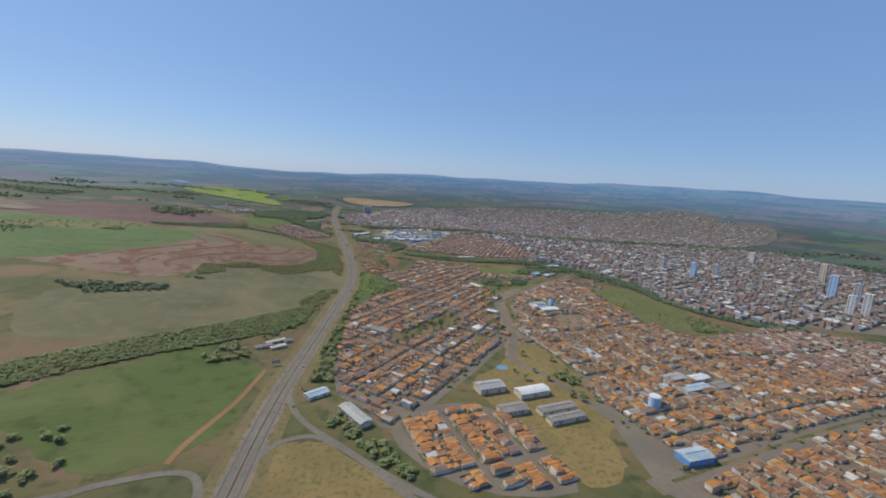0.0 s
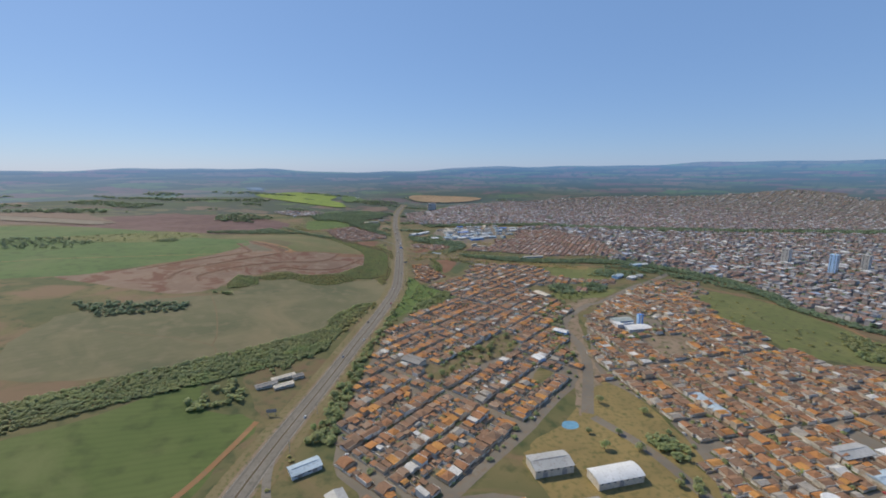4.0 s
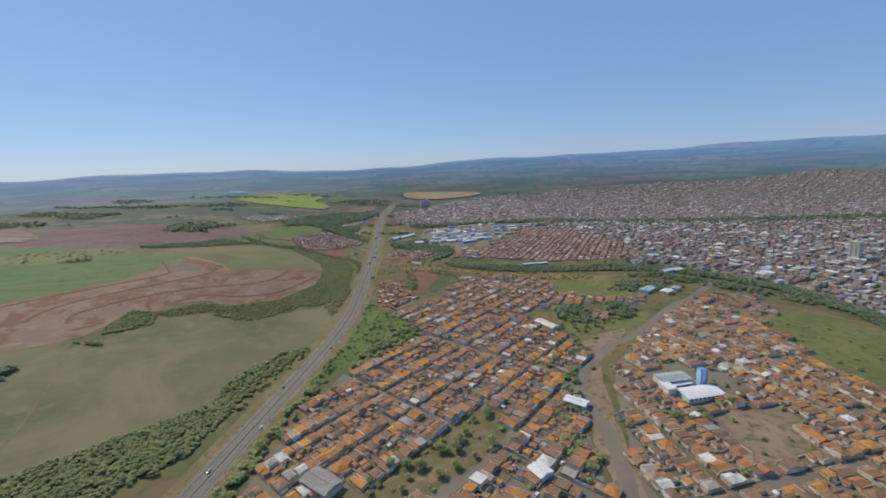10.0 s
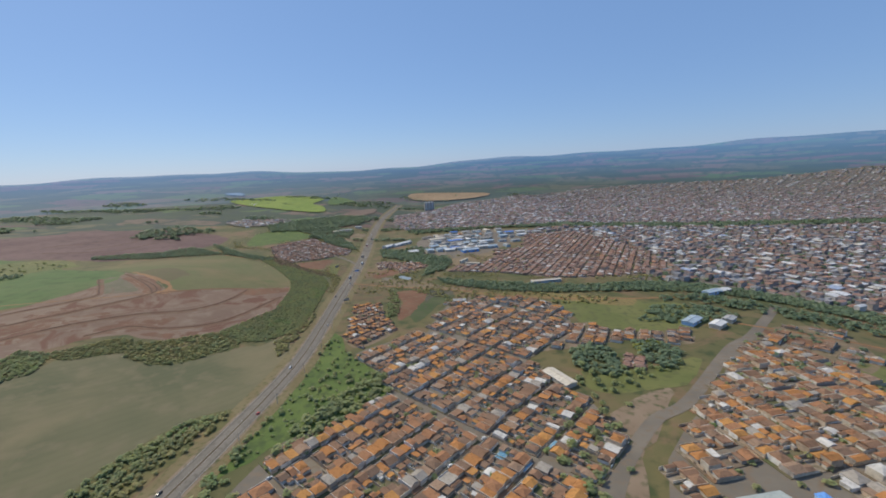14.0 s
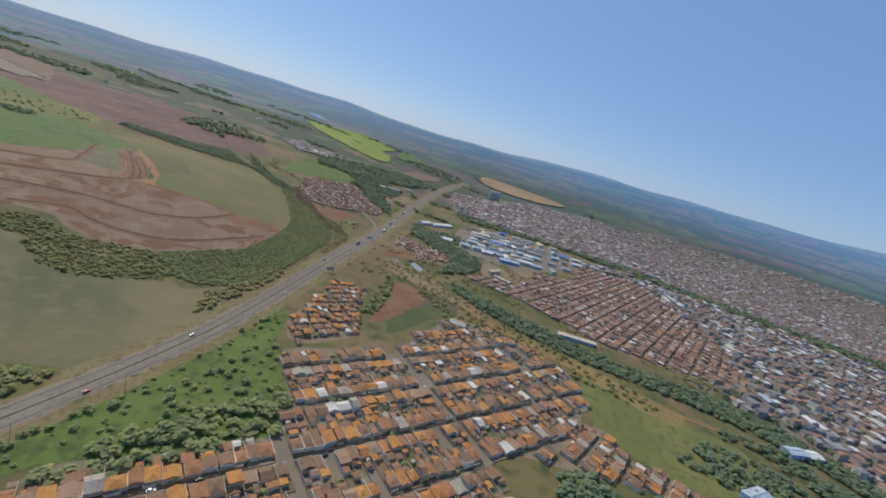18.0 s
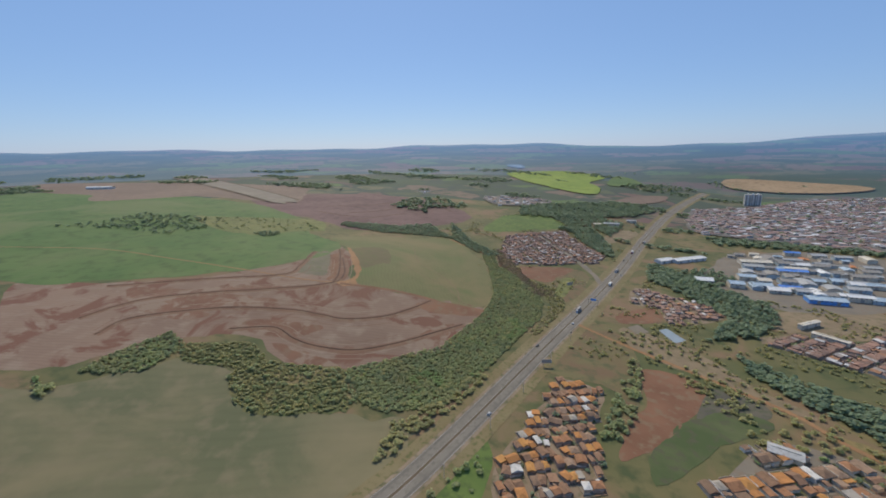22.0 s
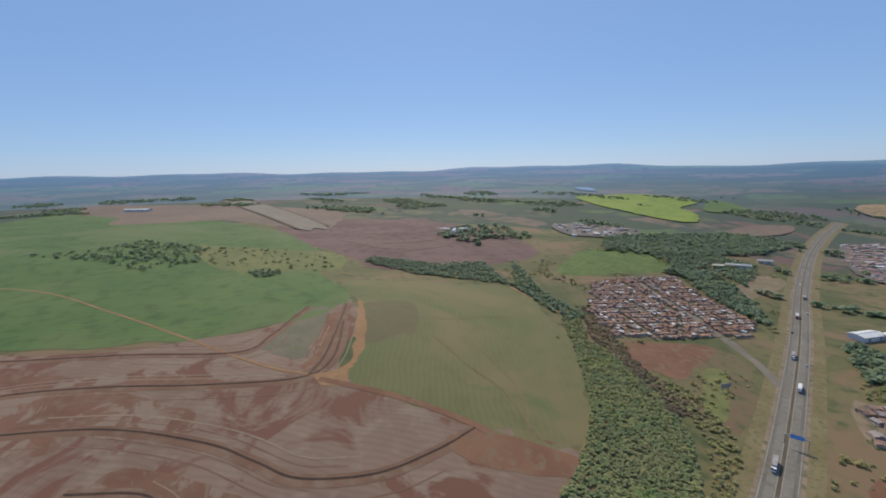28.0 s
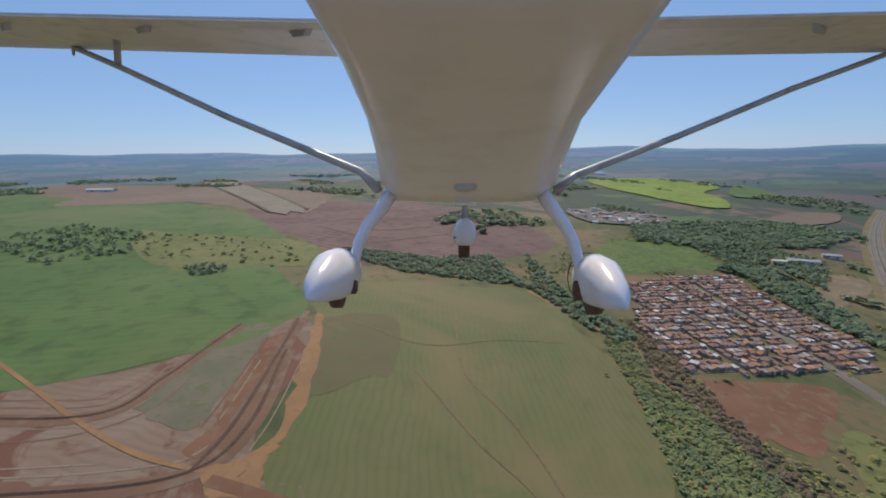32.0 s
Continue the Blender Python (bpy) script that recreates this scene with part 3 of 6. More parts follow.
field("grass_lot", [(108, 292), (142, 343), (165, 332), (182, 254), (145, 222), (88, 244), (61, 254)], M_DRY, 0.62, "dry yellow grass lot")
field("scrub_strip", [(-97, 546), (-103, 657), (-94, 780), (-74, 780), (-47, 725), (4, 672), (-2, 636), (-60, 585)], M_LUSH, 0.3, "lush green scrub along the highway")
field("interchange_grass", [(-168, 47), (-160, 125), (-140, 144), (-109, 147), (-74, 117), (-31, 62), (-78, 16)], M_DRY, 0.3, "dry grass inside the interchange loop")

field("avenue_verge", [(110, 300), (135, 380), (150, 470), (172, 545), (190, 600), (250, 640), (230, 600), (190, 545), (172, 470), (160, 400), (150, 350), (130, 290)], M_SOIL, 0.4, "bare earth and dry grass beside the avenue")
field("dry_lot", [(58, 252), (108, 302), (142, 350), (168, 335), (187, 254), (176, 160), (150, 130), (142, 86), (94, 80), (82, 139), (62, 183), (46, 234)], M_DRY, 0.26, "dry yellow ground round the warehouses")
field("factory_lot", [(37, 1199), (57, 1208), (119, 1263), (160, 1285), (150, 1201), (113, 1145), (78, 1147), (59, 1133)], M_TANSOIL, 0.4, "bare tan earth beside the industrial estate")
field("bare_field", [(-1800, 784), (-2276, 828), (-1990, 1120), (-1553, 1336), (-1269, 1400), (-1060, 1260), (-980, 1180), (-1071, 1126), (-1301, 1052), (-1377, 831), (-1580, 860)], M_RIDGE, 0.9, "brown bare field on the ridge", step=40)
field("airstrip", [(-2201, 1279), (-2283, 1400), (-1650, 1310), (-1009, 1205), (-1000, 1170), (-1006, 1140), (-1600, 1210)], M_GRASSTRIP, 1.6, "pale grass airstrip on the ridge", n=2, step=40, rag=0.5)
field("marsh", [(-948, 917), (-883, 970), (-734, 1082), (-625, 1036), (-647, 1005), (-665, 963), (-679, 930), (-774, 903)], M_MEADOW, 0.98, "olive marsh grass in the green field", rag=5)
field("bare_field", [(-351, 1578), (-307, 1672), (-245, 1705), (-240, 1626), (-263, 1544), (-285, 1476), (-320, 1531)], M_REDSCRUB, 0.7, "brown bare lot round a farmstead")
field("bare_field", [(-251, 1461), (-256, 1537), (-240, 1590), (-214, 1585), (-210, 1511), (-225, 1432), (-238, 1416)], M_TANSOIL, 0.7, "round tan field beside the highway")
field("crop_field", [(-664, 2745), (-581, 2735), (-479, 2542), (-560, 2374)], M_GREEN2, 3.0, "bright green crop field far off", step=60)
field("bare_field", [(-398, 1984), (-388, 2168), (-317, 2290), (-300, 2122), (-358, 1927)], M_RIDGE, 2.0, "brown field among far woods", step=60)
field("scrub_ground", [(-346, 686), (-354, 700), (-315, 740), (-277, 737), (-221, 778), (-181, 751), (-197, 727), (-222, 700), (-246, 693), (-280, 703), (-288, 714), (-321, 690)], M_SCRUB, 0.5,
      "olive dry scrub between the fields")
field("scrub_ground", [(-178, 506), (-178, 555), (-153, 609), (-127, 626), (-110, 622), (-130, 570), (-140, 520), (-152, 470), (-175, 470)], M_SCRUB, 0.5, "scrub between stubble field and highway")
field("slope_meadow", [(99, 947), (144, 942), (183, 938), (240, 918), (320, 890), (300, 860), (230, 890), (200, 905), (144, 922)], M_DRY, 0.4, "dry grass slope above the creek")

field("weedy_patch", [(-434, 859), (-456, 890), (-488, 924), (-482, 944), (-441, 917), (-412, 893), (-394, 879), (-405, 868)], M_WEEDY, 0.52, "grey weedy soil between two terrace banks", "soil", rag=1.5)
field("earth_junction", [(-367, 874), (-362, 886), (-367, 901), (-387, 918), (-419, 939), (-476, 975), (-474, 979), (-424, 952), (-384, 926), (-363, 906), (-357, 896), (-342, 886), (-351, 874)], M_DIRT, 0.6, "orange bare earth where farm tracks meet", "soil", rag=1.0)
field("red_soil_patch", [(-457, 934), (-460, 946), (-405, 910), (-374, 886), (-369, 875), (-383, 870), (-390, 882), (-411, 898)], M_RED, 0.56, "band of turned red soil along a terrace bank", "soil", rag=1.0)
ribbon("dirt_track", [(-373, 581), (-335, 520), (-300, 453), (-289, 420)], 1.6, 0.5, M_TRACK, "faint dirt track across the stubble field", "track")
ribbon("dirt_track", [(-420, 428), (-383, 427), (-330, 428), (-289, 420), (-275, 402)], 1.4, 0.5, M_TRACK, "faint dirt track across the stubble field", "track")
ribbon("field_edge", [(-212, 120), (-208, 147), (-192, 205), (-186, 242), (-181, 289)], 5, 0.5, M_DIRT, "bare orange earth along the crop field", "track")
field("red_earth_slope", [(-262, 1137), (-249, 1160), (-218, 1154), (-203, 1139), (-208, 1115), (-232, 1116), (-246, 1116)], M_RED, 0.75, "bare red earth slope below the village", "field")
field("grass_lot", [(-199, 1156), (-185, 1167), (-168, 1109), (-163, 1081), (-173, 1077), (-186, 1111)], M_MEADOW, 0.7, "yellow-green grass beside the highway")
field("stubble_patch", [(-473, 981), (-445, 1023), (-383, 979), (-382, 961), (-386, 929), (-437, 960)], M_BROWNED, 0.52, "dark brown harvested patch in the olive field", rag=2)
for pts in ([(-425, 1070), (-359, 1014), (-310, 1001), (-261, 979), (-232, 948)], [(-454, 995), (-397, 1013), (-375, 1066), (-347, 1109)], [(-376, 989), (-312, 976), (-272, 973), (-227, 953)]):
    ribbon("wheel_track", pts, 1.2, 0.6, M_TRACK, "pale wheel track through the olive field", "track")
for pts in [[(-874, 1212), (-814, 1271), (-804, 1342), (-785, 1403)], [(-755, 1190), (-733, 1245), (-723, 1330)], [(-679, 1153), (-675, 1213), (-665, 1284)], [(-714, 1398), (-669, 1413), (-605, 1400)], [(-811, 1151), (-747, 1159), (-704, 1179)]]:
    ribbon("terrace_bank", pts, 5, 0.7, M_TERRACE, "dark curved bank on the red field", "terrace bank", crown=0.4)
# terrace banks on the ploughed field
for pts in ([(-481, 644), (-488, 675), (-483, 711), (-450, 760), (-404, 813), (-370, 865), (-382, 897), (-438, 937)],
            [(-431, 647), (-445, 682), (-402, 750), (-347, 796), (-312, 815), (-288, 828), (-266, 861), (-259, 899), (-259, 928)],
            [(-353, 737), (-325, 768), (-294, 771), (-269, 779), (-240, 800), (-222, 835), (-211, 873), (-201, 914)],
            [(-562, 686), (-499, 772), (-437, 842), (-450, 874), (-470, 898), (-496, 928)],
            [(-369, 870), (-384, 889), (-411, 912), (-460, 949), (-482, 964)]):
    ribbon("terrace_bank", pts, 2.2, 0.42, M_TERRACE, "raised curved bank of dark soil", "terrace bank", crown=0.5)
    ribbon("turned_soil", pts, 8.5, 0.38, M_REDDISH, parent=ploughed, shift=1.5)
    for off in (-13, -7, 8, 15):
        c = smoothed(pts, 5)
        cut = int(RND.uniform(0, 0.35) * len(c)), int(RND.uniform(0.6, 1.0) * len(c))
        if cut[1] - cut[0] > 5:
            ribbon("furrow", [tuple(q) for q in c[cut[0]:cut[1]:3]], RND.uniform(0.5, 1.1), 0.36, RND.choice((M_FURROW, M_FURROW, M_REDDISH)), parent=ploughed, shift=off + RND.uniform(-1, 1), n=4)
for pts in ([(-536, 700), (-500, 730), (-463, 762), (-458, 784), (-428, 776), (-446, 750), (-414, 768), (-401, 755), (-431, 730), (-395, 736), (-405, 714), (-470, 690)],
            [(-441, 792), (-405, 819), (-385, 835), (-397, 811), (-433, 775)],
            [(-480, 690), (-440, 700), (-400, 745), (-360, 782), (-375, 800), (-430, 770), (-470, 735), (-520, 700)],
            [(-345, 745), (-300, 765), (-290, 800), (-315, 790), (-352, 762)],
            [(-205, 905), (-192, 870), (-200, 845), (-216, 860), (-214, 895)],
            [(-300, 752), (-262, 752), (-230, 775), (-250, 772), (-285, 762)]):
    field("red_soil_patch", pts, M_REDSOIL, 0.5, "patch of bare red soil in the ploughed field", "soil", rag=3.0, n=5)
ribbon("dirt_track", [(-1000, 560), (-900, 600)] + [(-760, 718), (-621, 776), (-508, 814), (-437, 837), (-393, 855), (-365, 874)], 2.4, 0.6, M_DIRT, "orange dirt farm track across field and plough", "track", n=14)
ribbon("earth_strip", [(-360, 874), (-314, 904), (-286, 919), (-260, 930), (-243, 934)], 5.5, 0.5, M_RED, "strip of bare red earth between plough and crop", "track", n=8)
ribbon("dirt_track", [(-207, 967), (-214, 1006), (-257, 1080), (-328, 1147), (-434, 1178)], 4.6, 0.3, M_DIRT, "orange dirt farm track", "track")

# ---- highway ----
HIGHWAY = [(-165, -78), (-161, 87), (-157, 185), (-148, 296), (-129, 434), (-112, 562), (-101, 686), (-103, 780), (-119, 975), (-133, 1115), (-156, 1310), (-190, 1560), (-222, 1872), (-238, 2184), (-242, 2574)]
ribbon("highway_verge", HIGHWAY, 40, 0.35, M_VERGE, "dry grass verge of the highway", "verge")
road = ribbon("highway", HIGHWAY, 8.0, 0.6, M_ASPHALT, "worn grey dual carriageway", "road", shift=-4.9)
ribbon("carriageway", HIGHWAY, 8.0, 0.6, M_ASPHALT, parent=road, shift=4.9)
ribbon("median", HIGHWAY, 1.8, 0.6, M_MEDIAN, parent=road)
for s in (-8.3, -1.3, 1.3, 8.3):
    ribbon("edge_line", HIGHWAY, 0.18, 0.68, M_LINE, parent=road, shift=s)
for s in (-6.9, 6.9):
    ribbon("lane_wear", HIGHWAY, 1.7, 0.64, M_WORN, parent=road, shift=s)
for s in (-10.2, 10.2):
    ribbon("gravel_shoulder", HIGHWAY, 2.2, 0.5, M_SOIL, parent=road, shift=s)
for pts, w in (([(-157, 101), (-152, 129), (-137, 148), (-110, 153), (-72, 120), (-36, 76), (16, 23)], 6),
               ([(-312, 66), (-263, 85), (-241, 98), (-206, 111), (-187, 105), (-178, 78), (-173, 31)], 6),
               ([(-144, 328), (-147, 298), (-148, 240), (-129, 185), (-90, 140), (-47, 96), (0, 55)], 6)):
    ribbon("ramp", pts, w, 0.55, M_ASPHALT, "curved asphalt slip road", "road")
ribbon("valley_road", [(117, 296), (149, 390), (156, 437), (157, 511), (212, 586), (254, 615), (347, 714), (396, 752), (499, 858)], 11, 0.5, M_STREET, "asphalt avenue along the valley", "road")
ribbon("avenue", [(150, 68), (246, 92), (421, 134), (560, 168), (700, 205)], 17, 0.5, M_STREET, "wide asphalt avenue with a grass median", "road")
ribbon("avenue_median", [(170, 73), (246, 92), (421, 134), (560, 168)], 3.5, 0.62, M_SCRUB, "grass median of the avenue", "median")
ribbon("side_avenue", [(120, 290), (150, 239), (172, 160), (192, 78)], 9, 0.5, M_STREET, "asphalt street beside the warehouses", "road")
ribbon("railway", [(374, 803), (417, 774), (500, 728), (566, 668), (590, 600), (594, 545), (578, 450), (640, 420), (760, 452)], 5, 0.5, M_DIRT, "pale railway bed", "railway")
ribbon("dirt_road", [(-113, 1012), (-56, 995), (66, 963), (111, 936), (203, 905), (328, 889), (437, 889)], 4.5, 0.5, M_DIRT, "dirt road across the valley", "road")
ribbon("village_road", [(-148, 1175), (-172, 1212), (-200, 1240), (-240, 1282), (-275, 1310)], 8, 0.6, M_STREET, "asphalt road into the village", "road")

# ---- houses ----


def box_part(x0, y0, x1, y1, z0, z1):
    v = [(x0, y0, z0), (x1, y0, z0), (x1, y1, z0), (x0, y1, z0), (x0, y0, z1), (x1, y0, z1), (x1, y1, z1), (x0, y1, z1)]
    return v, [(0, 1, 5, 4), (1, 2, 6, 5), (2, 3, 7, 6), (3, 0, 4, 7), (4, 5, 6, 7)]


def roof_part(x0, y0, x1, y1, z, rise, kind, o=0.45, t=0.18):
    """Roof solid: 'x' or 'y' gable with the ridge that way, 'h' hip, 's' single slope."""
    x0, y0, x1, y1 = x0 - o, y0 - o, x1 + o, y1 + o
    cx, cy = (x0 + x1) / 2, (y0 + y1) / 2
    v = [(x0, y0, z), (x1, y0, z), (x1, y1, z), (x0, y1, z), (x0, y0, z + t), (x1, y0, z + t), (x1, y1, z + t), (x0, y1, z + t)]
    f = [(0, 1, 5, 4), (1, 2, 6, 5), (2, 3, 7, 6), (3, 0, 4, 7)]
    if kind == "x":
        v += [(x0, cy, z + t + rise), (x1, cy, z + t + rise)]
        f += [(4, 5, 9, 8), (6, 7, 8, 9), (7, 4, 8, 8), (5, 6, 9, 9)]
    elif kind == "y":
        v += [(cx, y0, z + t + rise), (cx, y1, z + t + rise)]
        f += [(5, 6, 9, 8), (7, 4, 8, 9), (4, 5, 8, 8), (6, 7, 9, 9)]
    elif kind == "h":
        if x1 - x0 > y1 - y0:
            h = (y1 - y0) / 2
            v += [(x0 + h, cy, z + t + rise), (x1 - h, cy, z + t + rise)]
            f += [(4, 5, 9, 8), (6, 7, 8, 9), (7, 4, 8, 8), (5, 6, 9, 9)]
        else:
            h = (x1 - x0) / 2
            v += [(cx, y0 + h, z + t + rise), (cx, y1 - h, z + t + rise)]
            f += [(5, 6, 9, 8), (7, 4, 8, 9), (4, 5, 8, 8), (6, 7, 9, 9)]
    else:
        v[6], v[7] = (x1, y1, z + t + rise * 0.5), (x0, y1, z + t + rise * 0.5)
        f += [(4, 5, 6, 7)]
    return v, f


def house_parts(w, d, rnd, storeys=1, walled=True):
    """Parts of a house on a lot w wide and d deep: x along the street, y from the street inwards, the lot's front middle at 0, 0."""
    h = 2.6 * storeys + rnd.uniform(0, 0.6)
    hw, front = w / 2 - rnd.choice((0.1, 0.2, 0.5)), rnd.uniform(0.5, 3.0)
    dep = rnd.uniform(8, 12)
    x0 = -hw + rnd.choice((0, 0, 1.2))
    kind = rnd.choice("xyyyhhs")
    span = (dep if kind == "x" else hw - x0) if kind != "h" else min(dep, hw - x0)
    out = [("wall", *box_part(x0, front, hw, front + dep, -1.5, h)), ("roof", *roof_part(x0, front, hw, front + dep, h, max(0.9, span * 0.2), kind, o=rnd.uniform(0.2, 0.5)))]
    if rnd.random() < 0.35 and front > 3:
        out += [("porch_roof", *roof_part(x0 + 0.4, front - 2.6, x0 + (hw - x0) * 0.6, front - 0.5, h - 0.5, 0.7, rnd.choice("xy"), o=0.3)),
                ("porch_wall", *box_part(x0 + 0.5, front - 2.5, x0 + 0.8, front - 0.6, -1, h - 0.5))]
    back = front + dep
    if walled and rnd.random() < 0.5:
        out.append(("parapet", *box_part(x0 + 0.03, front - 0.55, hw - 0.03, front - 0.3, -1, h + rnd.uniform(0.5, 1.1))))
    if walled and rnd.random() < 0.8:
        s = rnd.choice((x0 - 0.4, hw + 0.02))
        out.append(("party_wall", *box_part(s, front - 0.6, s + 0.36, back + rnd.uniform(-2, 4), -1, h + rnd.uniform(0.5, 1.0))))
    if rnd.random() < 0.92:
        a, al = rnd.uniform(0.4, 0.95), rnd.uniform(3.5, 8.5)
        s = rnd.choice((-1, 1))
        ax0, ax1 = (-hw, -hw + 2 * hw * a) if s < 0 else (hw - 2 * hw * a, hw)
        al = min(al, d - back - 0.5)
        if al > 2:
            gap = rnd.choice((0.5, 0.5, d - back - al - 0.3))
            out += [("annex_wall", *box_part(ax0, back + gap, ax1, back + gap + al - 0.5, -1.5, 2.4)),
                    ("annex_roof", *roof_part(ax0, back + gap, ax1, back + gap + al - 0.5, 2.4, rnd.uniform(0.5, 1.1), rnd.choice("sxy"), o=0.2))]
    if rnd.random() < 0.6:
        bx, by = rnd.uniform(-hw, hw - 3.2), rnd.uniform(back, max(back + 0.1, d - 3.2))
        out += [("lean_to_wall", *box_part(bx, by, bx + 3, by + 2.6, -1, 2.1)), ("lean_to_roof", *roof_part(bx, by, bx + 3, by + 2.6, 2.15, 0.5, rnd.choice("sy"), o=0.2))]
    out.append(("side_wall", *box_part(w / 2 - 0.26, 0.2, w / 2, d, -1.0, rnd.uniform(1.6, 2.4))))
    if rnd.random() < 0.5:
        out.append(("front_wall", *box_part(-w / 2, 0.2, w / 2 - 2.8, 0.42, -1.0, 1.9)))
    return out


class Heap:
    """Gathers quads with material slots for one joined mesh."""

    def __init__(self):
        self.v, self.f, self.s, self.n = [], [], [], 0

    def add(self, verts, faces, slot, m):
        v = np.asarray(verts, float)
        v = v @ m[:3, :3].T + m[:3, 3]
        self.v.append(v)
        f = np.asarray([q if len(q) == 4 else (*q, q[-1]) for q in faces]) + self.n
        self.f.append(f)
        self.s.append(np.full(len(f), slot))
        self.n += len(v)

    def build(self, name, mats):
        """Quads whose last two corners agree become triangles."""
        f, s = np.concatenate(self.f), np.concatenate(self.s)
        tri = f[:, 2] == f[:, 3]
        faces = np.concatenate([f[~tri][:, [0, 1, 2]], f[~tri][:, [0, 2, 3]], f[tri][:, :3]])
        slots = np.concatenate([s[~tri], s[~tri], s[tri]])
        return new(name, quick_mesh(name, np.concatenate(self.v), faces, mats, slots))


def placed(x, y, z, a):
    c, s = math.cos(a), math.sin(a)
    return np.array([[c, -s, 0, x], [s, c, 0, y], [0, 0, 1, z], [0, 0, 0, 1]])


VALLEY_ROAD = [(117, 296), (149, 390), (156, 437), (157, 511), (212, 586), (254, 615), (347, 714), (396, 752), (499, 858)]
AVENUE = [(150, 68), (246, 92), (421, 134), (560, 168), (700, 205)]
SIDE_AVENUE = [(120, 290), (150, 239), (172, 160), (192, 78)]
ROADS = [(smoothed([(106, 459), (94, 447), (74, 427), (38, 395), (9, 365), (-6, 347)], 8), 2), (smoothed([(-345, 1360), (-283, 1311), (-241, 1279), (-186, 1230)], 12), 0.5), (smoothed(HIGHWAY, 10), 21), (smoothed(VALLEY_ROAD, 10), 7), (smoothed(AVENUE, 10), 8), (smoothed(SIDE_AVENUE, 10), 5)]


def off_roads(x, y, extra=0.0):
    for c, w in ROADS:
        (x0, y0), (x1, y1) = c.min(0) - w - extra, c.max(0) + w + extra
        if x0 < x < x1 and y0 < y < y1 and np.min(np.hypot(c[:, 0] - x, c[:, 1] - y)) <= w + extra:
            return False
    return True


def lots(poly, angle, origin, block=(90, 42), street=8.0, lot=8.6, holes=(), fill=0.96, rnd=RND):
    """House lots of a quarter laid out in blocks, each lot as x, y, turn, width, depth."""
    a = radians(angle)
    ca, sa = math.cos(a), math.sin(a)
    poly = np.array(poly, float)
    rel = poly - origin
    us, vs = rel @ (ca, sa), rel @ (-sa, ca)
    bu, bv = block
    out = []
    for j in range(int(vs.min() // (bv + street)) - 1, int(vs.max() // (bv + street)) + 2):
        for i in range(int(us.min() // (bu + street)) - 1, int(us.max() // (bu + street)) + 2):
            u0, v0 = i * (bu + street), j * (bv + street)
            for side in (0, 1):
                u = u0
                while u < u0 + bu - 6:
                    w = lot * rnd.uniform(0.8, 1.35)
                    if u + w > u0 + bu - 4:
                        w = u0 + bu - u
                    mid, depth = u + w / 2, bv / 2
                    v = v0 if side == 0 else v0 + bv
                    vc = v0 + bv * (0.25 if side == 0 else 0.75)
                    px, py = origin[0] + mid * ca - vc * sa, origin[1] + mid * sa + vc * ca
                    if inside(px, py, poly) and not any(inside(px, py, np.array(h, float)) for h in holes) and off_roads(px, py, 4):
                        fx, fy = origin[0] + mid * ca - v * sa, origin[1] + mid * sa + v * ca
                        if rnd.random() < fill:
                            out.append((fx, fy, a if side == 0 else a + math.pi, w, depth))
                    u += w
    return out

# the quarters of the town: outline, street angle, origin, and what is left free
PARK = [(-35, 392), (1, 424), (38, 462), (63, 484), (86, 472), (72, 432), (34, 401), (5, 372), (-12, 352), (-26, 354)]
SHEDS = [(48, 234), (82, 250), (152, 231), (168, 164), (109, 148), (62, 183)]
CHURCH = [(214, 521), (265, 530), (292, 484), (234, 460), (211, 491)]
LOT_YELLOW = [(108, 300), (142, 347), (170, 332), (187, 254), (145, 222), (88, 244), (61, 254)]
LOT_DRY = [(82, 139), (140, 134), (142, 86), (94, 86)]
SQUARE = [(245, 460), (277, 457), (296, 445), (281, 409), (247, 398), (242, 423)]
CORNER_LOT = [(79, 358), (94, 385), (106, 372), (93, 350)]
SCHOOL = [(308, 261), (335, 265), (370, 218), (343, 207)]
HALL = [(187, 117), (226, 109), (234, 78), (187, 82)]
WEST = [(-98, 234), (-74, 204), (-43, 160), (47, 257), (86, 304), (133, 367), (144, 468), (183, 546), (179, 616), (140, 702), (187, 749), (215, 827), (206, 880), (178, 906), (100, 922), (58, 900),
        (31, 788), (0, 768), (-43, 729), (4, 672), (0, 636), (-60, 581), (-74, 538), (-92, 468), (-105, 351)]
HAMLET = [(-81, 893), (-45, 899), (-35, 862), (-28, 840), (-14, 815), (-10, 785), (-41, 745), (-66, 770), (-70, 803), (-74, 833), (-76, 865)]
EAST = [(168, 437), (204, 546), (294, 640), (390, 749), (425, 652), (390, 538), (394, 421), (437, 382), (499, 374), (624, 234), (546, 39), (187, 31), (168, 156), (187, 257), (168, 335), (148, 367)]
ORANGE = [(-47, 156), (0, 199), (58, 187), (86, 140), (86, 70), (0, 86)]
SOUTH_EAST = [(499, 374), (514, 398), (605, 428), (690, 470), (767, 458), (897, 351), (936, 156), (780, 0), (546, 16), (624, 234)]
VILLAGE = [(-386, 1301), (-361, 1383), (-326, 1438), (-256, 1368), (-200, 1333), (-192, 1276), (-215, 1252), (-249, 1189), (-279, 1150), (-327, 1186)]
VALLEY = [(47, 1090), (66, 1130), (115, 1142), (150, 1200), (158, 1275), (225, 1300), (263, 1487), (411, 1500), (484, 1250), (470, 1080), (406, 1020), (257, 1013), (145, 1068)]
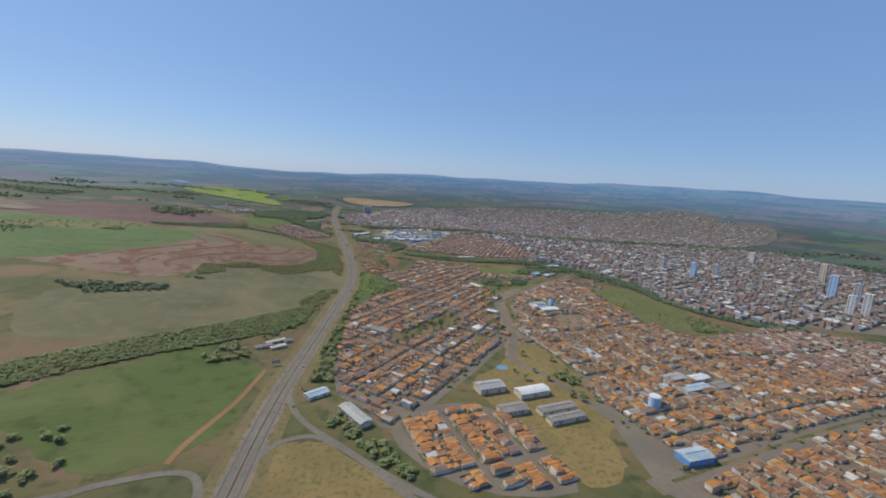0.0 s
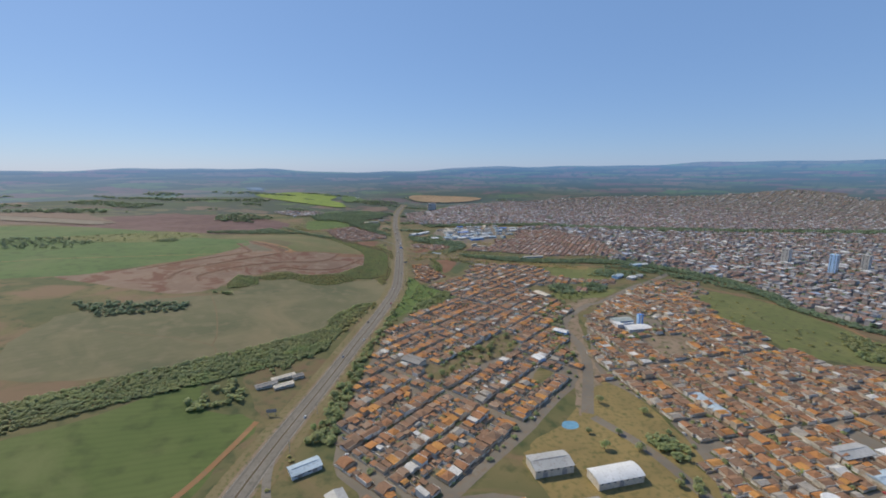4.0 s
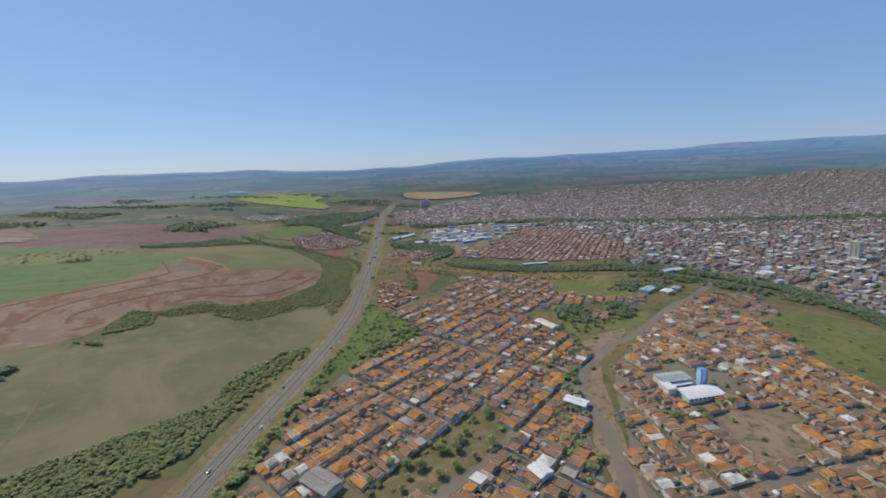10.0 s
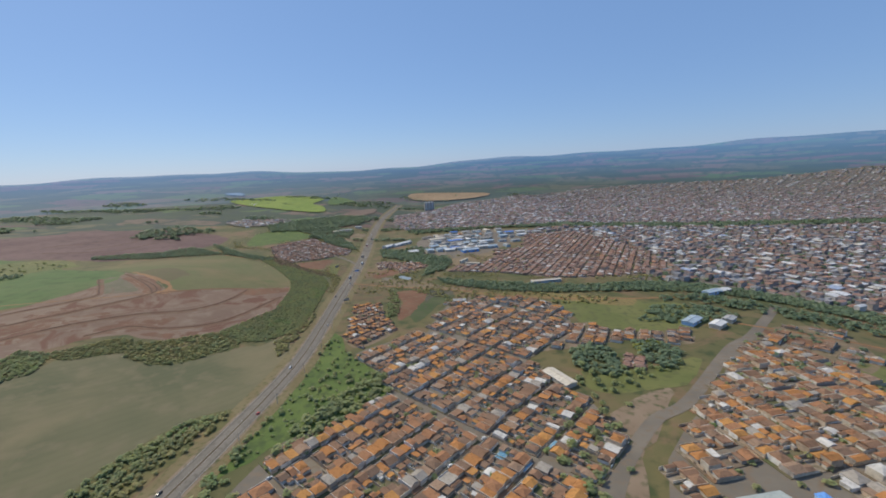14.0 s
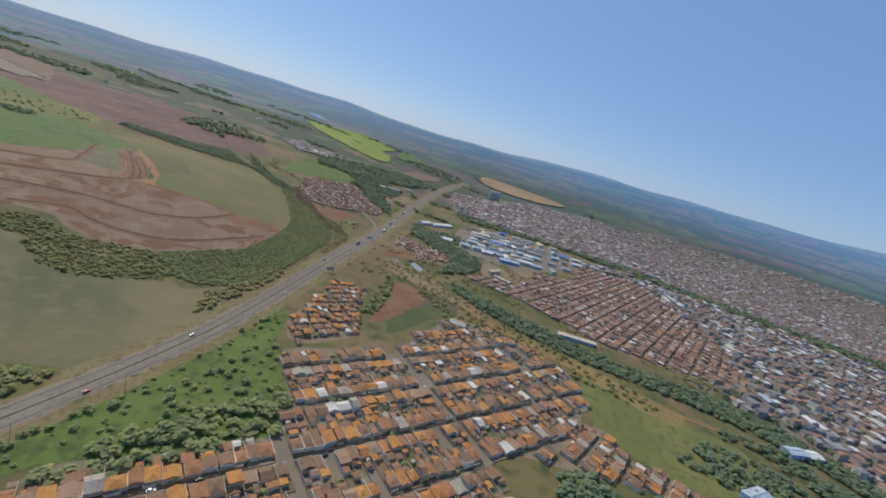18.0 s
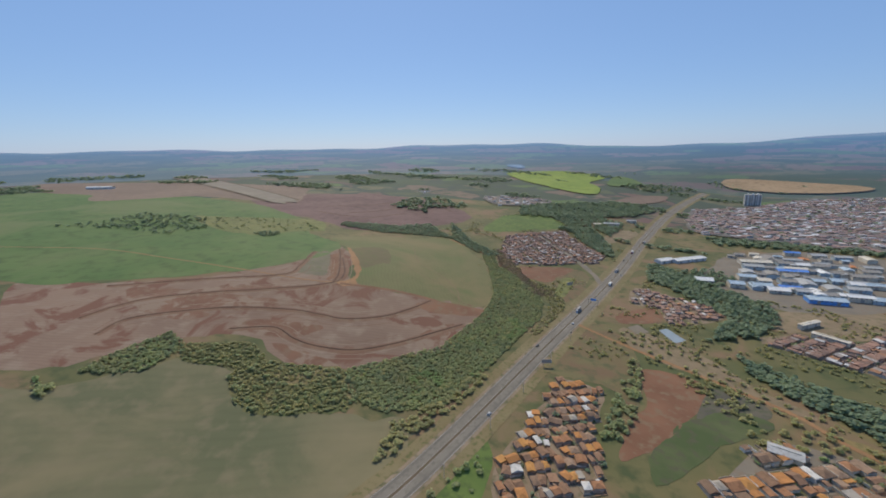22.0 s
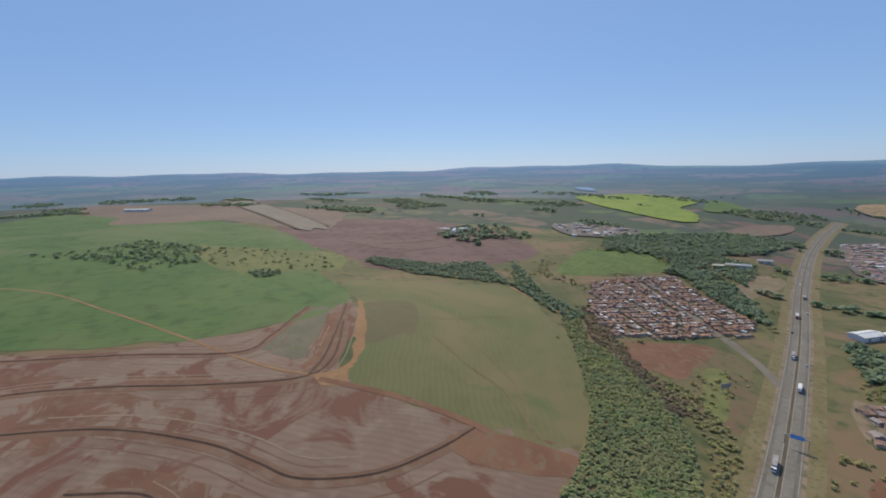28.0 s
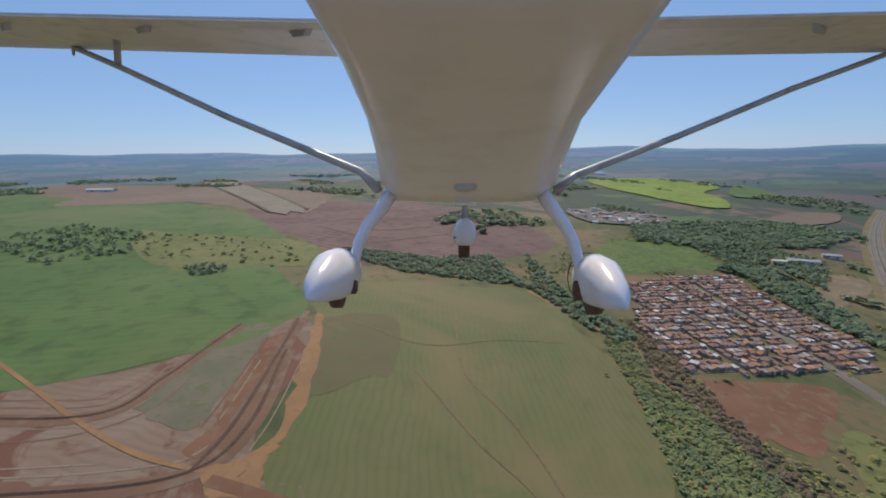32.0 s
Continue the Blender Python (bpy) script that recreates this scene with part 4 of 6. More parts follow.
CENTRE = [(354, 990), (459, 962), (546, 908), (622, 848), (645, 720), (612, 655), (645, 558), (695, 515), (785, 480), (1170, 437), (1794, 1014), (1800, 1470), (1310, 1540), (930, 1585),
          (700, 1650), (400, 1590), (275, 1560), (265, 1495), (411, 1508), (490, 1250), (476, 1075), (410, 1015)]
FAR_TOWN = [(-165, 1850), (-118, 1690), (80, 1668), (410, 1690), (700, 1745), (930, 1690), (1330, 1640), (1800, 1600), (2262, 1850), (2054, 2347), (1867, 2479), (1666, 2579), (1332, 2773), (1060, 2893),
            (732, 2926), (380, 2800), (60, 2560), (-60, 2260), (-190, 2080)]
SHANTY = [(-106, 1196), (-20, 1175), (10, 1144), (-34, 1082), (-60, 1129), (-91, 1123)]
FAR_HOUSES = [(-702, 1677), (-546, 1794), (-499, 1677), (-593, 1576)]
GARDENS = [(231, 709), (246, 710), (257, 685), (247, 670), (229, 668)]
HILLSIDE = [(418, 767), (478, 782), (501, 762), (477, 698), (430, 657), (359, 651), (360, 684), (374, 724)]
ROW_HOUSES = [(169, 781), (230, 805), (243, 777), (291, 765), (331, 768), (326, 739), (309, 729), (254, 744), (162, 725)]

# name, outline, street angle, origin, block, street width, lot width, holes, share built, roofs, ground, size of the houses
QUARTERS = (
    ("west", WEST, 49, (8.5, 490), (120, 38), 4.8, 7.0, (PARK, HAMLET, CORNER_LOT), 0.96, M_ROOF, M_STREET, 0.85),
    ("hamlet", HAMLET, 50, (-47, 780), (40, 18), 2.2, 4.8, (), 0.95, M_ROOF, M_SOIL, 0.64),
    ("east", EAST, 102, (218, 513), (120, 37), 4.8, 7.0, (CHURCH, SQUARE, LOT_YELLOW, SHEDS, SCHOOL, HALL, LOT_DRY), 0.96, M_ROOF, M_STREET, 0.85),
    ("orange", ORANGE, 104, (-4, 191), (80, 36), 8, 7.2, (SHEDS,), 0.97, M_ROOF_NEW, M_STREET, 0.9),
    ("south_east", SOUTH_EAST, 102, (218, 513), (76, 37), 5.5, 8, (), 0.93, M_ROOF_OLD, M_STREET, 0.9),
    ("village", VILLAGE, 62, (-272, 1158), (38, 12.5), 1.6, 3.7, (), 0.9, M_ROOF_OLD, M_REDSCRUB, 0.5),
    ("valley", VALLEY, 65, (129, 1031), (110, 25), 2.8, 5.4, (), 0.96, M_ROOF_OLD, M_SOIL, 0.68),
    ("gardens", GARDENS, 65, (200, 740), (40, 20), 3, 5.5, (), 0.9, M_ROOF_OLD, M_SCRUB, 0.7),
    ("hillside", HILLSIDE, 40, (400, 720), (60, 30), 7, 7, (EAST,), 0.5, M_ROOF, M_TANSOIL, 0.8),
    ("row_houses", ROW_HOUSES, 65, (200, 740), (60, 24), 4, 6, (WEST,), 0.9, M_ROOF, M_SOIL, 0.75),
    ("shanty", SHANTY, 30, (-78, 1131), (50, 18), 3, 4.6, (), 0.85, M_ROOF_OLD, M_SOIL, 0.6),
)
CORRIDOR = [(-45, 60), (80, 60), (130, 520), (70, 640), (-40, 560), (-60, 400), (-75, 200)]     # houses here are things of their own
single = 0
field("park_grass", PARK, M_PARK, 0.62, "worn grass and bare earth of the town park")
field("park_clearing", [(14, 405), (28, 418), (38, 414), (24, 400)], M_TANSOIL, 0.95, "pale bare earth clearing in the park", "ground", rag=1)
field("square_ground", SQUARE, M_SOIL, 0.62, "bare earth square with trees beside the church", "square")
field("corner_lot", CORNER_LOT, M_SCRUB, 0.62, "walled grass lot on a street corner", "lot", n=2, rag=0.3)
ribbon("park_road", [(106, 459), (94, 447), (74, 427), (38, 395), (9, 365), (-6, 347)], 7, 0.75, M_STREET, "asphalt street along the park", "road")
ribbon("village_street", [(-345, 1360), (-330, 1345), (-283, 1311), (-241, 1279), (-211, 1256), (-186, 1230)], 7.5, 0.98, M_STREET, "broad grey street through the village", "road")
stats = {}
for name, poly, angle, origin, block, street, lot, holes, fill, roof, soil, size in QUARTERS:
    some = lots(poly, angle, origin, block, street, lot, holes, fill)
    field("street_ground", poly, soil, 0.3, "streets and bare ground between house blocks", "street", n=3, rag=1.0)
    yards, houses = Heap(), Heap()
    for x, y, a, w, d in some:
        c, s = math.cos(a), math.sin(a)
        corners = [(x + u * c - v * s, y + u * s + v * c) for u, v in ((-w / 2, -1.6), (w / 2, -1.6), (w / 2, d), (-w / 2, d))]
        top = [(px, py, float(terrain(px, py)) + 0.55) for px, py in corners]
        low = [(px, py, pz - 0.5) for px, py, pz in top]
        yards.add(low + top, [(0, 1, 5, 4), (1, 2, 6, 5), (2, 3, 7, 6), (3, 0, 4, 7), (4, 5, 6, 7)], 0, np.eye(4))
        m = placed(x, y, float(terrain(x - s * d / 2, y + c * d / 2)) + 0.55, a + RND.gauss(0, 0.025 if size > 0.7 else 0.22))
        storeys = 2 if RND.random() < 0.07 else 1
        parts_ = house_parts(w / size, d / size, RND, storeys, size > 0.7)
        m[:3, :3] *= size
        if name in ("west", "orange") and single < 300 and inside(x, y, np.array(CORRIDOR, float)):
            single += 1
            home = new("house")
            home.matrix_world = Matrix(m.tolist())
            for part_name, v, f in parts_:
                pbm = bmesh.new()
                pv = [pbm.verts.new(q) for q in v]
                for q in f:
                    pbm.faces.new([pv[k] for k in dict.fromkeys(q)])
                piece(part_name, pbm, (M_ROOF_NEW_OB if name == "orange" else M_ROOF_OB) if "roof" in part_name else M_WALL_OB, home)
            tagged(home, ("two-storey" if storeys == 2 else "single-storey") + " rendered house with a clay tile roof on a walled lot", "house", "houses of the town")
            continue
        for part_name, v, f in parts_:
            houses.add(v, f, 1 if "roof" in part_name else 0, m)
    stats[name] = len(some)
    if some:
        tagged(yards.build("yard", [M_YARD]), "earth and concrete yards raised above the streets", "yard", kind="stuff")
    if houses.v:
        tagged(houses.build("houses", [M_WALL if size > 0.7 else M_WALL_POOR, roof]), "rows of small rendered houses with clay tile roofs", "houses", kind="stuff")

M_ROOF_HALL = material("pale_hall_roof", (0.85, 0.85, 0.85), (1, 1, 1), big=0.05, fine=0.3, rough=0.65,
                       spread=((0.35, (0.66, 0.66, 0.66)), (0.3, (0.46, 0.47, 0.48)), (0.15, (0.34, 0.40, 0.52)), (0.2, (0.56, 0.52, 0.45))))
M_WALL_FAR = material("town_centre_render", (0.7, 0.7, 0.7), (1, 1, 1), big=0.1, fine=0.5,
                      spread=((0.3, (0.46, 0.40, 0.35)), (0.2, (0.62, 0.60, 0.57)), (0.25, (0.40, 0.33, 0.29)), (0.25, (0.36, 0.35, 0.36))))
# town centre and far quarters: small blocks packed along streets
for name, poly, angle, origin, block, street, lot, fill in (
        ("centre", CENTRE, 20, (624, 858), (84, 60), 8, 11, 0.9), ("far", FAR_TOWN, 30, (624, 2028), (100, 50), 8, 13, 0.9), ("far_houses", FAR_HOUSES, 30, (-624, 1638), (60, 40), 8, 10, 0.9)):
    heap = Heap()
    some = lots(poly, angle, origin, block, street, lot, (), fill)
    field("street_ground", poly, M_STREET if name == "centre" else M_FARSTREET, 0.5 if name == "centre" else 2.5, "grey streets of the far town", "street", n=3, rag=2.0, step=50)
    for x, y, a, w, d in some:
        z = float(terrain(x, y))
        m = placed(x, y, z, a)
        v0 = RND.uniform(0, 3)
        if name == "centre" and RND.random() < (0.12 if x < 1000 and y > 880 else 0.05):
            # a broad hall or shop over the whole lot
            hall_h = RND.uniform(5, 8)
            deep = RND.uniform(0.4, 0.75) * d
            heap.add(*box_part(-w / 2, 0, w / 2, deep, -3, hall_h), 0, m)
            heap.add(*roof_part(-w / 2, 0, w / 2, deep, hall_h, RND.uniform(0.8, 2.2), RND.choice("xy"), o=0.3), 2, m)
            v0 = deep + RND.uniform(0.5, 3)
        while v0 < d - 6:
            dep = min(RND.uniform(5, 12), d - v0)
            h = RND.choice((3.2, 3.5, 4, 5, 6.5, 6.5, 9)) if name == "centre" else RND.choice((3, 3.2, 3.5, 6))
            hw = w / 2 - RND.uniform(0, 1.5)
            heap.add(*box_part(-hw, v0, hw, v0 + dep, -3, h), 0, m)
            heap.add(*roof_part(-hw, v0, hw, v0 + dep, h, RND.uniform(0.4, 1.8), RND.choice("xyhs"), o=0.3), 1, m)
            v0 += dep + RND.uniform(1, 5)
    stats[name] = len(some)
    tagged(heap.build("houses", [M_WALL_FAR if name == "centre" else M_WALL, M_ROOF_MIX if name == "centre" else M_ROOF_FAR, M_ROOF_HALL]), "dense pale houses of the far town", "houses", kind="stuff")

# ---- trees ----


def crown_cards(rnd, r, h, n, size):
    """Leaf clumps of a crown: small bent cards, mostly turned to the sky, over several lobes; returns vertices and quads."""
    lobes = [(rnd.uniform(-0.55, 0.55) * r, rnd.uniform(-0.55, 0.55) * r, h * rnd.uniform(0.42, 0.66), r * rnd.uniform(0.4, 0.7)) for _ in range(6)]
    v, f = [], []
    for _ in range(n):
        lx, ly, lz, lr = rnd.choice(lobes)
        d = Vector((rnd.gauss(0, 1), rnd.gauss(0, 1), abs(rnd.gauss(0.2, 0.7)) - 0.25)).normalized()
        c = Vector((lx, ly, lz)) + d * lr * rnd.uniform(0.8, 1.1)
        up = (d * 0.3 + Vector((rnd.gauss(0, 0.22), rnd.gauss(0, 0.22), 1.0))).normalized()
        t = up.cross(Vector((rnd.gauss(0, 1), rnd.gauss(0, 1), rnd.gauss(0, 1)))).normalized()
        b = up.cross(t).normalized()
        s = size * rnd.uniform(0.6, 1.3)
        k = len(v)
        v += [c - t * s - b * s * 0.3, c - b * s - up * s * 0.25, c + t * s + b * s * 0.2, c + b * s + up * s * 0.15]
        f.append((k, k + 1, k + 2, k + 3))
    return np.array(v, np.float32), np.array(f, np.int32)


TREES = [crown_cards(random.Random(40 + k), 3.5, 3.9, 40, 1.2) for k in range(6)]
SMALL_TREES = [crown_cards(random.Random(140 + k), 3.5, 4.2, 20, 1.7) for k in range(6)]
MID_TREES = [crown_cards(random.Random(20 + k), 3.6, 4.6, 30, 1.55) for k in range(5)]
FAR_TREES = [crown_cards(random.Random(80 + k), 3.8, 5.0, 26, 2.0) for k in range(5)]
BUSHES = [crown_cards(random.Random(60 + k), 2.3, 2.1, 34, 0.85) for k in range(4)]


def woods(name, spots, kinds, label, mat=None, lo=0.7, hi=1.35):
    """Many trees or bushes at spots as one joined mesh."""
    vs, fs, n = [], [], 0
    xy = np.array(spots, float)
    zs = terrain(xy[:, 0], xy[:, 1])
    for (x, y), z in zip(xy, zs):
        v, f = RND.choice(kinds)
        s, a = RND.uniform(lo, hi), RND.uniform(0, 6.28)
        c, q = math.cos(a) * s, math.sin(a) * s
        w = np.c_[v[:, 0] * c - v[:, 1] * q + x, v[:, 0] * q + v[:, 1] * c + y, v[:, 2] * s * RND.uniform(0.85, 1.2) + z]
        vs.append(w)
        fs.append(f + n)
        n += len(w)
    ob = new(name, quick_mesh(name, np.concatenate(vs), np.concatenate(fs), mat or M_LEAF))
    return tagged(ob, label, "trees", kind="stuff")


POND = np.array([(-44, 1057), (-36, 1072), (-10, 1050), (-20, 1030)], float)


def scatter(poly, spacing, rnd=RND, keep=0.9):
    poly = np.array(poly, float)
    lo, hi = poly.min(0), poly.max(0)
    out = []
    for x in np.arange(lo[0], hi[0], spacing):
        for y in np.arange(lo[1], hi[1], spacing):
            p = (x + rnd.uniform(-0.6, 0.6) * spacing, y + rnd.uniform(-0.6, 0.6) * spacing)
            if rnd.random() < keep and inside(*p, poly) and off_roads(*p, -3) and not inside(*p, POND):
                out.append(p)
    return out


BAND = [(-437, 204), (-374, 209), (-312, 281), (-251, 346), (-203, 394), (-160, 437), (-152, 499), (-168, 515), (-218, 460), (-307, 360), (-400, 250), (-445, 234)]
CLUMP = [(-371, 625), (-382, 648), (-385, 671), (-388, 697), (-354, 700), (-346, 686), (-335, 658), (-350, 640)]
DRY_SCRUB = [(-346, 686), (-354, 700), (-315, 740), (-277, 737), (-221, 778), (-181, 751), (-197, 727), (-222, 700), (-246, 693), (-280, 703), (-288, 714), (-321, 690)]
GROVE = [(-221, 778), (-204, 822), (-188, 863), (-200, 945), (-217, 995), (-242, 1034), (-268, 1065), (-292, 1095), (-335, 1140), (-330, 1168), (-284, 1114), (-259, 1108), (-224, 1087), (-190, 1064), (-168, 1035),
         (-150, 990), (-142, 920), (-134, 863), (-130, 800), (-144, 780), (-159, 764), (-188, 756)]
STREAM = [(-525, 1293), (-410, 1207), (-321, 1171), (-328, 1143), (-434, 1182), (-546, 1248), (-578, 1170), (-671, 1123), (-655, 1088), (-546, 1108), (-437, 1190)]
CREEK = [(31, 1037), (94, 1014), (182, 984), (273, 962), (374, 968), (459, 952), (546, 897), (610, 842), (634, 720), (600, 650), (634, 550), (690, 507), (780, 472), (775, 442), (680, 472), (602, 540), (572, 640),
         (590, 720), (570, 810), (510, 870), (440, 905), (328, 925), (203, 932), (117, 959), (47, 1002)]
in_band = scatter(BAND, 2.7)
hedged = [p for p in in_band if noise.noise(Vector((p[0] * 0.02, p[1] * 0.02, 5))) > 0.0]
woods("woodland", hedged, SMALL_TREES, "dark green band of trees between fields", lo=0.3, hi=0.66)
woods("scrub", [p for p in in_band if p not in hedged], BUSHES, "green bushes in the band of trees", M_LEAF, lo=0.6, hi=1.3)
woods("woodland", scatter(GROVE, 2.0), SMALL_TREES, "dense green grove along the ploughed field", lo=0.2, hi=0.46)
BROWN_BANK = [(-345, 1199), (-303, 1215), (-278, 1150), (-251, 1124), (-229, 1108), (-212, 1100), (-190, 1086), (-170, 1077), (-187, 1058), (-202, 1060), (-218, 1075), (-244, 1099), (-271, 1111), (-295, 1129)]
woods("scrub", scatter(BROWN_BANK, 2.8, keep=0.85), BUSHES, "brown leafless scrub on the bank below the village", M_DRYLEAF, lo=0.3, hi=0.9)
woods("scrub", scatter(GROVE, 6, keep=0.5), BUSHES, "olive undergrowth of the grove", M_BUSH, lo=0.5, hi=1.0)
woods("woodland", scatter(CLUMP, 2.4), SMALL_TREES, "green tree clump between the fields", lo=0.25, hi=0.6)
woods("scrub", scatter(DRY_SCRUB, 2.6, keep=0.85), BUSHES, "olive dry scrub between the fields", M_BUSH, lo=0.25, hi=0.8)
woods("scrub", scatter(DRY_SCRUB, 6, keep=0.5), BUSHES, "green bushes among dry scrub", M_LEAF, lo=0.4, hi=1.0)
woods("woodland", scatter(DRY_SCRUB, 11, keep=0.4), TREES, "small trees among dry scrub", lo=0.4, hi=0.8)
woods("woodland", scatter([(-178, 506), (-178, 555), (-153, 609), (-127, 626), (-132, 600), (-146, 560), (-156, 500)], 4.0, keep=0.9), TREES, "trees between stubble field and highway", lo=0.4, hi=0.9)
woods("scrub", scatter([(-170, 480), (-160, 540), (-146, 590), (-120, 632), (-112, 628), (-130, 580), (-142, 530), (-150, 480)], 4.5, keep=0.7), BUSHES, "yellow-green scrub along the highway", M_BUSH)
woods("scrub", scatter([(-122, 729), (-127, 753), (-123, 790), (-127, 853), (-137, 855), (-137, 800), (-145, 764), (-131, 726)], 4, keep=0.8), BUSHES, "yellow-green scrub along the highway", M_BUSH)
woods("woodland", scatter([(-352, 598), (-358, 610), (-368, 608), (-383, 600)], 5), TREES, "small tree clump on the field edge", lo=0.6, hi=1.0)
woods("woodland", scatter([(-53, 994), (-22, 934), (-15, 882), (-12, 842), (-25, 838), (-33, 887), (-38, 939)], 5, keep=0.8), TREES, "trees in the gully beside the hamlet", lo=0.5, hi=1.0)
woods("woodland", scatter([(-66, 555), (-57, 605), (-45, 636), (-5, 688), (9, 651), (-32, 588)], 6, keep=0.8), TREES, "dark trees between scrub and houses")
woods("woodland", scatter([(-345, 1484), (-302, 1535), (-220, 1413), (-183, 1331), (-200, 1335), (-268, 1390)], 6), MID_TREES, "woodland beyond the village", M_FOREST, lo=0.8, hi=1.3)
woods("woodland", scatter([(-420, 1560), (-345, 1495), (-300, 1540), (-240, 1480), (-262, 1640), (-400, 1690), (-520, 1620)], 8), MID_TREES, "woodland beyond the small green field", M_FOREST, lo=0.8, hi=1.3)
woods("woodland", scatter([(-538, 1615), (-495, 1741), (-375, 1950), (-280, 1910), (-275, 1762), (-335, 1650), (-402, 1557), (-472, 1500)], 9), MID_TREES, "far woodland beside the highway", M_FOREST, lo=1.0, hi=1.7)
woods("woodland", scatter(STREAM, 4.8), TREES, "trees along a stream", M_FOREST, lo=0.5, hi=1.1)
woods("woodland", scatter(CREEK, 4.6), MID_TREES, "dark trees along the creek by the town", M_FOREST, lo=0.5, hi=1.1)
woods("woodland", scatter([(-1017, 696), (-1002, 777), (-1066, 865), (-909, 930), (-804, 899), (-788, 820), (-879, 794)], 9, keep=0.55), TREES, "open copse in the green field", M_FOREST, lo=0.6, hi=1.3)
woods("woodland", scatter([(-526, 502), (-389, 547), (-372, 524), (-456, 463)], 7), TREES, "tree clump between fields", M_FOREST)
woods("woodland", scatter([(-254, 298), (-229, 361), (-203, 318), (-229, 285)], 8, keep=0.6), TREES, "trees round the farm")
woods("scrub", scatter([(-97, 546), (-100, 657), (-92, 780), (-76, 772), (-47, 725), (4, 672), (-2, 636), (-60, 585)], 5, keep=0.35), BUSHES + TREES, "scrub beside the highway", M_LEAF, lo=0.35, hi=0.85)
woods("woodland", scatter([(-125, 257), (-123, 351), (-115, 468), (-95, 593), (-82, 538), (-95, 468), (-107, 351), (-105, 257)], 6.5, keep=0.75), TREES, "row of trees between highway and houses")
for spots_ in ([(188, 730), (223, 734), (228, 702), (225, 667), (209, 667), (183, 683)], [(258, 739), (290, 732), (299, 706), (268, 671), (257, 685), (255, 713)]):
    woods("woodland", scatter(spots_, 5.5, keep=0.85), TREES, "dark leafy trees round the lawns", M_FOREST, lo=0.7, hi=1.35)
woods("woodland", scatter([(258, 739), (290, 732), (255, 713)], 5, keep=0.6), TREES, "yellow-green flowering trees", M_LIME, lo=0.7, hi=1.2)
woods("woodland", scatter([(150, 262), (172, 262), (180, 235), (160, 228)], 5, keep=0.9), TREES, "dark trees beside the warehouses")
woods("scrub", scatter(PARK, 7, keep=0.25), BUSHES, "low bushes on worn park grass", M_BUSH, lo=0.3, hi=0.7)
woods("scrub", scatter([(-90, 1010), (-60, 990), (-20, 985), (30, 1010), (60, 1040), (40, 1080), (0, 1090), (-40, 1100)], 8, keep=0.25), BUSHES, "sparse scrub on bare ground", M_BUSH)
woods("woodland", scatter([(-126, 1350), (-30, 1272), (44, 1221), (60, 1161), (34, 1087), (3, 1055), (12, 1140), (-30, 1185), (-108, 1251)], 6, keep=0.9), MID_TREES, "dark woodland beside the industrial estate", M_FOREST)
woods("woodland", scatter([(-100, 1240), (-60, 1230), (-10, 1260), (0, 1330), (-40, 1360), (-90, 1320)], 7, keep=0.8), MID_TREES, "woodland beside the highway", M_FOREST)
woods("scrub", scatter([(-185, 60), (-150, 250), (-130, 330), (-118, 300), (-135, 200), (-150, 60)], 7, keep=0.2), BUSHES, "scattered bushes on the interchange verge", M_BUSH)
woods("woodland", scatter([(-105, 175), (-80, 140), (-40, 95), (-25, 100), (-60, 145), (-95, 195)], 6, keep=0.7), TREES, "trees along the slip road")
woods("woodland", scatter([(-330, 60), (-350, 130), (-300, 160), (-270, 110), (-280, 60)], 8, keep=0.4), TREES, "trees on bare ground beyond the field")
woods("woodland", scatter([(135, 540), (150, 600), (170, 650), (200, 690), (255, 690), (290, 685), (235, 640), (212, 610), (178, 570), (160, 530)], 8, keep=0.4), TREES, "trees along the valley avenue", lo=0.5, hi=1.1)
woods("woodland", scatter([(120, 480), (140, 530), (165, 545), (150, 470), (140, 400), (120, 400)], 8, keep=0.35), TREES, "trees beside the avenue")
woods("woodland", scatter([(330, 880), (420, 900), (520, 830), (640, 720), (600, 700), (500, 790), (400, 860)], 7, keep=0.6), MID_TREES, "trees along the railway", M_FOREST)
woods("scrub", scatter([(395, 640), (440, 660), (500, 640), (520, 540), (480, 430), (440, 395), (420, 430)], 16, keep=0.3), BUSHES, "bushes on the meadow", M_BUSH)
woods("scrub", scatter([(-100, 1010), (-60, 985), (0, 985), (60, 985), (110, 940), (200, 930), (300, 900), (300, 870), (190, 880), (100, 925), (60, 900), (0, 960)], 6, keep=0.45), BUSHES, "scrub on the slope above the creek", M_BUSH)
woods("scrub", scatter([(-948, 917), (-883, 970), (-734, 1082), (-625, 1036), (-665, 963), (-774, 903)], 12, keep=0.3), BUSHES, "bushes in the marsh", lo=0.7, hi=1.6)
woods("woodland", scatter([(-700, 930), (-680, 968), (-648, 962), (-648, 930)], 6), TREES, "tree clump in the marsh", M_FOREST, lo=0.5, hi=1.0)
FAR_BELT = [(-60, 1570), (40, 1600), (200, 1635), (400, 1600), (700, 1660), (930, 1592), (1310, 1547), (1800, 1480), (1820, 1570), (1330, 1620), (930, 1672), (700, 1730), (420, 1680), (250, 1665), (60, 1660), (-90, 1640)]
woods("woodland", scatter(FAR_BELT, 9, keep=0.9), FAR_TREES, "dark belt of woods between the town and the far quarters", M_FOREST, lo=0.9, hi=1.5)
woods("woodland", scatter(HAMLET, 9, keep=0.45), TREES, "garden trees of the hamlet", M_FOREST, lo=0.35, hi=0.8)
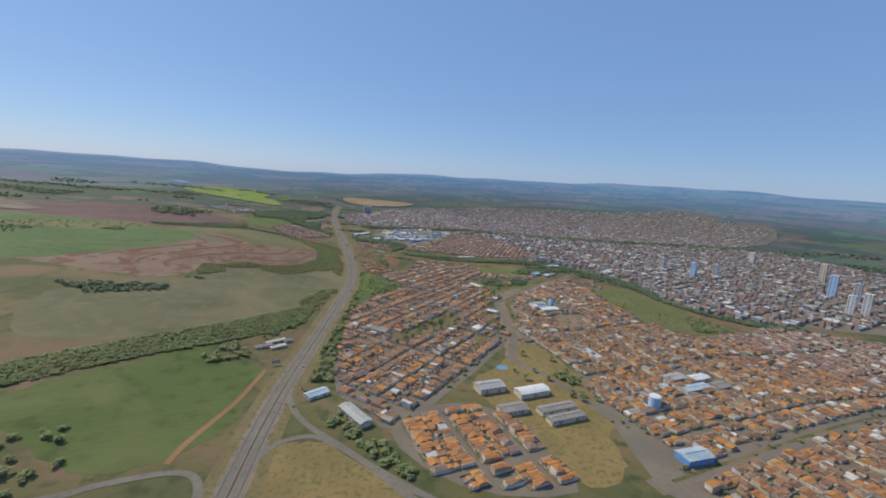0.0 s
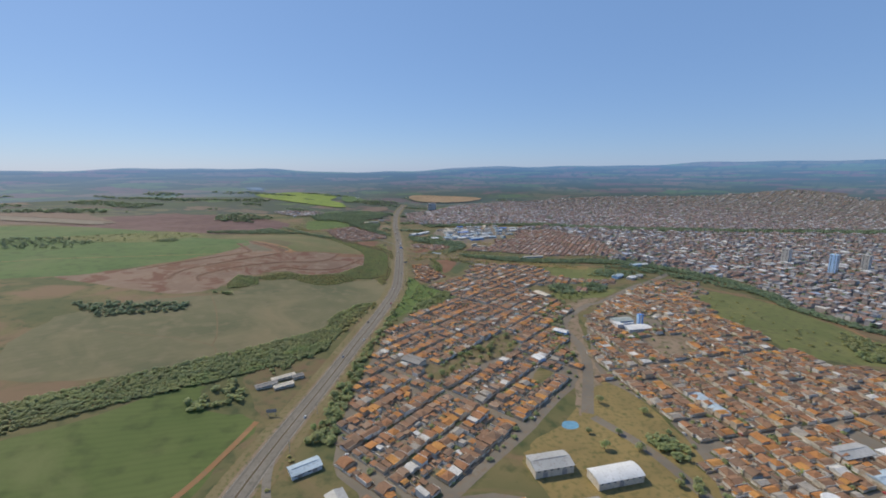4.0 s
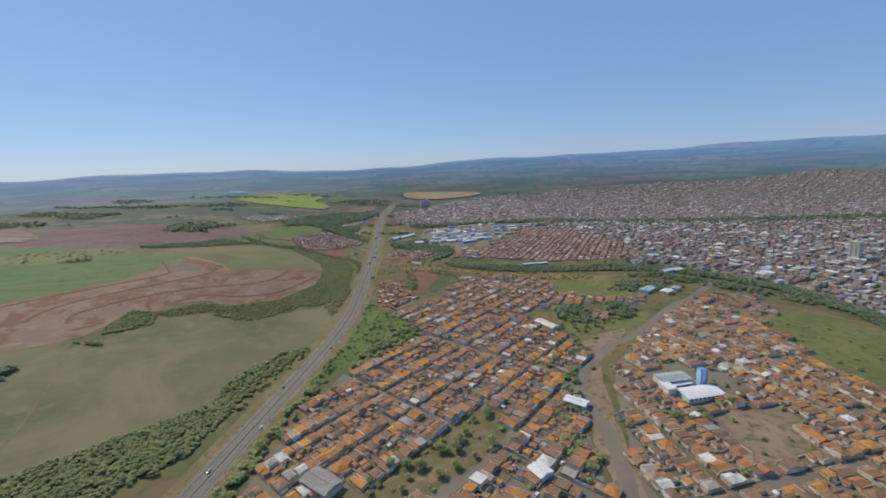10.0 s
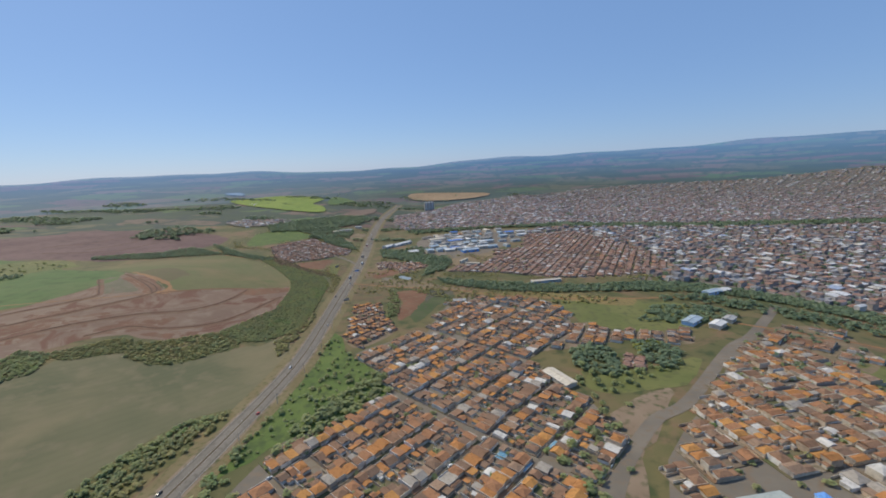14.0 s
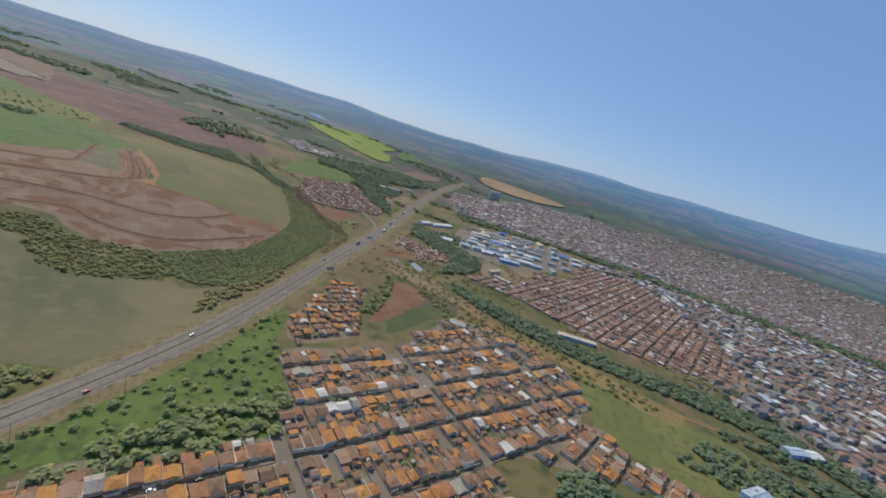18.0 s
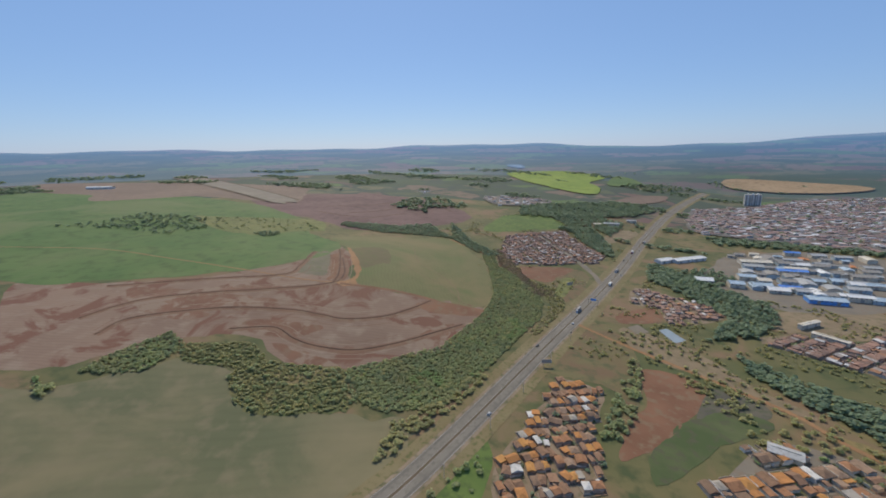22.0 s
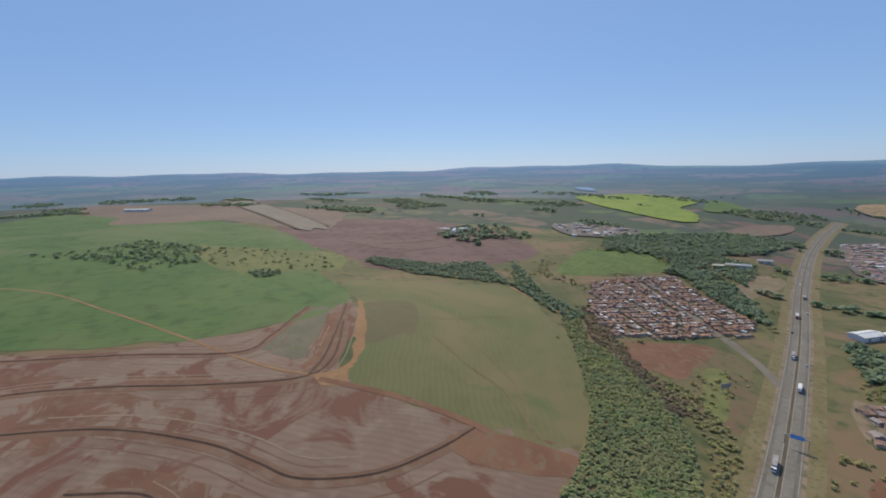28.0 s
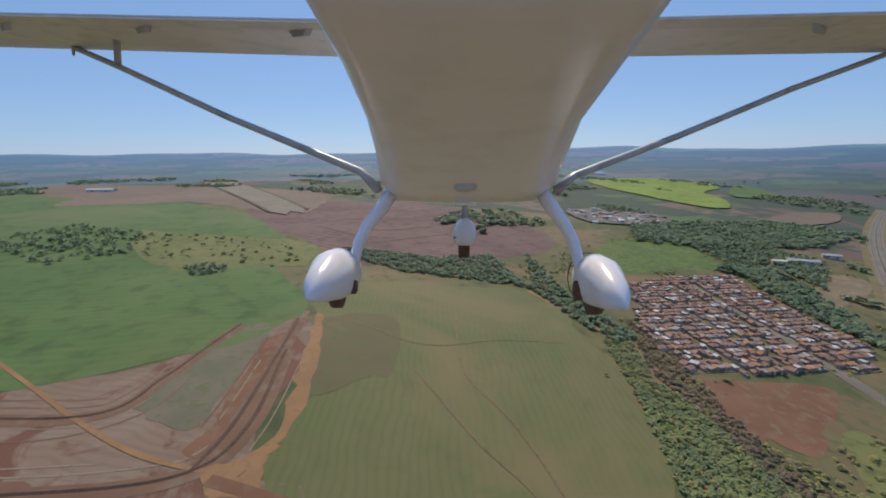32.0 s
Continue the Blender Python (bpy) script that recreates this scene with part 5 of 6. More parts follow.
woods("woodland", scatter(HILLSIDE, 10, keep=0.35), MID_TREES, "trees between scattered houses on the slope", M_FOREST, lo=0.5, hi=1.0)
woods("woodland", scatter([(290, 800), (330, 852), (400, 850), (420, 805), (360, 790)], 6, keep=0.8), MID_TREES, "trees round the halls by the meadow", M_FOREST, lo=0.6, hi=1.1)
woods("woodland", scatter([(480, 405), (520, 480), (560, 520), (585, 450), (560, 412)], 6.5, keep=0.75), MID_TREES, "dark bushes and trees on the meadow", lo=0.5, hi=1.1)
woods("woodland", scatter([(-230, 400), (-200, 372), (-168, 420), (-160, 470), (-180, 470)], 6, keep=0.6), TREES, "trees behind the farmstead", lo=0.5, hi=1.0)
KEPT_FREE = [np.array(q, float) for q in (POND, VALLEY, SHANTY, HAMLET, WEST, VILLAGE, GARDENS, EAST,
             [(-45, 1262), (60, 1262), (160, 1290), (180, 1380), (175, 1500), (60, 1535), (-20, 1500), (-40, 1400)],
             [(-455, 1311), (-495, 1481), (-429, 1551), (-345, 1484), (-378, 1391), (-418, 1310)], [(-250, 1416), (-256, 1537), (-240, 1590), (-214, 1585), (-210, 1416)])]
tufts = []
for _ in range(9000):
    x, y = (RND.uniform(-105, 430), RND.uniform(930, 1290)) if RND.random() < 0.6 else (RND.uniform(-500, -165), RND.uniform(1090, 1600))
    if noise.noise(Vector((x * 0.02, y * 0.02, 7))) > 0.08 and off_roads(x, y) and not any(inside(x, y, q) for q in KEPT_FREE) and not (x < -200 and y < 1190 and x < -520 + (y - 900)):
        tufts.append((x, y))
woods("scrub", tufts[:2400], BUSHES, "scattered scrub on open dry land", M_BUSH, lo=0.3, hi=1.0)
woods("scrub", scatter([(-225, 1105), (-197, 1108), (-155, 1070), (-139, 1023), (-134, 950), (-142, 950), (-150, 1010), (-170, 1055), (-205, 1085)], 3.2, keep=0.8), BUSHES, "brown scrub between the grove and the highway", M_BUSH, lo=0.3, hi=0.9)
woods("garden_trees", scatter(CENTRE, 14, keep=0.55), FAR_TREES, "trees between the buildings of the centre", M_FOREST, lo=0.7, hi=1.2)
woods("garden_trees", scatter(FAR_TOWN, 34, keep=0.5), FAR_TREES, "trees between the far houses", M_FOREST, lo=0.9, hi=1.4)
town_trees = [p for poly in (WEST, EAST, SOUTH_EAST, VALLEY) for p in scatter(poly, 12, keep=0.45)]
woods("garden_trees", town_trees, MID_TREES, "garden trees between houses", lo=0.35, hi=0.75)
# patches of woodland and crops in the distance
SETTLED = [np.array(q, float) for q in (CENTRE, FAR_TOWN, VALLEY, VILLAGE, FAR_HOUSES)]
far_spots = []
for _ in range(26000):
    r, a = RND.uniform(1000, 2500), RND.uniform(radians(15), radians(178))
    cx, cy = -117 + r * math.cos(a), 468 + r * math.sin(a)
    if noise.noise(Vector((cx * 0.0035, cy * 0.006, 3))) > 0.2 and not any(inside(cx, cy, q) for q in SETTLED) and off_roads(cx, cy) and not (cx < -420 and 560 < cy < 1330 and r < 1700):
        far_spots.append((cx, cy))
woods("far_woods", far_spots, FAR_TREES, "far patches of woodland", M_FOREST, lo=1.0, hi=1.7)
print("houses", stats, "far trees", len(far_spots))

# ---- buildings of their own ----
M_METAL = material("pale_metal_roof", (0.36, 0.36, 0.345), (0.45, 0.44, 0.42), (0.31, 0.29, 0.265), big=0.06, fine=0.5, rough=0.5)
M_GREYROOF = material("grey_fibre_cement_roof", (0.25, 0.235, 0.215), (0.31, 0.29, 0.265), (0.21, 0.19, 0.17), big=0.08, fine=0.5)
M_BLUEGREY = material("blue_grey_metal_roof", (0.36, 0.44, 0.50), (0.45, 0.54, 0.60), big=0.08, fine=0.5, rough=0.5)
M_WHITE = material("white_paint", (0.62, 0.62, 0.61), (0.70, 0.70, 0.69), (0.55, 0.54, 0.52), big=0.1, fine=0.5)
M_GREENGREY = material("grey_green_roof", (0.30, 0.34, 0.33), (0.38, 0.42, 0.40), (0.26, 0.29, 0.28), big=0.1, fine=0.5)
M_BLUE = material("blue_paint", (0.12, 0.30, 0.68), (0.16, 0.36, 0.75), big=0.15, fine=0.8)
M_SKYBLUE = material("light_blue_paint", (0.36, 0.55, 0.82), (0.42, 0.62, 0.86), big=0.15, fine=0.8)
M_GLASS = material("dark_window_glass", (0.05, 0.07, 0.10), (0.08, 0.10, 0.14), rough=0.1, spec=0.6)
M_CREAM = material("cream_render", (0.58, 0.52, 0.42), (0.66, 0.60, 0.50), (0.48, 0.42, 0.34), big=0.1, fine=0.5)
M_DARKWALL = material("shaded_concrete_wall", (0.30, 0.28, 0.27), (0.36, 0.34, 0.32), big=0.1, fine=0.6)
M_TILE = material("orange_tile", (0.46, 0.18, 0.07), (0.55, 0.24, 0.10), big=0.1, fine=0.6, bump=0.1)
M_BLUEROOF = material("bright_blue_roof", (0.10, 0.24, 0.62), (0.14, 0.30, 0.70), big=0.1, fine=0.5, rough=0.5)
M_POOL = material("pool_water", (0.14, 0.30, 0.42), (0.18, 0.36, 0.48), big=0.2, fine=1, rough=0.1)
M_PONDWATER = material("dull_pond_water", (0.24, 0.29, 0.31), (0.29, 0.33, 0.35), (0.26, 0.27, 0.27), big=0.1, fine=0.3, rough=0.3)
M_STONE = material("concrete", (0.42, 0.40, 0.37), (0.50, 0.48, 0.44), big=0.1, fine=0.6)


def from_part(name, data, mat, parent, label=""):
    v, f = data
    bm = bmesh.new()
    bv = [bm.verts.new(q) for q in v]
    for q in f:
        bm.faces.new([bv[k] for k in dict.fromkeys(q)])
    bmesh.ops.recalc_face_normals(bm, faces=bm.faces[:])
    return piece(name, bm, mat, parent, label)


def standing(name, x, y, turn, lift=0.5):
    ob = new(name)
    ob.matrix_world = pose(x, y, float(terrain(x, y)) + lift, 0, 0, turn)
    return ob


def arched_roof(w, d, z, rise, n=10, o=0.6, t=0.25):
    """A barrel roof w wide along x, d deep along y, curved across x."""
    v, f = [], []
    for k in range(n + 1):
        u = k / n
        x, h = (u - 0.5) * (w + 2 * o), z + rise * (1 - (2 * u - 1) ** 2)
        v += [(x, -d / 2 - o, h), (x, d / 2 + o, h), (x, -d / 2 - o, h + t), (x, d / 2 + o, h + t)]
    for k in range(n):
        a, b = 4 * k, 4 * k + 4
        f += [(a + 2, b + 2, b + 3, a + 3), (a, a + 1, b + 1, b), (a, b, b + 2, a + 2), (a + 1, a + 3, b + 3, b + 1)]
    return v, f


def shed(x, y, turn, w, d, h, roof, wall, label, arched=False, doors=2, kind="x", rise=None):
    """A warehouse w by d: walls, roof, ridge vent, roller doors and a row of windows."""
    h *= 0.75
    ob = standing("warehouse", x, y, turn)
    from_part("wall", box_part(-w / 2, -d / 2, w / 2, d / 2, -2, h), wall, ob)
    if arched:
        v, f = arched_roof(d, w, h, rise or d * 0.13)
        from_part("roof", ([(b, a, c) for a, b, c in v], f), roof, ob)
    else:
        from_part("roof", roof_part(-w / 2, -d / 2, w / 2, d / 2, h, rise or (d if kind == "x" else w) * 0.12, kind, o=0.6), roof, ob)
        top = h + (rise or (d if kind == "x" else w) * 0.12) + 0.1
        from_part("ridge_vent", box_part(-w * 0.42, -0.5, w * 0.42, 0.5, top - 0.3, top + 0.35) if kind == "x" else box_part(-0.5, -d * 0.42, 0.5, d * 0.42, top - 0.3, top + 0.35), roof, ob)
    for k in range(doors):
        cx = -w / 2 + w * (k + 0.5) / doors
        from_part("roller_door", box_part(cx - 1.8, -d / 2 - 0.08, cx + 1.8, -d / 2, -0.2, min(4, h - 0.6)), M_DARKWALL, ob)
    for k in range(int(w // 5)):
        cx = -w / 2 + 2.5 + 5 * k
        from_part("window", box_part(cx - 1.0, -d / 2 - 0.05, cx + 1.0, -d / 2, h - 1.5, h - 0.7), M_GLASS, ob)
    return tagged(ob, label, "warehouse")


def block_flat(x, y, turn, w, d, floors, wall, accent, label):
    """A tower of flats: body, corner bands, each floor's windows, roof slab, lift house."""
    ob = standing("apartment_tower", x, y, turn)
    h = floors * 3.0
    from_part("wall", box_part(-w / 2, -d / 2, w / 2, d / 2, -4, h), wall, ob)
    for sx in (-1, 1):
        from_part("corner_band", box_part(sx * w / 2 - 1.6 * (sx > 0) - 0.1, -d / 2 - 0.35, sx * w / 2 + 1.6 * (sx < 0) + 0.1, -d / 2, -4, h + 0.5), accent, ob)
    from_part("balcony_bay", box_part(-1.8, -d / 2 - 1.0, 1.8, -d / 2, 2, h), accent, ob)
    for k in range(floors):
        for cx in (-w * 0.3, w * 0.3):
            from_part("window", box_part(cx - 1.3, -d / 2 - 0.08, cx + 1.3, -d / 2, k * 3 + 1.0, k * 3 + 2.3), M_GLASS, ob)
        for cy in (-d * 0.25, d * 0.25):
            from_part("window", box_part(-w / 2 - 0.08, cy - 1.2, -w / 2, cy + 1.2, k * 3 + 1.0, k * 3 + 2.3), M_GLASS, ob)
    from_part("roof_slab", box_part(-w / 2 - 0.4, -d / 2 - 0.4, w / 2 + 0.4, d / 2 + 0.4, h, h + 0.8), wall, ob)
    from_part("lift_house", box_part(-2.5, -2, 2.5, 2.5, h + 0.8, h + 4), accent, ob)
    return tagged(ob, label, "apartment tower", "towers of the town centre")


# yard with five sheds
shed(64, 225, 12, 30, 17, 8, M_METAL, M_CREAM, "large warehouse with a pale metal roof and dark end wall")
shed(108, 213, 13, 36, 15, 7, M_WHITE, M_CREAM, "warehouse with a white arched roof in a walled yard", arched=True, doors=1)
shed(75, 181, 11, 28, 15, 6, M_GREYROOF, M_CREAM, "warehouse with a grey roof in a walled yard")
shed(121, 179, 13, 42, 11, 6, M_GREYROOF, M_CREAM, "long low warehouse with a grey fibre-cement roof")
shed(123, 162, 13, 40, 10, 6, M_GREYROOF, M_CREAM, "long low warehouse with a grey fibre-cement roof")
field("dry_yard", [(52, 232), (84, 246), (146, 230), (164, 168), (108, 140), (70, 165)], M_DRY, 0.62, "dry grass yard between the warehouses", "yard", rag=1, n=2)
field("dry_lot", [(84, 138), (138, 134), (140, 92), (96, 90)], M_DRY, 0.62, "dry fenced lot with patchy grass", "lot", rag=1, n=2)
shed(-79, 181, -57, 38, 12, 6.5, M_METAL, M_CREAM, "warehouse with a pale roof beside the slip road")
shed(-118, 226, 35, 22, 12, 4, M_BLUEGREY, M_WHITE, "low building with patched grey-blue roofs")
shed(-48, 402, -35, 25, 15, 6, M_GREYROOF, M_CREAM, "warehouse with a dark grey metal roof by the park")
shed(209, 96, 7, 28, 15, 7, M_BLUEGREY, M_BLUE, "sports hall with a pale blue roof and blue walls")
shed(233, 305, 100, 34, 12, 4, M_BLUEGREY, M_CREAM, "long hall with a pale greenish roof", kind="x")
shed(144, 480, -38, 18, 10, 5, M_WHITE, M_SKYBLUE, "shop with a white and blue roof by the avenue", kind="x")
shed(97, 404, -58, 12, 11, 5, M_WHITE, M_SKYBLUE, "shop with a white roof and blue wall")
shed(72, 900, 2, 18, 10, 4.5, M_METAL, M_CREAM, "small barn with a pale roof on the edge of town", doors=1)
shed(218, 992, 10, 50, 9, 5, M_CREAM, M_BLUEGREY, "long narrow hall with a pale and blue roof by the creek")
shed(162, 660, -62, 32, 12, 5, M_CREAM, M_CREAM, "old long building with a pale roof among trees")
for dx, dy, tw, w_, d_, rf in ((0, 0, 12, 30, 14, M_METAL), (34, -2, 12, 26, 12, M_WHITE), (8, -26, 12, 40, 12, M_BLUEGREY), (46, -22, 12, 22, 14, M_GREYROOF)):
    shed(300 + dx, 236 + dy, tw, w_, d_, 5, rf, M_CREAM, "school wing with a pale metal roof")
for k, (x_, y_) in enumerate(((-1806, 915), (-1776, 945))):
    shed(x_, y_, 45, 40, 20, 8, M_WHITE, M_WHITE, "far white farm hangar on the ridge", arched=True, doors=1)
for x_, y_, w_, d_, rf in ((-197, 350, 26, 9, M_GREYROOF), (-180, 352, 24, 8, M_CREAM), (-186, 368, 30, 7, M_CREAM), (-172, 372, 14, 8, M_GREYROOF)):
    shed(x_, y_, 35, w_ * 0.8, d_ * 0.8, 3.2, rf, M_CREAM, "low farm building with a pale roof on bare earth", doors=1)
field("farm_yard", [(-225, 371), (-158, 417), (-156, 371), (-172, 293), (-205, 330)], M_REDSCRUB, 0.4, "bare brown earth farm yard", "yard", rag=2)

for x_, y_, t_, w_, d_, rf in ((440, 905, 25, 26, 12, M_BLUEGREY), (462, 915, 25, 20, 12, M_WHITE), (350, 790, 40, 26, 13, M_BLUEGREY), (372, 776, 40, 20, 12, M_WHITE), (395, 792, 40, 16, 10, M_METAL)):
    shed(x_, y_, t_, w_, d_, 5.5, rf, M_SKYBLUE if rf is M_BLUEGREY else M_CREAM, "workshop hall with a pale metal roof beside the meadow", doors=1)
# industrial estate with blue roofs
ESTATE = np.array([(-20, 1440), (95, 1620), (290, 1560), (250, 1420), (175, 1295), (70, 1215), (15, 1250)], float)
for k in range(40):
    bx, by = 30 + (k % 8) * 32 + RND.uniform(-6, 6), 1300 + (k // 8) * 62 + (k % 8) * 6 + RND.uniform(-9, 9)
    if inside(bx, by, ESTATE) and not inside(bx, by, np.array(VALLEY, float)):
        shed(bx, by, RND.choice((20, 20, 110)), RND.uniform(13, 28), RND.uniform(10, 17), RND.uniform(5, 8), RND.choice((M_WHITE, M_METAL, M_BLUEGREY, M_BLUEROOF, M_GREYROOF, M_METAL, M_CREAM, M_GREYROOF)),
             RND.choice((M_CREAM, M_BLUEGREY)), "broad factory hall of the industrial estate", doors=1)
for k in range(30):
    u, v = k % 6, k // 6
    bx, by = 0 + u * 25 + RND.uniform(-5, 5) + v * 6, 1288 + v * 44 + RND.uniform(-8, 8) + u * 4
    shed(bx, by, RND.choice((20, 20, 110)), RND.uniform(16, 30), RND.uniform(12, 20), RND.uniform(5, 8),
         RND.choice((M_METAL, M_METAL, M_GREYROOF, M_GREYROOF, M_GREYROOF, M_BLUEGREY, M_CREAM, M_WHITE)), RND.choice((M_CREAM, M_BLUEGREY, M_CREAM)),
         "factory hall of the industrial estate", doors=1)
for x_, y_, w_, d_, t_, rf, lb in ((12, 1450, 46, 18, 25, M_CREAM, "long factory hall with a cream roof"), (62, 1415, 40, 14, 25, M_BLUEROOF, "long factory hall with a bright blue roof"),
                                   (99, 1280, 40, 18, 20, M_BLUEGREY, "broad factory hall with a blue-grey roof"), (78, 1312, 34, 10, 20, M_CREAM, "long hall with a tan roof"),
                                   (-36, 1285, 22, 20, 20, M_WHITE, "square white factory hall"), (142, 1389, 36, 18, 20, M_WHITE, "white factory hall with a metal roof"),
                                   (83, 1170, 30, 5, 60, M_CREAM, "narrow pale shed on bare earth"), (100, 1136, 30, 6, -20, M_CREAM, "narrow pale shed on bare earth"),
                                   (-283, 1605, 36, 14, 20, M_METAL, "pale farm hall beside the woods"), (-262, 1690, 22, 12, 20, M_METAL, "pale farm hall beside the woods"), (-303, 1568, 16, 10, 20, M_CREAM, "small pale farm shed")):
    shed(x_, y_, t_, w_, d_, 6.5, rf, M_CREAM if rf is not M_BLUEGREY else M_BLUE, lb, doors=2)
for k in range(12):
    bx, by = -20 + (k % 6) * 30 + RND.uniform(-6, 6), 1475 + (k // 6) * 30 + (k % 6) * 6 + RND.uniform(-6, 6)
    shed(bx, by, RND.choice((10, 20, 100)), RND.uniform(10, 20), RND.uniform(8, 14), RND.uniform(4, 7),
         RND.choice((M_METAL, M_GREYROOF, M_TILE, M_BLUEGREY, M_CREAM)), M_CREAM, "small workshop of the industrial estate", doors=1)
field("factory_yard", [(-45, 1262), (15, 1240), (70, 1215), (165, 1290), (215, 1400), (285, 1560), (95, 1615), (-20, 1510), (-40, 1400)], M_STREET, 0.5, "grey paved yards between factory halls", "yard", n=3)
for x_, y_, w_ in ((-110, 1372, 30), (-88, 1392, 34), (-70, 1420, 30)):
    shed(x_, y_, 60, w_, 16, 6, M_WHITE, M_WHITE, "white depot roof near the highway")

# blue and white church with its hall and tower
church = standing("church", 233, 498, 10)
from_part("wall", box_part(-17, -9, 17, 9, -2, 9.5), M_SKYBLUE, church)
from_part("roof", roof_part(-17, -9, 17, 9, 9.5, 2.2, "x", o=0.8), M_GREENGREY, church)
from_part("step_roof", box_part(-15, -14, 15, -9, 6.4, 7.0), M_WHITE, church)
from_part("lower_wall", box_part(-14.5, -13.5, 14.5, -9, -2, 6.4), M_BLUE, church)
for k in range(9):
    from_part("window", box_part(-14 + 3.2 * k, -9.1, -12 + 3.2 * k, -9, 7.3, 9.0), M_GLASS, church)
for k in range(7):
    from_part("window", box_part(-12 + 3.6 * k, -13.62, -9.8 + 3.6 * k, -13.5, 1.5, 5), M_GLASS, church)
for sx in (-1, 1):
    from_part("gable_band", box_part(sx * 17 - 0.3, -9.2, sx * 17 + 0.3, 9.2, -2, 9.4), M_WHITE, church)
church.matrix_world = church.matrix_world @ Matrix.Diagonal((0.76, 0.8, 0.7, 1))
tagged(church, "long light blue church building with white bands and rows of windows", "church")
tower_ob = standing("bell_tower", 255, 493, 10)
from_part("shaft", box_part(-3.4, -3.4, 3.4, 3.4, -2, 17), M_SKYBLUE, tower_ob)
for sx in (-1, 1):
    from_part("corner_pillar", box_part(sx * 3.4 - 0.5, -4.0, sx * 3.4 + 0.5, -3.4, -2, 18.5), M_BLUE, tower_ob)
from_part("centre_panel", box_part(-1.4, -3.6, 1.4, -3.4, 0, 16.5), M_WHITE, tower_ob)
from_part("cap", roof_part(-3.4, -3.4, 3.4, 3.4, 17, 1.2, "h", o=0.4), M_BLUE, tower_ob)
tower_ob.matrix_world = tower_ob.matrix_world @ Matrix.Diagonal((0.8, 0.8, 0.85, 1))
tagged(tower_ob, "tall blue bell tower with white panels beside the church", "tower")
hall = standing("church_hall", 245, 478, 10)
from_part("wall", box_part(-18, -9, 18, 9, -2, 5), M_WHITE, hall)
v_, f_ = arched_roof(18, 36, 5, 1.8, o=0.8)
from_part("roof", ([(b, a, c) for a, b, c in v_], f_), M_WHITE, hall)
for k in range(8):
    from_part("window", box_part(-16 + 4.2 * k, -9.1, -13.6 + 4.2 * k, -9, 2, 4.2), M_GLASS, hall)
hall.matrix_world = hall.matrix_world @ Matrix.Diagonal((0.92, 0.9, 0.65, 1))
tagged(hall, "white hall with a broad arched white roof next to the church", "hall")
annex = standing("church_annex", 222, 484, 10)
from_part("wall", box_part(-4, -6, 4, 6, -2, 7), M_WHITE, annex)
from_part("parapet", box_part(-4.3, -6.3, 4.3, 6.3, 7, 7.8), M_WHITE, annex)
tagged(annex, "white flat-roofed annex of the church", "annex")

# water tank
tank = standing("water_tank", 231, 178, 0)
tb = bmesh.new()
bmesh.ops.create_cone(tb, cap_ends=True, segments=28, radius1=6, radius2=6, depth=13, matrix=Matrix.Translation((0, 0, 6)))
piece("cylinder", tb, M_SKYBLUE, tank)
tb = bmesh.new()
bmesh.ops.create_cone(tb, cap_ends=True, segments=28, radius1=6.3, radius2=5.6, depth=0.8, matrix=Matrix.Translation((0, 0, 12.8)))
piece("lid", tb, M_WHITE, tank, "white flat lid")
from_part("ladder", box_part(-0.3, -6.25, 0.3, -6.0, 0, 12.5), M_METAL, tank)
tagged(tank, "round pale blue water tank with a white lid", "tank")

# towers of the centre
for x_, y_, w_, d_, fl, wl, ac, lb in ((903, 902, 13, 14, 15, M_SKYBLUE, M_WHITE, "slim light blue apartment tower with white bands"), (1002, 924, 14, 14, 13, M_STONE, M_WHITE, "grey and white apartment tower"),
                                       (1372, 1150, 17, 16, 15, M_WHITE, M_STONE, "white apartment tower with grey bands"), (1340, 870, 17, 16, 20, M_CREAM, M_STONE, "tall cream apartment tower with grey bands"),
                                       (1149, 697, 20, 16, 20, M_SKYBLUE, M_WHITE, "tall blue and white apartment tower"), (1030, 567, 13, 13, 14, M_WHITE, M_SKYBLUE, "white apartment tower with blue bands"),
                                       (1180, 660, 14, 14, 16, M_STONE, M_SKYBLUE, "grey apartment tower with blue bands"), (1032, 537, 18, 14, 18, M_WHITE, M_CREAM, "wide white apartment tower"),
                                       (880, 1010, 16, 16, 13, M_STONE, M_WHITE, "grey office block with white bands")):
    block_flat(x_, y_, 25, w_, d_, fl, wl, ac, lb)
for x_, y_ in ((-79, 2316), (-53, 2340), (-66, 2332)):
    block_flat(x_, y_, 20, 18, 16, 12, M_STONE, M_WHITE, "far grey apartment tower by the highway")

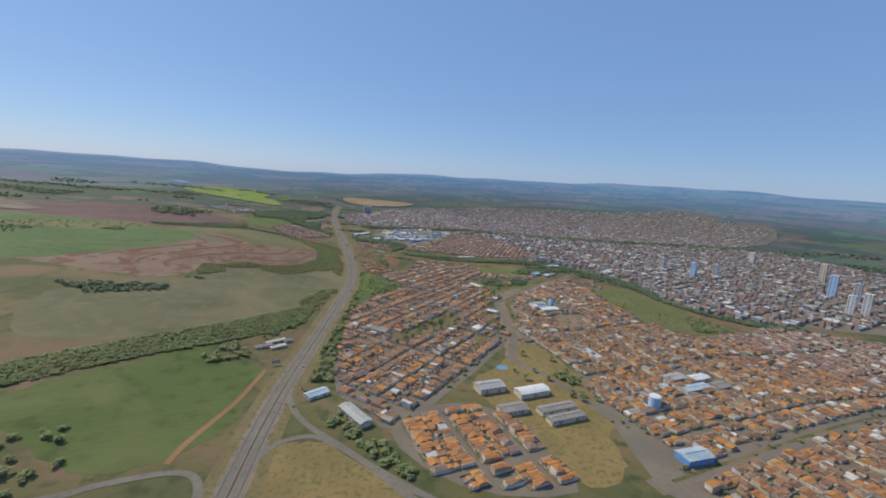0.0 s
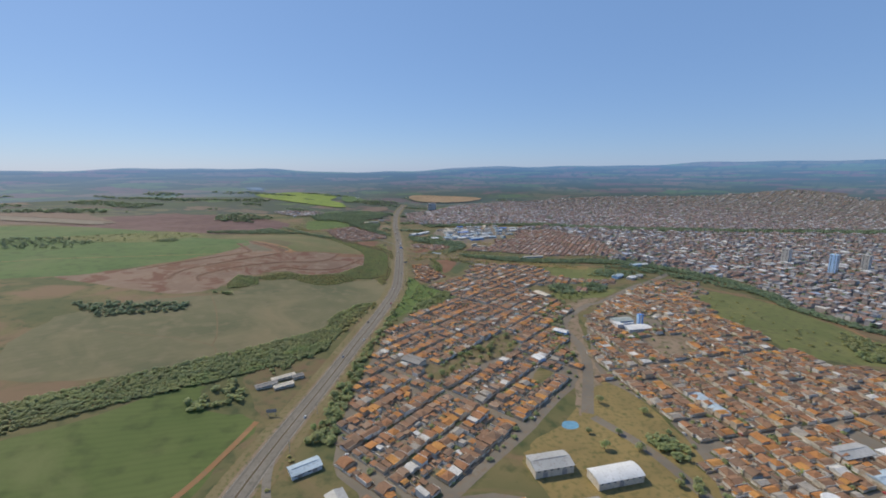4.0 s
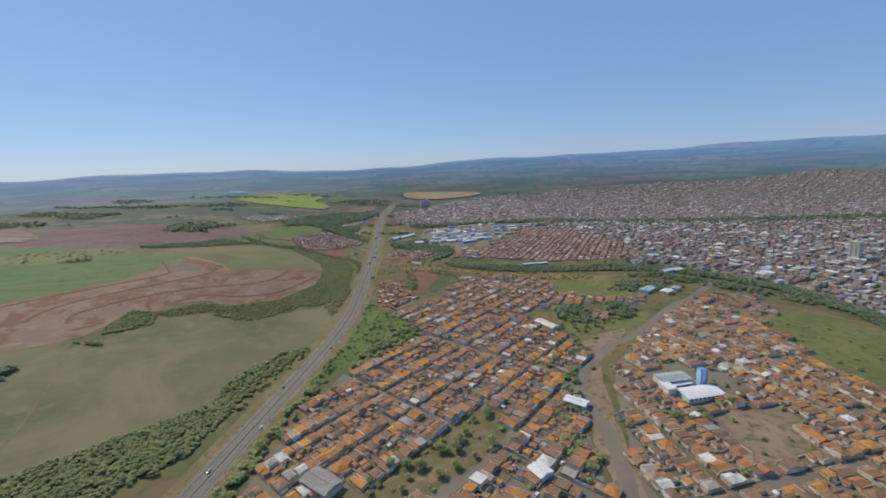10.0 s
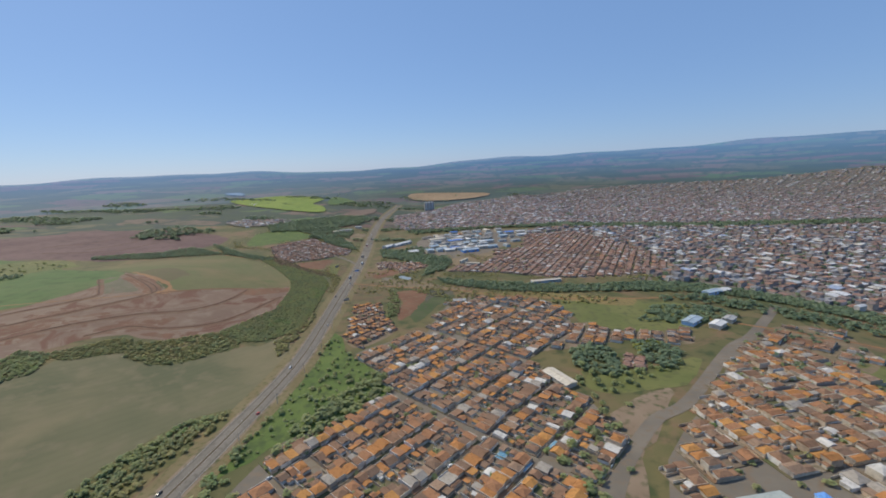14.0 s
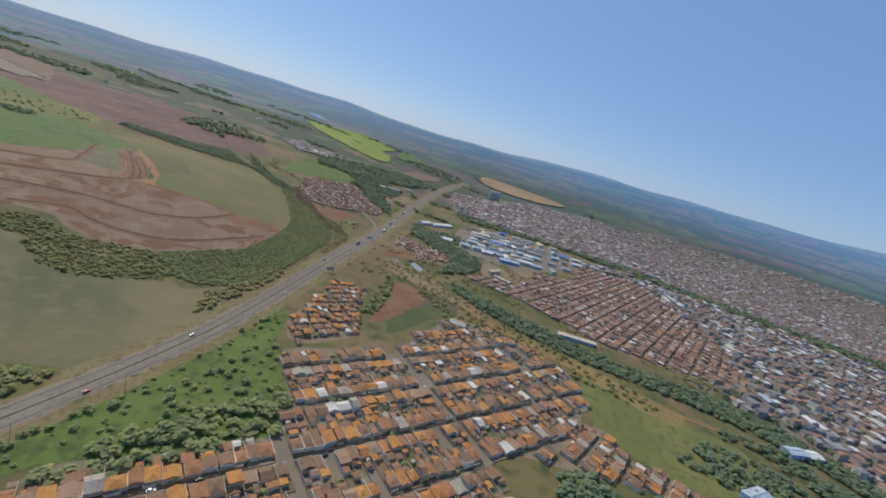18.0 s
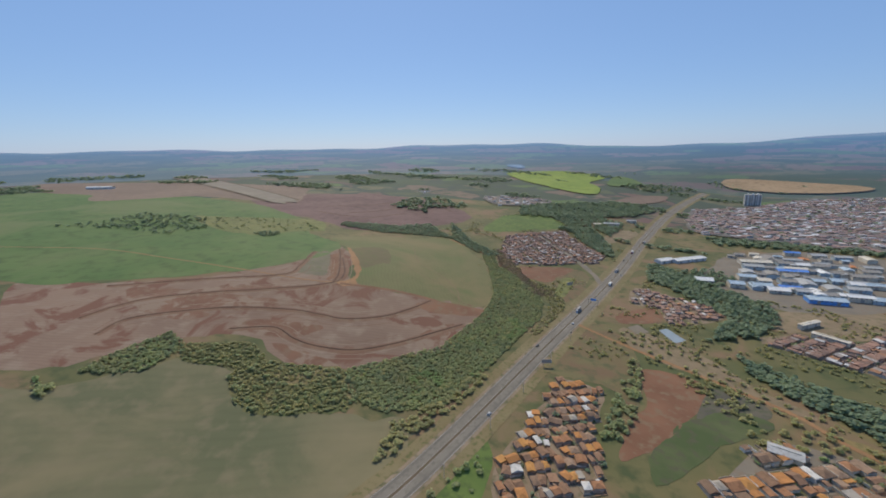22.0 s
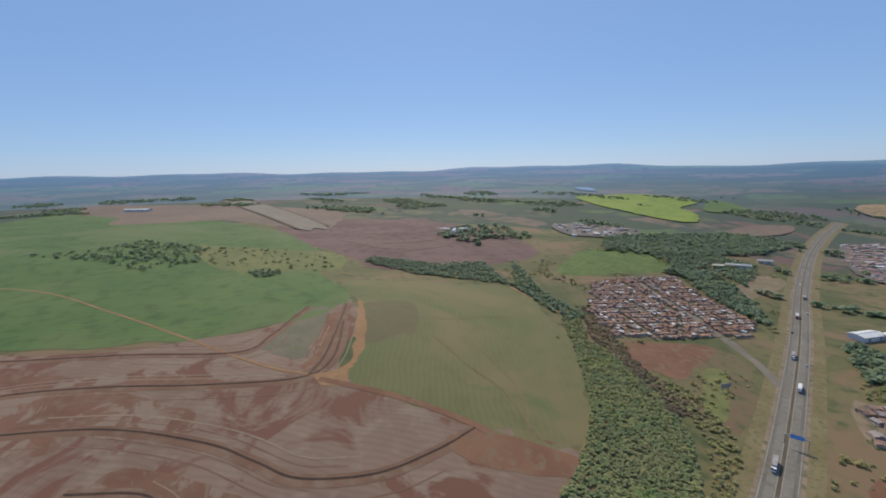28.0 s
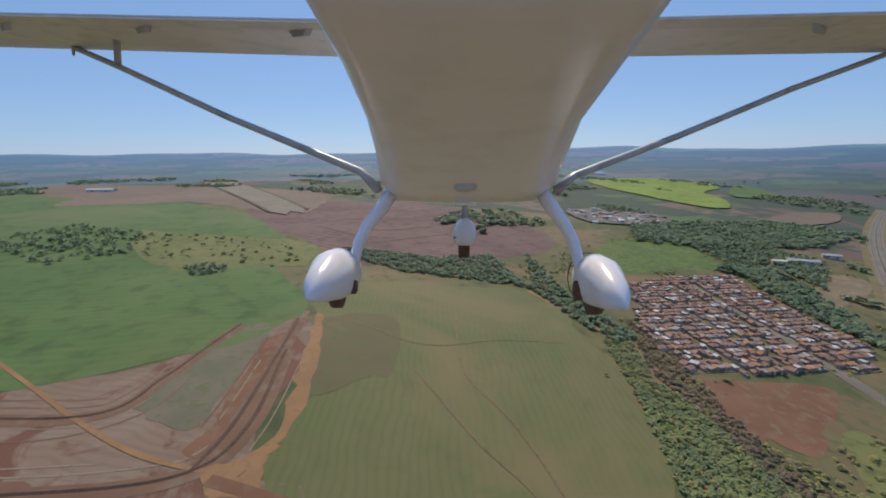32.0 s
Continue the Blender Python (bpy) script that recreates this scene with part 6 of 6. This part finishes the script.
# pools and ponds
field("dry_basin", [(-70, 1043), (-63, 1058), (-48, 1045), (-55, 1030)], M_GRASSTRIP, 0.95, "empty pale basin beside the pond", "basin", n=1, rag=0)
for pts_, lb in (([(88, 276), (92, 284), (102, 283), (102, 275), (94, 272)], "round blue swimming pool on dry grass"), ([(-42, 1057), (-36, 1068), (-13, 1048), (-20, 1034)], "flat pale blue rectangular pond on bare earth")):
    field("pond", pts_, M_POOL if "round" in lb else M_PONDWATER, 0.95, lb, "pool", n=3 if "round" in lb else 1, rag=0)
for x_, y_, t_ in ((100, 560, 50), (113, 548, 50), (137, 566, 50)):
    pool = standing("swimming_pool", x_, y_, t_, 0.9)
    from_part("rim", box_part(-5.4, -3.4, 5.4, 3.4, -0.6, 0.25), M_STONE, pool)
    from_part("water", box_part(-5, -3, 5, 3, 0, 0.3), M_POOL, pool, "bright blue water")
    tagged(pool, "bright blue rectangular backyard swimming pool", "pool")

# airstrip on the ridge, lanes through the fields
for pts_ in ([(-2201, 1279), (-1600, 1208), (-1006, 1136)], [(-2283, 1400), (-1650, 1312), (-1009, 1211)]):
    ribbon("airstrip_edge", pts_, 8, 1.9, M_MEDIAN, "dark earth edge of the grass airstrip", "airstrip")

# ---- vehicles ----
M_TYRE = material("tyre_rubber", (0.03, 0.03, 0.03), (0.04, 0.04, 0.04))
PAINTS = [material(n_, c_, tuple(min(1, k * 1.1) for k in c_), rough=0.35, spec=0.5) for n_, c_ in
          (("white_car_paint", (0.75, 0.75, 0.75)), ("silver_car_paint", (0.45, 0.46, 0.47)), ("black_car_paint", (0.03, 0.03, 0.035)), ("red_car_paint", (0.45, 0.05, 0.04)))]


def wheel(parent, x, y, r=0.33, w=0.22):
    bm = bmesh.new()
    bmesh.ops.create_cone(bm, cap_ends=True, segments=14, radius1=r, radius2=r, depth=w, matrix=pose(x, y, r, 0, 90, 0))
    return piece("wheel", bm, M_TYRE, parent)


def car(paint, label):
    ob = new("car")
    bm = bmesh.new()
    rows = [(-2.1, 0.45, 0.75), (-2.0, 0.35, 0.95), (-0.9, 0.3, 1.0), (1.0, 0.3, 0.98), (1.9, 0.35, 0.85), (2.1, 0.45, 0.7)]
    rings = [[bm.verts.new((sx * 0.85, y, z)) for sx, z in ((-1, lo), (1, lo), (1, hi), (-1, hi))] for y, lo, hi in rows]
    for a, b in zip(rings, rings[1:]):
        for k in range(4):
            bm.faces.new((a[k], a[(k + 1) % 4], b[(k + 1) % 4], b[k]))
    bm.faces.new(rings[0][::-1])
    bm.faces.new(rings[-1])
    piece("body", bm, paint, ob)
    bm = bmesh.new()
    v = [bm.verts.new(q) for q in ((-0.75, -1.8, 0.95), (0.75, -1.8, 0.95), (0.75, 0.9, 0.98), (-0.75, 0.9, 0.98), (-0.6, -1.2, 1.45), (0.6, -1.2, 1.45), (0.6, 0.2, 1.45), (-0.6, 0.2, 1.45))]
    for q in ((0, 1, 5, 4), (1, 2, 6, 5), (2, 3, 7, 6), (3, 0, 4, 7)):
        bm.faces.new([v[k] for k in q])
    piece("cabin_glass", bm, M_GLASS, ob)
    bm = bmesh.new()
    bmesh.ops.create_cube(bm, size=1, matrix=Matrix.Translation((0, -0.5, 1.47)) @ Matrix.Diagonal((1.24, 1.45, 0.06, 1)))
    piece("roof", bm, paint, ob)
    for x in (-0.8, 0.8):
        for y in (-1.3, 1.3):
            wheel(ob, x, y)
    return tagged(ob, label, "car", "vehicles on the highway")


def truck(paint, load, label):
    ob = new("truck")
    from_part("cab", box_part(-1.2, 5.2, 1.2, 7.2, 0.6, 3.0), paint, ob)
    from_part("windscreen", box_part(-1.1, 7.2, 1.1, 7.26, 1.8, 2.7), M_GLASS, ob)
    from_part("trailer", box_part(-1.25, -7, 1.25, 4.8, 1.1, 3.9), load, ob)
    from_part("chassis", box_part(-0.5, -7, 0.5, 6.5, 0.6, 1.1), M_TYRE, ob)
    for x in (-1.05, 1.05):
        for y in (-6, -4.9, -3.8, 3.6, 6.1):
            wheel(ob, x, y, 0.5, 0.35)
    return tagged(ob, label, "truck", "vehicles on the highway")


CARS = [car(p, l) for p, l in zip(PAINTS, ("white car on the highway", "silver car on the highway", "black car on the highway", "red car on the highway"))]
TRUCKS = [truck(PAINTS[0], M_DARKWALL, "dark box truck on the highway"), truck(PAINTS[3], M_WHITE, "white box truck on the highway")]
line_ = smoothed(HIGHWAY, 40)
along = np.r_[0, np.cumsum(np.linalg.norm(np.diff(line_, axis=0), axis=1))]


def on_highway(y, lane):
    k = int(np.argmin(np.abs(line_[:, 1] - y)))
    d = line_[k + 1] - line_[k]
    d = d / np.linalg.norm(d)
    x_, y_ = line_[k][0] + d[1] * lane, line_[k][1] - d[0] * lane
    head = math.degrees(math.atan2(d[1], d[0])) - 90 + (180 if lane < 0 else 0)
    return pose(x_, y_, float(terrain(x_, y_)) + 0.29, 0, 0, head)


PLACED = [(0, 300, 6.6), (1, 420, -3.4), (0, 470, 6.6), (2, 530, -6.7), (4, 1052, -3.6), (3, 620, 6.6), (0, 700, -3.4), (1, 812, 6.6), (5, 1180, 3.4), (0, 1242, 6.6), (4, 1255, -3.6), (2, 1330, -6.7), (5, 1400, -3.4), (1, 1420, 6.6), (0, 1010, 3.4), (2, 935, -6.7), (4, 1500, 3.4), (0, 1580, -3.6)]
used = set()
for which, y_, lane in PLACED:
    src = (CARS + TRUCKS)[which]
    if which in used:
        copy_thing(src, on_highway(y_, lane))
    else:
        src.matrix_world = on_highway(y_, lane)
        used.add(which)
# parked cars along the streets
for k in range(70):
    poly_, a_, o_ = ((WEST, 49, (8.5, 490)), (EAST, 102, (218, 513)))[k % 2]
    ca_, sa_ = math.cos(radians(a_)), math.sin(radians(a_))
    for _ in range(30):
        u_, j_ = RND.uniform(-350, 450), RND.randint(-8, 8)
        v__ = j_ * (42.8 - k % 2) - RND.choice((1.6, 4.9))
        px_, py_ = o_[0] + u_ * ca_ - v__ * sa_, o_[1] + u_ * sa_ + v__ * ca_
        if inside(px_, py_, np.array(poly_, float)) and off_roads(px_, py_, 5) and not any(inside(px_, py_, np.array(h_, float)) for h_ in (PARK, CHURCH, SHEDS, LOT_YELLOW, SCHOOL, HALL, LOT_DRY)):
            c_ = copy_thing(CARS[k % 4], pose(px_, py_, float(terrain(px_, py_)) + 0.11, 0, 0, a_ - 90))
            tagged(c_, "parked " + ("white", "silver", "black", "red")[k % 4] + " car at a street kerb", "car", "parked cars")
            break


# ---- roadside signs ----
gantry = new("road_sign_gantry")
gantry.matrix_world = on_highway(1085, 4.9) @ pose(0, 0, 0)
for x_ in (-6, 6):
    from_part("post", box_part(x_ - 0.2, -0.2, x_ + 0.2, 0.2, 0, 7), M_GREYROOF, gantry)
from_part("beam", box_part(-6.2, -0.25, 6.2, 0.25, 6.6, 7.2), M_GREYROOF, gantry)
from_part("sign_panel", box_part(-3.5, -0.35, 3.5, -0.25, 5.6, 8.4), M_BLUE, gantry, "plain blue sign panel")
tagged(gantry, "steel sign gantry over one carriageway of the highway", "sign gantry")
for x_, y_, t_ in ((-176, 1130, 60), (-98, 905, 40), (-172, 300, 10)):
    board = standing("billboard", x_, y_, t_, 0.2)
    for px_ in (-3, 3):
        from_part("post", box_part(px_ - 0.15, -0.15, px_ + 0.15, 0.15, -0.5, 4), M_DARKWALL, board)
    from_part("panel", box_part(-4.5, -0.3, 4.5, -0.15, 3, 6.5), M_DARKWALL, board, "dark weathered panel back")
    tagged(board, "dark roadside billboard on two posts beside the highway", "billboard")
for k in range(14):
    pole = new("utility_pole")
    pole.matrix_world = on_highway(250 + 55 * k, 15.5)
    bm = bmesh.new()
    bmesh.ops.create_cone(bm, cap_ends=True, segments=8, radius1=0.18, radius2=0.11, depth=10, matrix=Matrix.Translation((0, 0, 4.6)))
    piece("pole", bm, M_STONE, pole)
    from_part("crossarm", box_part(-1.1, -0.08, 1.1, 0.08, 8.8, 9.0), M_DARKWALL, pole)
    tagged(pole, "concrete utility pole with a crossarm beside the highway", "utility pole", "utility poles")

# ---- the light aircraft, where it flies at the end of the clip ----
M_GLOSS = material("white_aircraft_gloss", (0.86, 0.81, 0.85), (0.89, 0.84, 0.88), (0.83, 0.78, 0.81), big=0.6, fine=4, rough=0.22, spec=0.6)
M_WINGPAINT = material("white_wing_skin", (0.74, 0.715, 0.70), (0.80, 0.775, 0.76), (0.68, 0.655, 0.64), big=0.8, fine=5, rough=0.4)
M_STRUT = material("grey_strut", (0.42, 0.41, 0.40), (0.50, 0.48, 0.46), big=1, fine=6, rough=0.35)
M_SEAM = material("dark_seam", (0.05, 0.045, 0.04), (0.07, 0.06, 0.055))
M_TYRE_RED = material("dusty_brown_tyre", (0.15, 0.075, 0.05), (0.20, 0.105, 0.07), big=3, fine=20)
M_STRIPE = material("blue_stripe", (0.06, 0.10, 0.35), (0.08, 0.13, 0.4), rough=0.3)
plane = new("light_aircraft")
plane.matrix_world = pose(*ROWS[-1][1:4], 90 + ROWS[-1][5], ROWS[-1][6], ROWS[-1][4])
F_ = 784 / math.tan(radians(46.5))
UP = Vector((0, 0.98, 0.2))


def at(x, y, d):
    """A place d metres ahead of the tail, across and up by the wide lens's scale."""
    return Vector(((x - 784) / F_ * d, (441 - y) / F_ * d, -d))


def loft(name, rings, mat, parent, label="", caps=True, smooth=True):
    bm = bmesh.new()
    vs = [[bm.verts.new(q) for q in r] for r in rings]
    n = len(rings[0])
    for a, b in zip(vs, vs[1:]):
        for k in range(n):
            bm.faces.new((a[k], a[(k + 1) % n], b[(k + 1) % n], b[k]))
    if caps:
        bm.faces.new(vs[0][::-1])
        bm.faces.new(vs[-1])
    bmesh.ops.recalc_face_normals(bm, faces=bm.faces[:])
    return piece(name, bm, mat, parent, label, smooth)


# fuselage: depth, belly y, ridge x left and right, flank x and y left and right
BELLY = [(0.90, -75, 575, 1150, 500, -70, 1240, -75), (1.10, 35, 612, 1090, 552, 20, 1178, 15), (1.40, 135, 641, 1036, 606, 112, 1106, 108), (2.0, 243, 675, 988, 650, 212, 1029, 212),
         (2.6, 305, 690, 965, 666, 272, 1004, 272), (3.1, 340, 694, 960, 670, 306, 991, 306), (3.45, 356, 696, 958, 674, 318, 986, 318), (3.55, 352, 700, 952, 680, 312, 978, 312)]
rings = []
for d, by, rl, rr, fl, fy, fr, fy2 in BELLY:
    mid = (rl + rr) / 2
    L, R, FL, FR = at(rl, by, d), at(rr, by, d), at(fl, fy, d), at(fr, fy2, d)
    sag = UP * -0.012
    ring = [at(rl + (rr - rl) * k / 6, by, d) + sag * (1 - abs(k / 3 - 1) ** 2) for k in range(1, 6)]
    ring += [R + UP * 0.008, R.lerp(FR, 0.3) - UP * 0.006, R.lerp(FR, 0.7) - UP * 0.004, FR]
    top = 0.35 + 0.28 * d
    ring += [FR.lerp(FL, 0.04) + UP * top * 0.5, FR.lerp(FL, 0.14) + UP * top, FR.lerp(FL, 0.86) + UP * top, FR.lerp(FL, 0.96) + UP * top * 0.5]
    ring += [FL, L.lerp(FL, 0.7) - UP * 0.004, L.lerp(FL, 0.3) - UP * 0.006, L + UP * 0.008]
    rings.append(ring)
loft("fuselage", rings, M_GLOSS, plane, "glossy white belly that narrows towards the tail")
# engine cowling ahead of the cabin
cowl = []
for d, s_, up_ in ((3.55, 1.0, 0.02), (4.4, 0.92, 0.0), (5.2, 0.8, 0.03), (5.9, 0.55, 0.1)):
    c_ = at(826, 350, 3.55) + Vector((0, 0, -(d - 3.55)))
    c_ = c_ + Vector((0, 0.2 * (d - 3.55), 0)) + UP * (0.42 + up_)
    cowl.append([c_ + Vector((math.cos(k * math.tau / 16) * 0.58 * s_, 0, 0)) + UP * math.sin(k * math.tau / 16) * 0.42 * s_ for k in range(16)])
loft("cowling", cowl, M_GLOSS, plane)
# wings
for side, pts in (("left", ((-140, 22, 3.4), (560, 36, 3.4), (-140, 82, 4.67), (600, 103, 4.67))), ("right", ((1760, 18, 3.4), (1120, 34, 3.4), (1760, 93, 4.67), (1100, 103, 4.67)))):
    o_te, i_te, o_le, i_le = (at(*p) for p in pts)
    sections = []
    for a, b in ((o_te, o_le), (o_te.lerp(i_te, 0.5), o_le.lerp(i_le, 0.5)), (i_te, i_le)):
        sections.append([a, a.lerp(b, 0.3) - UP * 0.004, a.lerp(b, 0.7) - UP * 0.01, a.lerp(b, 0.95), b + UP * 0.03, b.lerp(a, 0.04) + UP * 0.10, b.lerp(a, 0.3) + UP * 0.17, b.lerp(a, 0.6) + UP * 0.12, a + UP * 0.012])
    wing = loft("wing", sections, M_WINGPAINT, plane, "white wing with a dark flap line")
    # flap and its gap
    a0, a1 = o_te.lerp(o_le, 0.17), i_te.lerp(i_le, 0.17)
    back = (o_te - o_le).normalized()
    loft("flap_gap", [[q - UP * 0.013, q - UP * 0.013 + back * 0.035, q + UP * 0.004 + back * 0.035, q + UP * 0.004] for q in (a0, a1)], M_SEAM, wing, "dark hinge gap", smooth=False)
    loft("flap", [[q - UP * 0.02, q + back * 0.30 - UP * 0.012, q + back * 0.30 + UP * 0.0, q + UP * 0.002] for q in (o_te.lerp(o_le, 0.15), i_te.lerp(i_le, 0.15))], M_WINGPAINT, wing, smooth=False)
    for hx, hy in ((10, 40), (255, 44), (535, 50)) if side == "left" else ((1450, 44),):
        h_ = at(hx, hy, 3.62)
        loft("hinge_bracket", [[h_ + Vector((sx * 0.03, 0, 0)) + back * bk - UP * dn for bk, dn in ((0.12, 0.0), (0.06, 0.07), (-0.1, 0.06), (-0.16, 0.0))] for sx in (-1, 1)], M_STRUT, wing, smooth=False)


def tube(name, pts, rad, mat, parent, label="", flat=1.0, n=12):
    """A round or flattened tube through pts; rad: its radius at each point."""
    rings_ = []
    for k, p in enumerate(pts):
        d = (pts[min(k + 1, len(pts) - 1)] - pts[max(k - 1, 0)]).normalized()
        a = d.cross(Vector((0, 0, 1))).normalized()
        b = d.cross(a).normalized()
        rings_.append([p + a * math.cos(i * math.tau / n) * rad[k] + b * math.sin(i * math.tau / n) * rad[k] * flat for i in range(n)])
    return loft(name, rings_, mat, parent, label)


tube("wing_strut", [at(668, 335, 3.35), at(640, 305, 3.4), at(400, 206, 3.9), at(210, 118, 4.3), at(135, 86, 4.5)], [0.04, 0.032, 0.03, 0.03, 0.029], M_STRUT, plane, "long grey wing strut", flat=1.8)
tube("wing_strut", [at(988, 335, 3.35), at(1015, 312, 3.4), at(1200, 241, 3.8), at(1400, 158, 4.2), at(1580, 92, 4.5)], [0.04, 0.032, 0.03, 0.03, 0.029], M_STRUT, plane, "long grey wing strut", flat=1.8)
tube("jury_strut", [at(209, 116, 4.28), at(206, 60, 4.1)], [0.024, 0.024], M_STRUT, plane, flat=1.5)
tube("tie_down_ring", [at(130, 84, 4.5), at(130, 98, 4.5)], [0.02, 0.012], M_STRUT, plane)
for side, leg, pant, mid_ in (("left", [(690, 345, 3.3), (672, 373, 3.25), (650, 400, 3.2), (634, 432, 3.15), (627, 470, 3.12), (626, 495, 3.1)], [(622, 480, 3.4), (613, 482, 3.25), (599, 487, 3.0), (583, 494, 2.75), (563, 510, 2.5), (545, 528, 2.3)], (598, 522, 2.9)),
                              ("right", [(962, 345, 3.3), (980, 373, 3.25), (1000, 400, 3.2), (1016, 432, 3.15), (1025, 470, 3.12), (1026, 500, 3.1)], [(1030, 490, 3.4), (1039, 492, 3.25), (1053, 497, 3.0), (1069, 506, 2.75), (1090, 524, 2.5), (1109, 544, 2.3)], (1050, 534, 2.9))):
    tube("gear_leg", [at(*p) for p in leg], [0.058, 0.054, 0.048, 0.042, 0.038, 0.036], M_GLOSS, plane, "curved white landing gear leg", flat=1.3)
    rr_ = (0.07, 0.15, 0.185, 0.175, 0.11, 0.015)
    rings_ = []
    for (px, py, d), r_ in zip(pant, rr_):
        c_ = at(px, py, d)
        rings_.append([c_ + Vector((math.cos(k * math.tau / 18) * r_ * 0.82, max(math.sin(k * math.tau / 18), -0.72) * r_ * 1.05, 0)) for k in range(18)])
    fairing = loft("wheel_fairing", rings_, M_GLOSS, plane, "glossy white teardrop wheel fairing")
    sx = -1 if side == "left" else 1
    seam = at(pant[1][0], pant[1][1], 3.18)
    tube("seam", [seam + Vector((math.cos(a) * 0.148, max(math.sin(a), -0.72) * 0.19, 0)) for a in np.linspace(0.6, 5.4, 14)], [0.004] * 14, M_SEAM, fairing, n=5)
    bm = bmesh.new()
    bmesh.ops.create_cone(bm, cap_ends=True, segments=26, radius1=0.165, radius2=0.165, depth=0.25, matrix=Matrix.Translation(at(*mid_) + Vector((0, 0.075, 0))) @ pose(0, 0, 0, 0, 90, 0))
    bmesh.ops.bevel(bm, geom=[e for e in bm.edges if e.is_boundary or e.calc_face_angle(0) > 1], offset=0.095, segments=4, affect="EDGES")
    piece("tyre", bm, M_TYRE_RED, plane, "reddish brown dusty tyre", smooth=True)
tube("nose_leg", [at(822, 358, 4.9), at(823, 396, 4.95)], [0.035, 0.035], M_STRUT, plane, "nose gear leg")
bm = bmesh.new()
bmesh.ops.create_cube(bm, size=1, matrix=Matrix.Translation(at(823, 363, 4.9)) @ Matrix.Diagonal((0.24, 0.03, 0.2, 1)))
piece("nose_leg_collar", bm, M_GLOSS, plane)
rings_ = []
for d, r_ in ((5.45, 0.03), (5.35, 0.1), (5.15, 0.135), (4.95, 0.135), (4.75, 0.12), (4.66, 0.08)):
    c_ = at(822, 414, 5.0) + Vector((0, 0, -(d - 5.0)))
    rings_.append([c_ + Vector((math.cos(k * math.tau / 16) * r_, max(math.sin(k * math.tau / 16), -0.8) * r_ * 1.4, 0)) for k in range(16)])
nose = loft("nose_wheel_fairing", rings_, M_GLOSS, plane, "small white nose wheel fairing with a blue stripe")
bm = bmesh.new()
bmesh.ops.create_cube(bm, size=1, matrix=Matrix.Translation(at(812, 421, 4.78)) @ Matrix.Diagonal((0.13, 0.018, 0.1, 1)))
piece("stripe", bm, M_STRIPE, nose)
bm = bmesh.new()
bmesh.ops.create_cone(bm, cap_ends=True, segments=22, radius1=0.15, radius2=0.15, depth=0.12, matrix=Matrix.Translation(at(821, 434, 5.0)) @ pose(0, 0, 0, 0, 90, 0))
piece("nose_tyre", bm, M_TYRE_RED, plane, "reddish brown nose tyre", smooth=True)
bm = bmesh.new()
bmesh.ops.create_cube(bm, size=1, matrix=Matrix.Translation(at(824, 327, 2.9) - UP * 0.015) @ Matrix.Diagonal((0.15, 0.05, 0.16, 1)))
bmesh.ops.bevel(bm, geom=bm.edges[:], offset=0.012, segments=2, affect="EDGES")
piece("belly_light", bm, M_WHITE, plane, "small white box under the belly")
tagged(plane, "white high-wing light aircraft in flight with strutted wings and faired wheels", "aircraft")

# ---- trees of their own ----


def tree(k, h, r):
    """A tree with a tapered trunk, limbs and a crown of leaf clumps."""
    rnd = random.Random(100 + k)
    ob = new("tree")
    bm = bmesh.new()
    bmesh.ops.create_cone(bm, cap_ends=False, segments=8, radius1=0.28, radius2=0.14, depth=h * 0.55, matrix=Matrix.Translation((0, 0, h * 0.275)))
    piece("trunk", bm, M_BARK, ob)
    for i in range(4):
        a = i * 1.57 + rnd.uniform(-0.4, 0.4)
        bm = bmesh.new()
        bmesh.ops.create_cone(bm, cap_ends=False, segments=6, radius1=0.12, radius2=0.04, depth=h * 0.4,
                              matrix=Matrix.Translation((math.cos(a) * h * 0.12, math.sin(a) * h * 0.12, h * 0.55)) @ pose(0, 0, 0, 0, 38, math.degrees(a)))
        piece("limb", bm, M_BARK, ob)
    v, f = crown_cards(rnd, r, h, 260, 0.55)
    crown = new("crown", quick_mesh("crown", v, f, M_LEAF))
    crown.parent = ob
    return tagged(ob, "leafy green tree with an uneven crown", "tree", "trees of the town")


STOCK = [tree(k, h_, r_) for k, (h_, r_) in enumerate(((8, 3.6), (6.5, 3.0), (9.5, 4.2), (5.5, 2.6)))]
spots_ = [p for p in scatter(PARK, 12, keep=0.6)]
spots_ += [(x_, y_) for x_, y_ in scatter([(110, 290), (142, 340), (165, 330), (180, 262), (146, 228), (95, 245)], 22, keep=0.5)]
spots_ += [p for p in scatter([(-128, 250), (-122, 350), (-112, 470), (-100, 470), (-104, 350), (-112, 250)], 10, keep=0.7)]
spots_ += [p for p in scatter([(140, 560), (175, 640), (190, 720), (215, 720), (200, 640), (165, 560)], 13, keep=0.6)]
spots_ += [(205, 455), (212, 450), (222, 448), (232, 455), (246, 458), (262, 462), (275, 470), (232, 446), (150, 205), (158, 196), (156, 212), (163, 205)]
for k, (x_, y_) in enumerate(spots_[:150]):
    m_ = pose(x_, y_, float(terrain(x_, y_)) + 0.1, 0, 0, 77 * k)
    if k < 4:
        STOCK[k].matrix_world = m_
    else:
        copy_thing(STOCK[k % 4], m_)
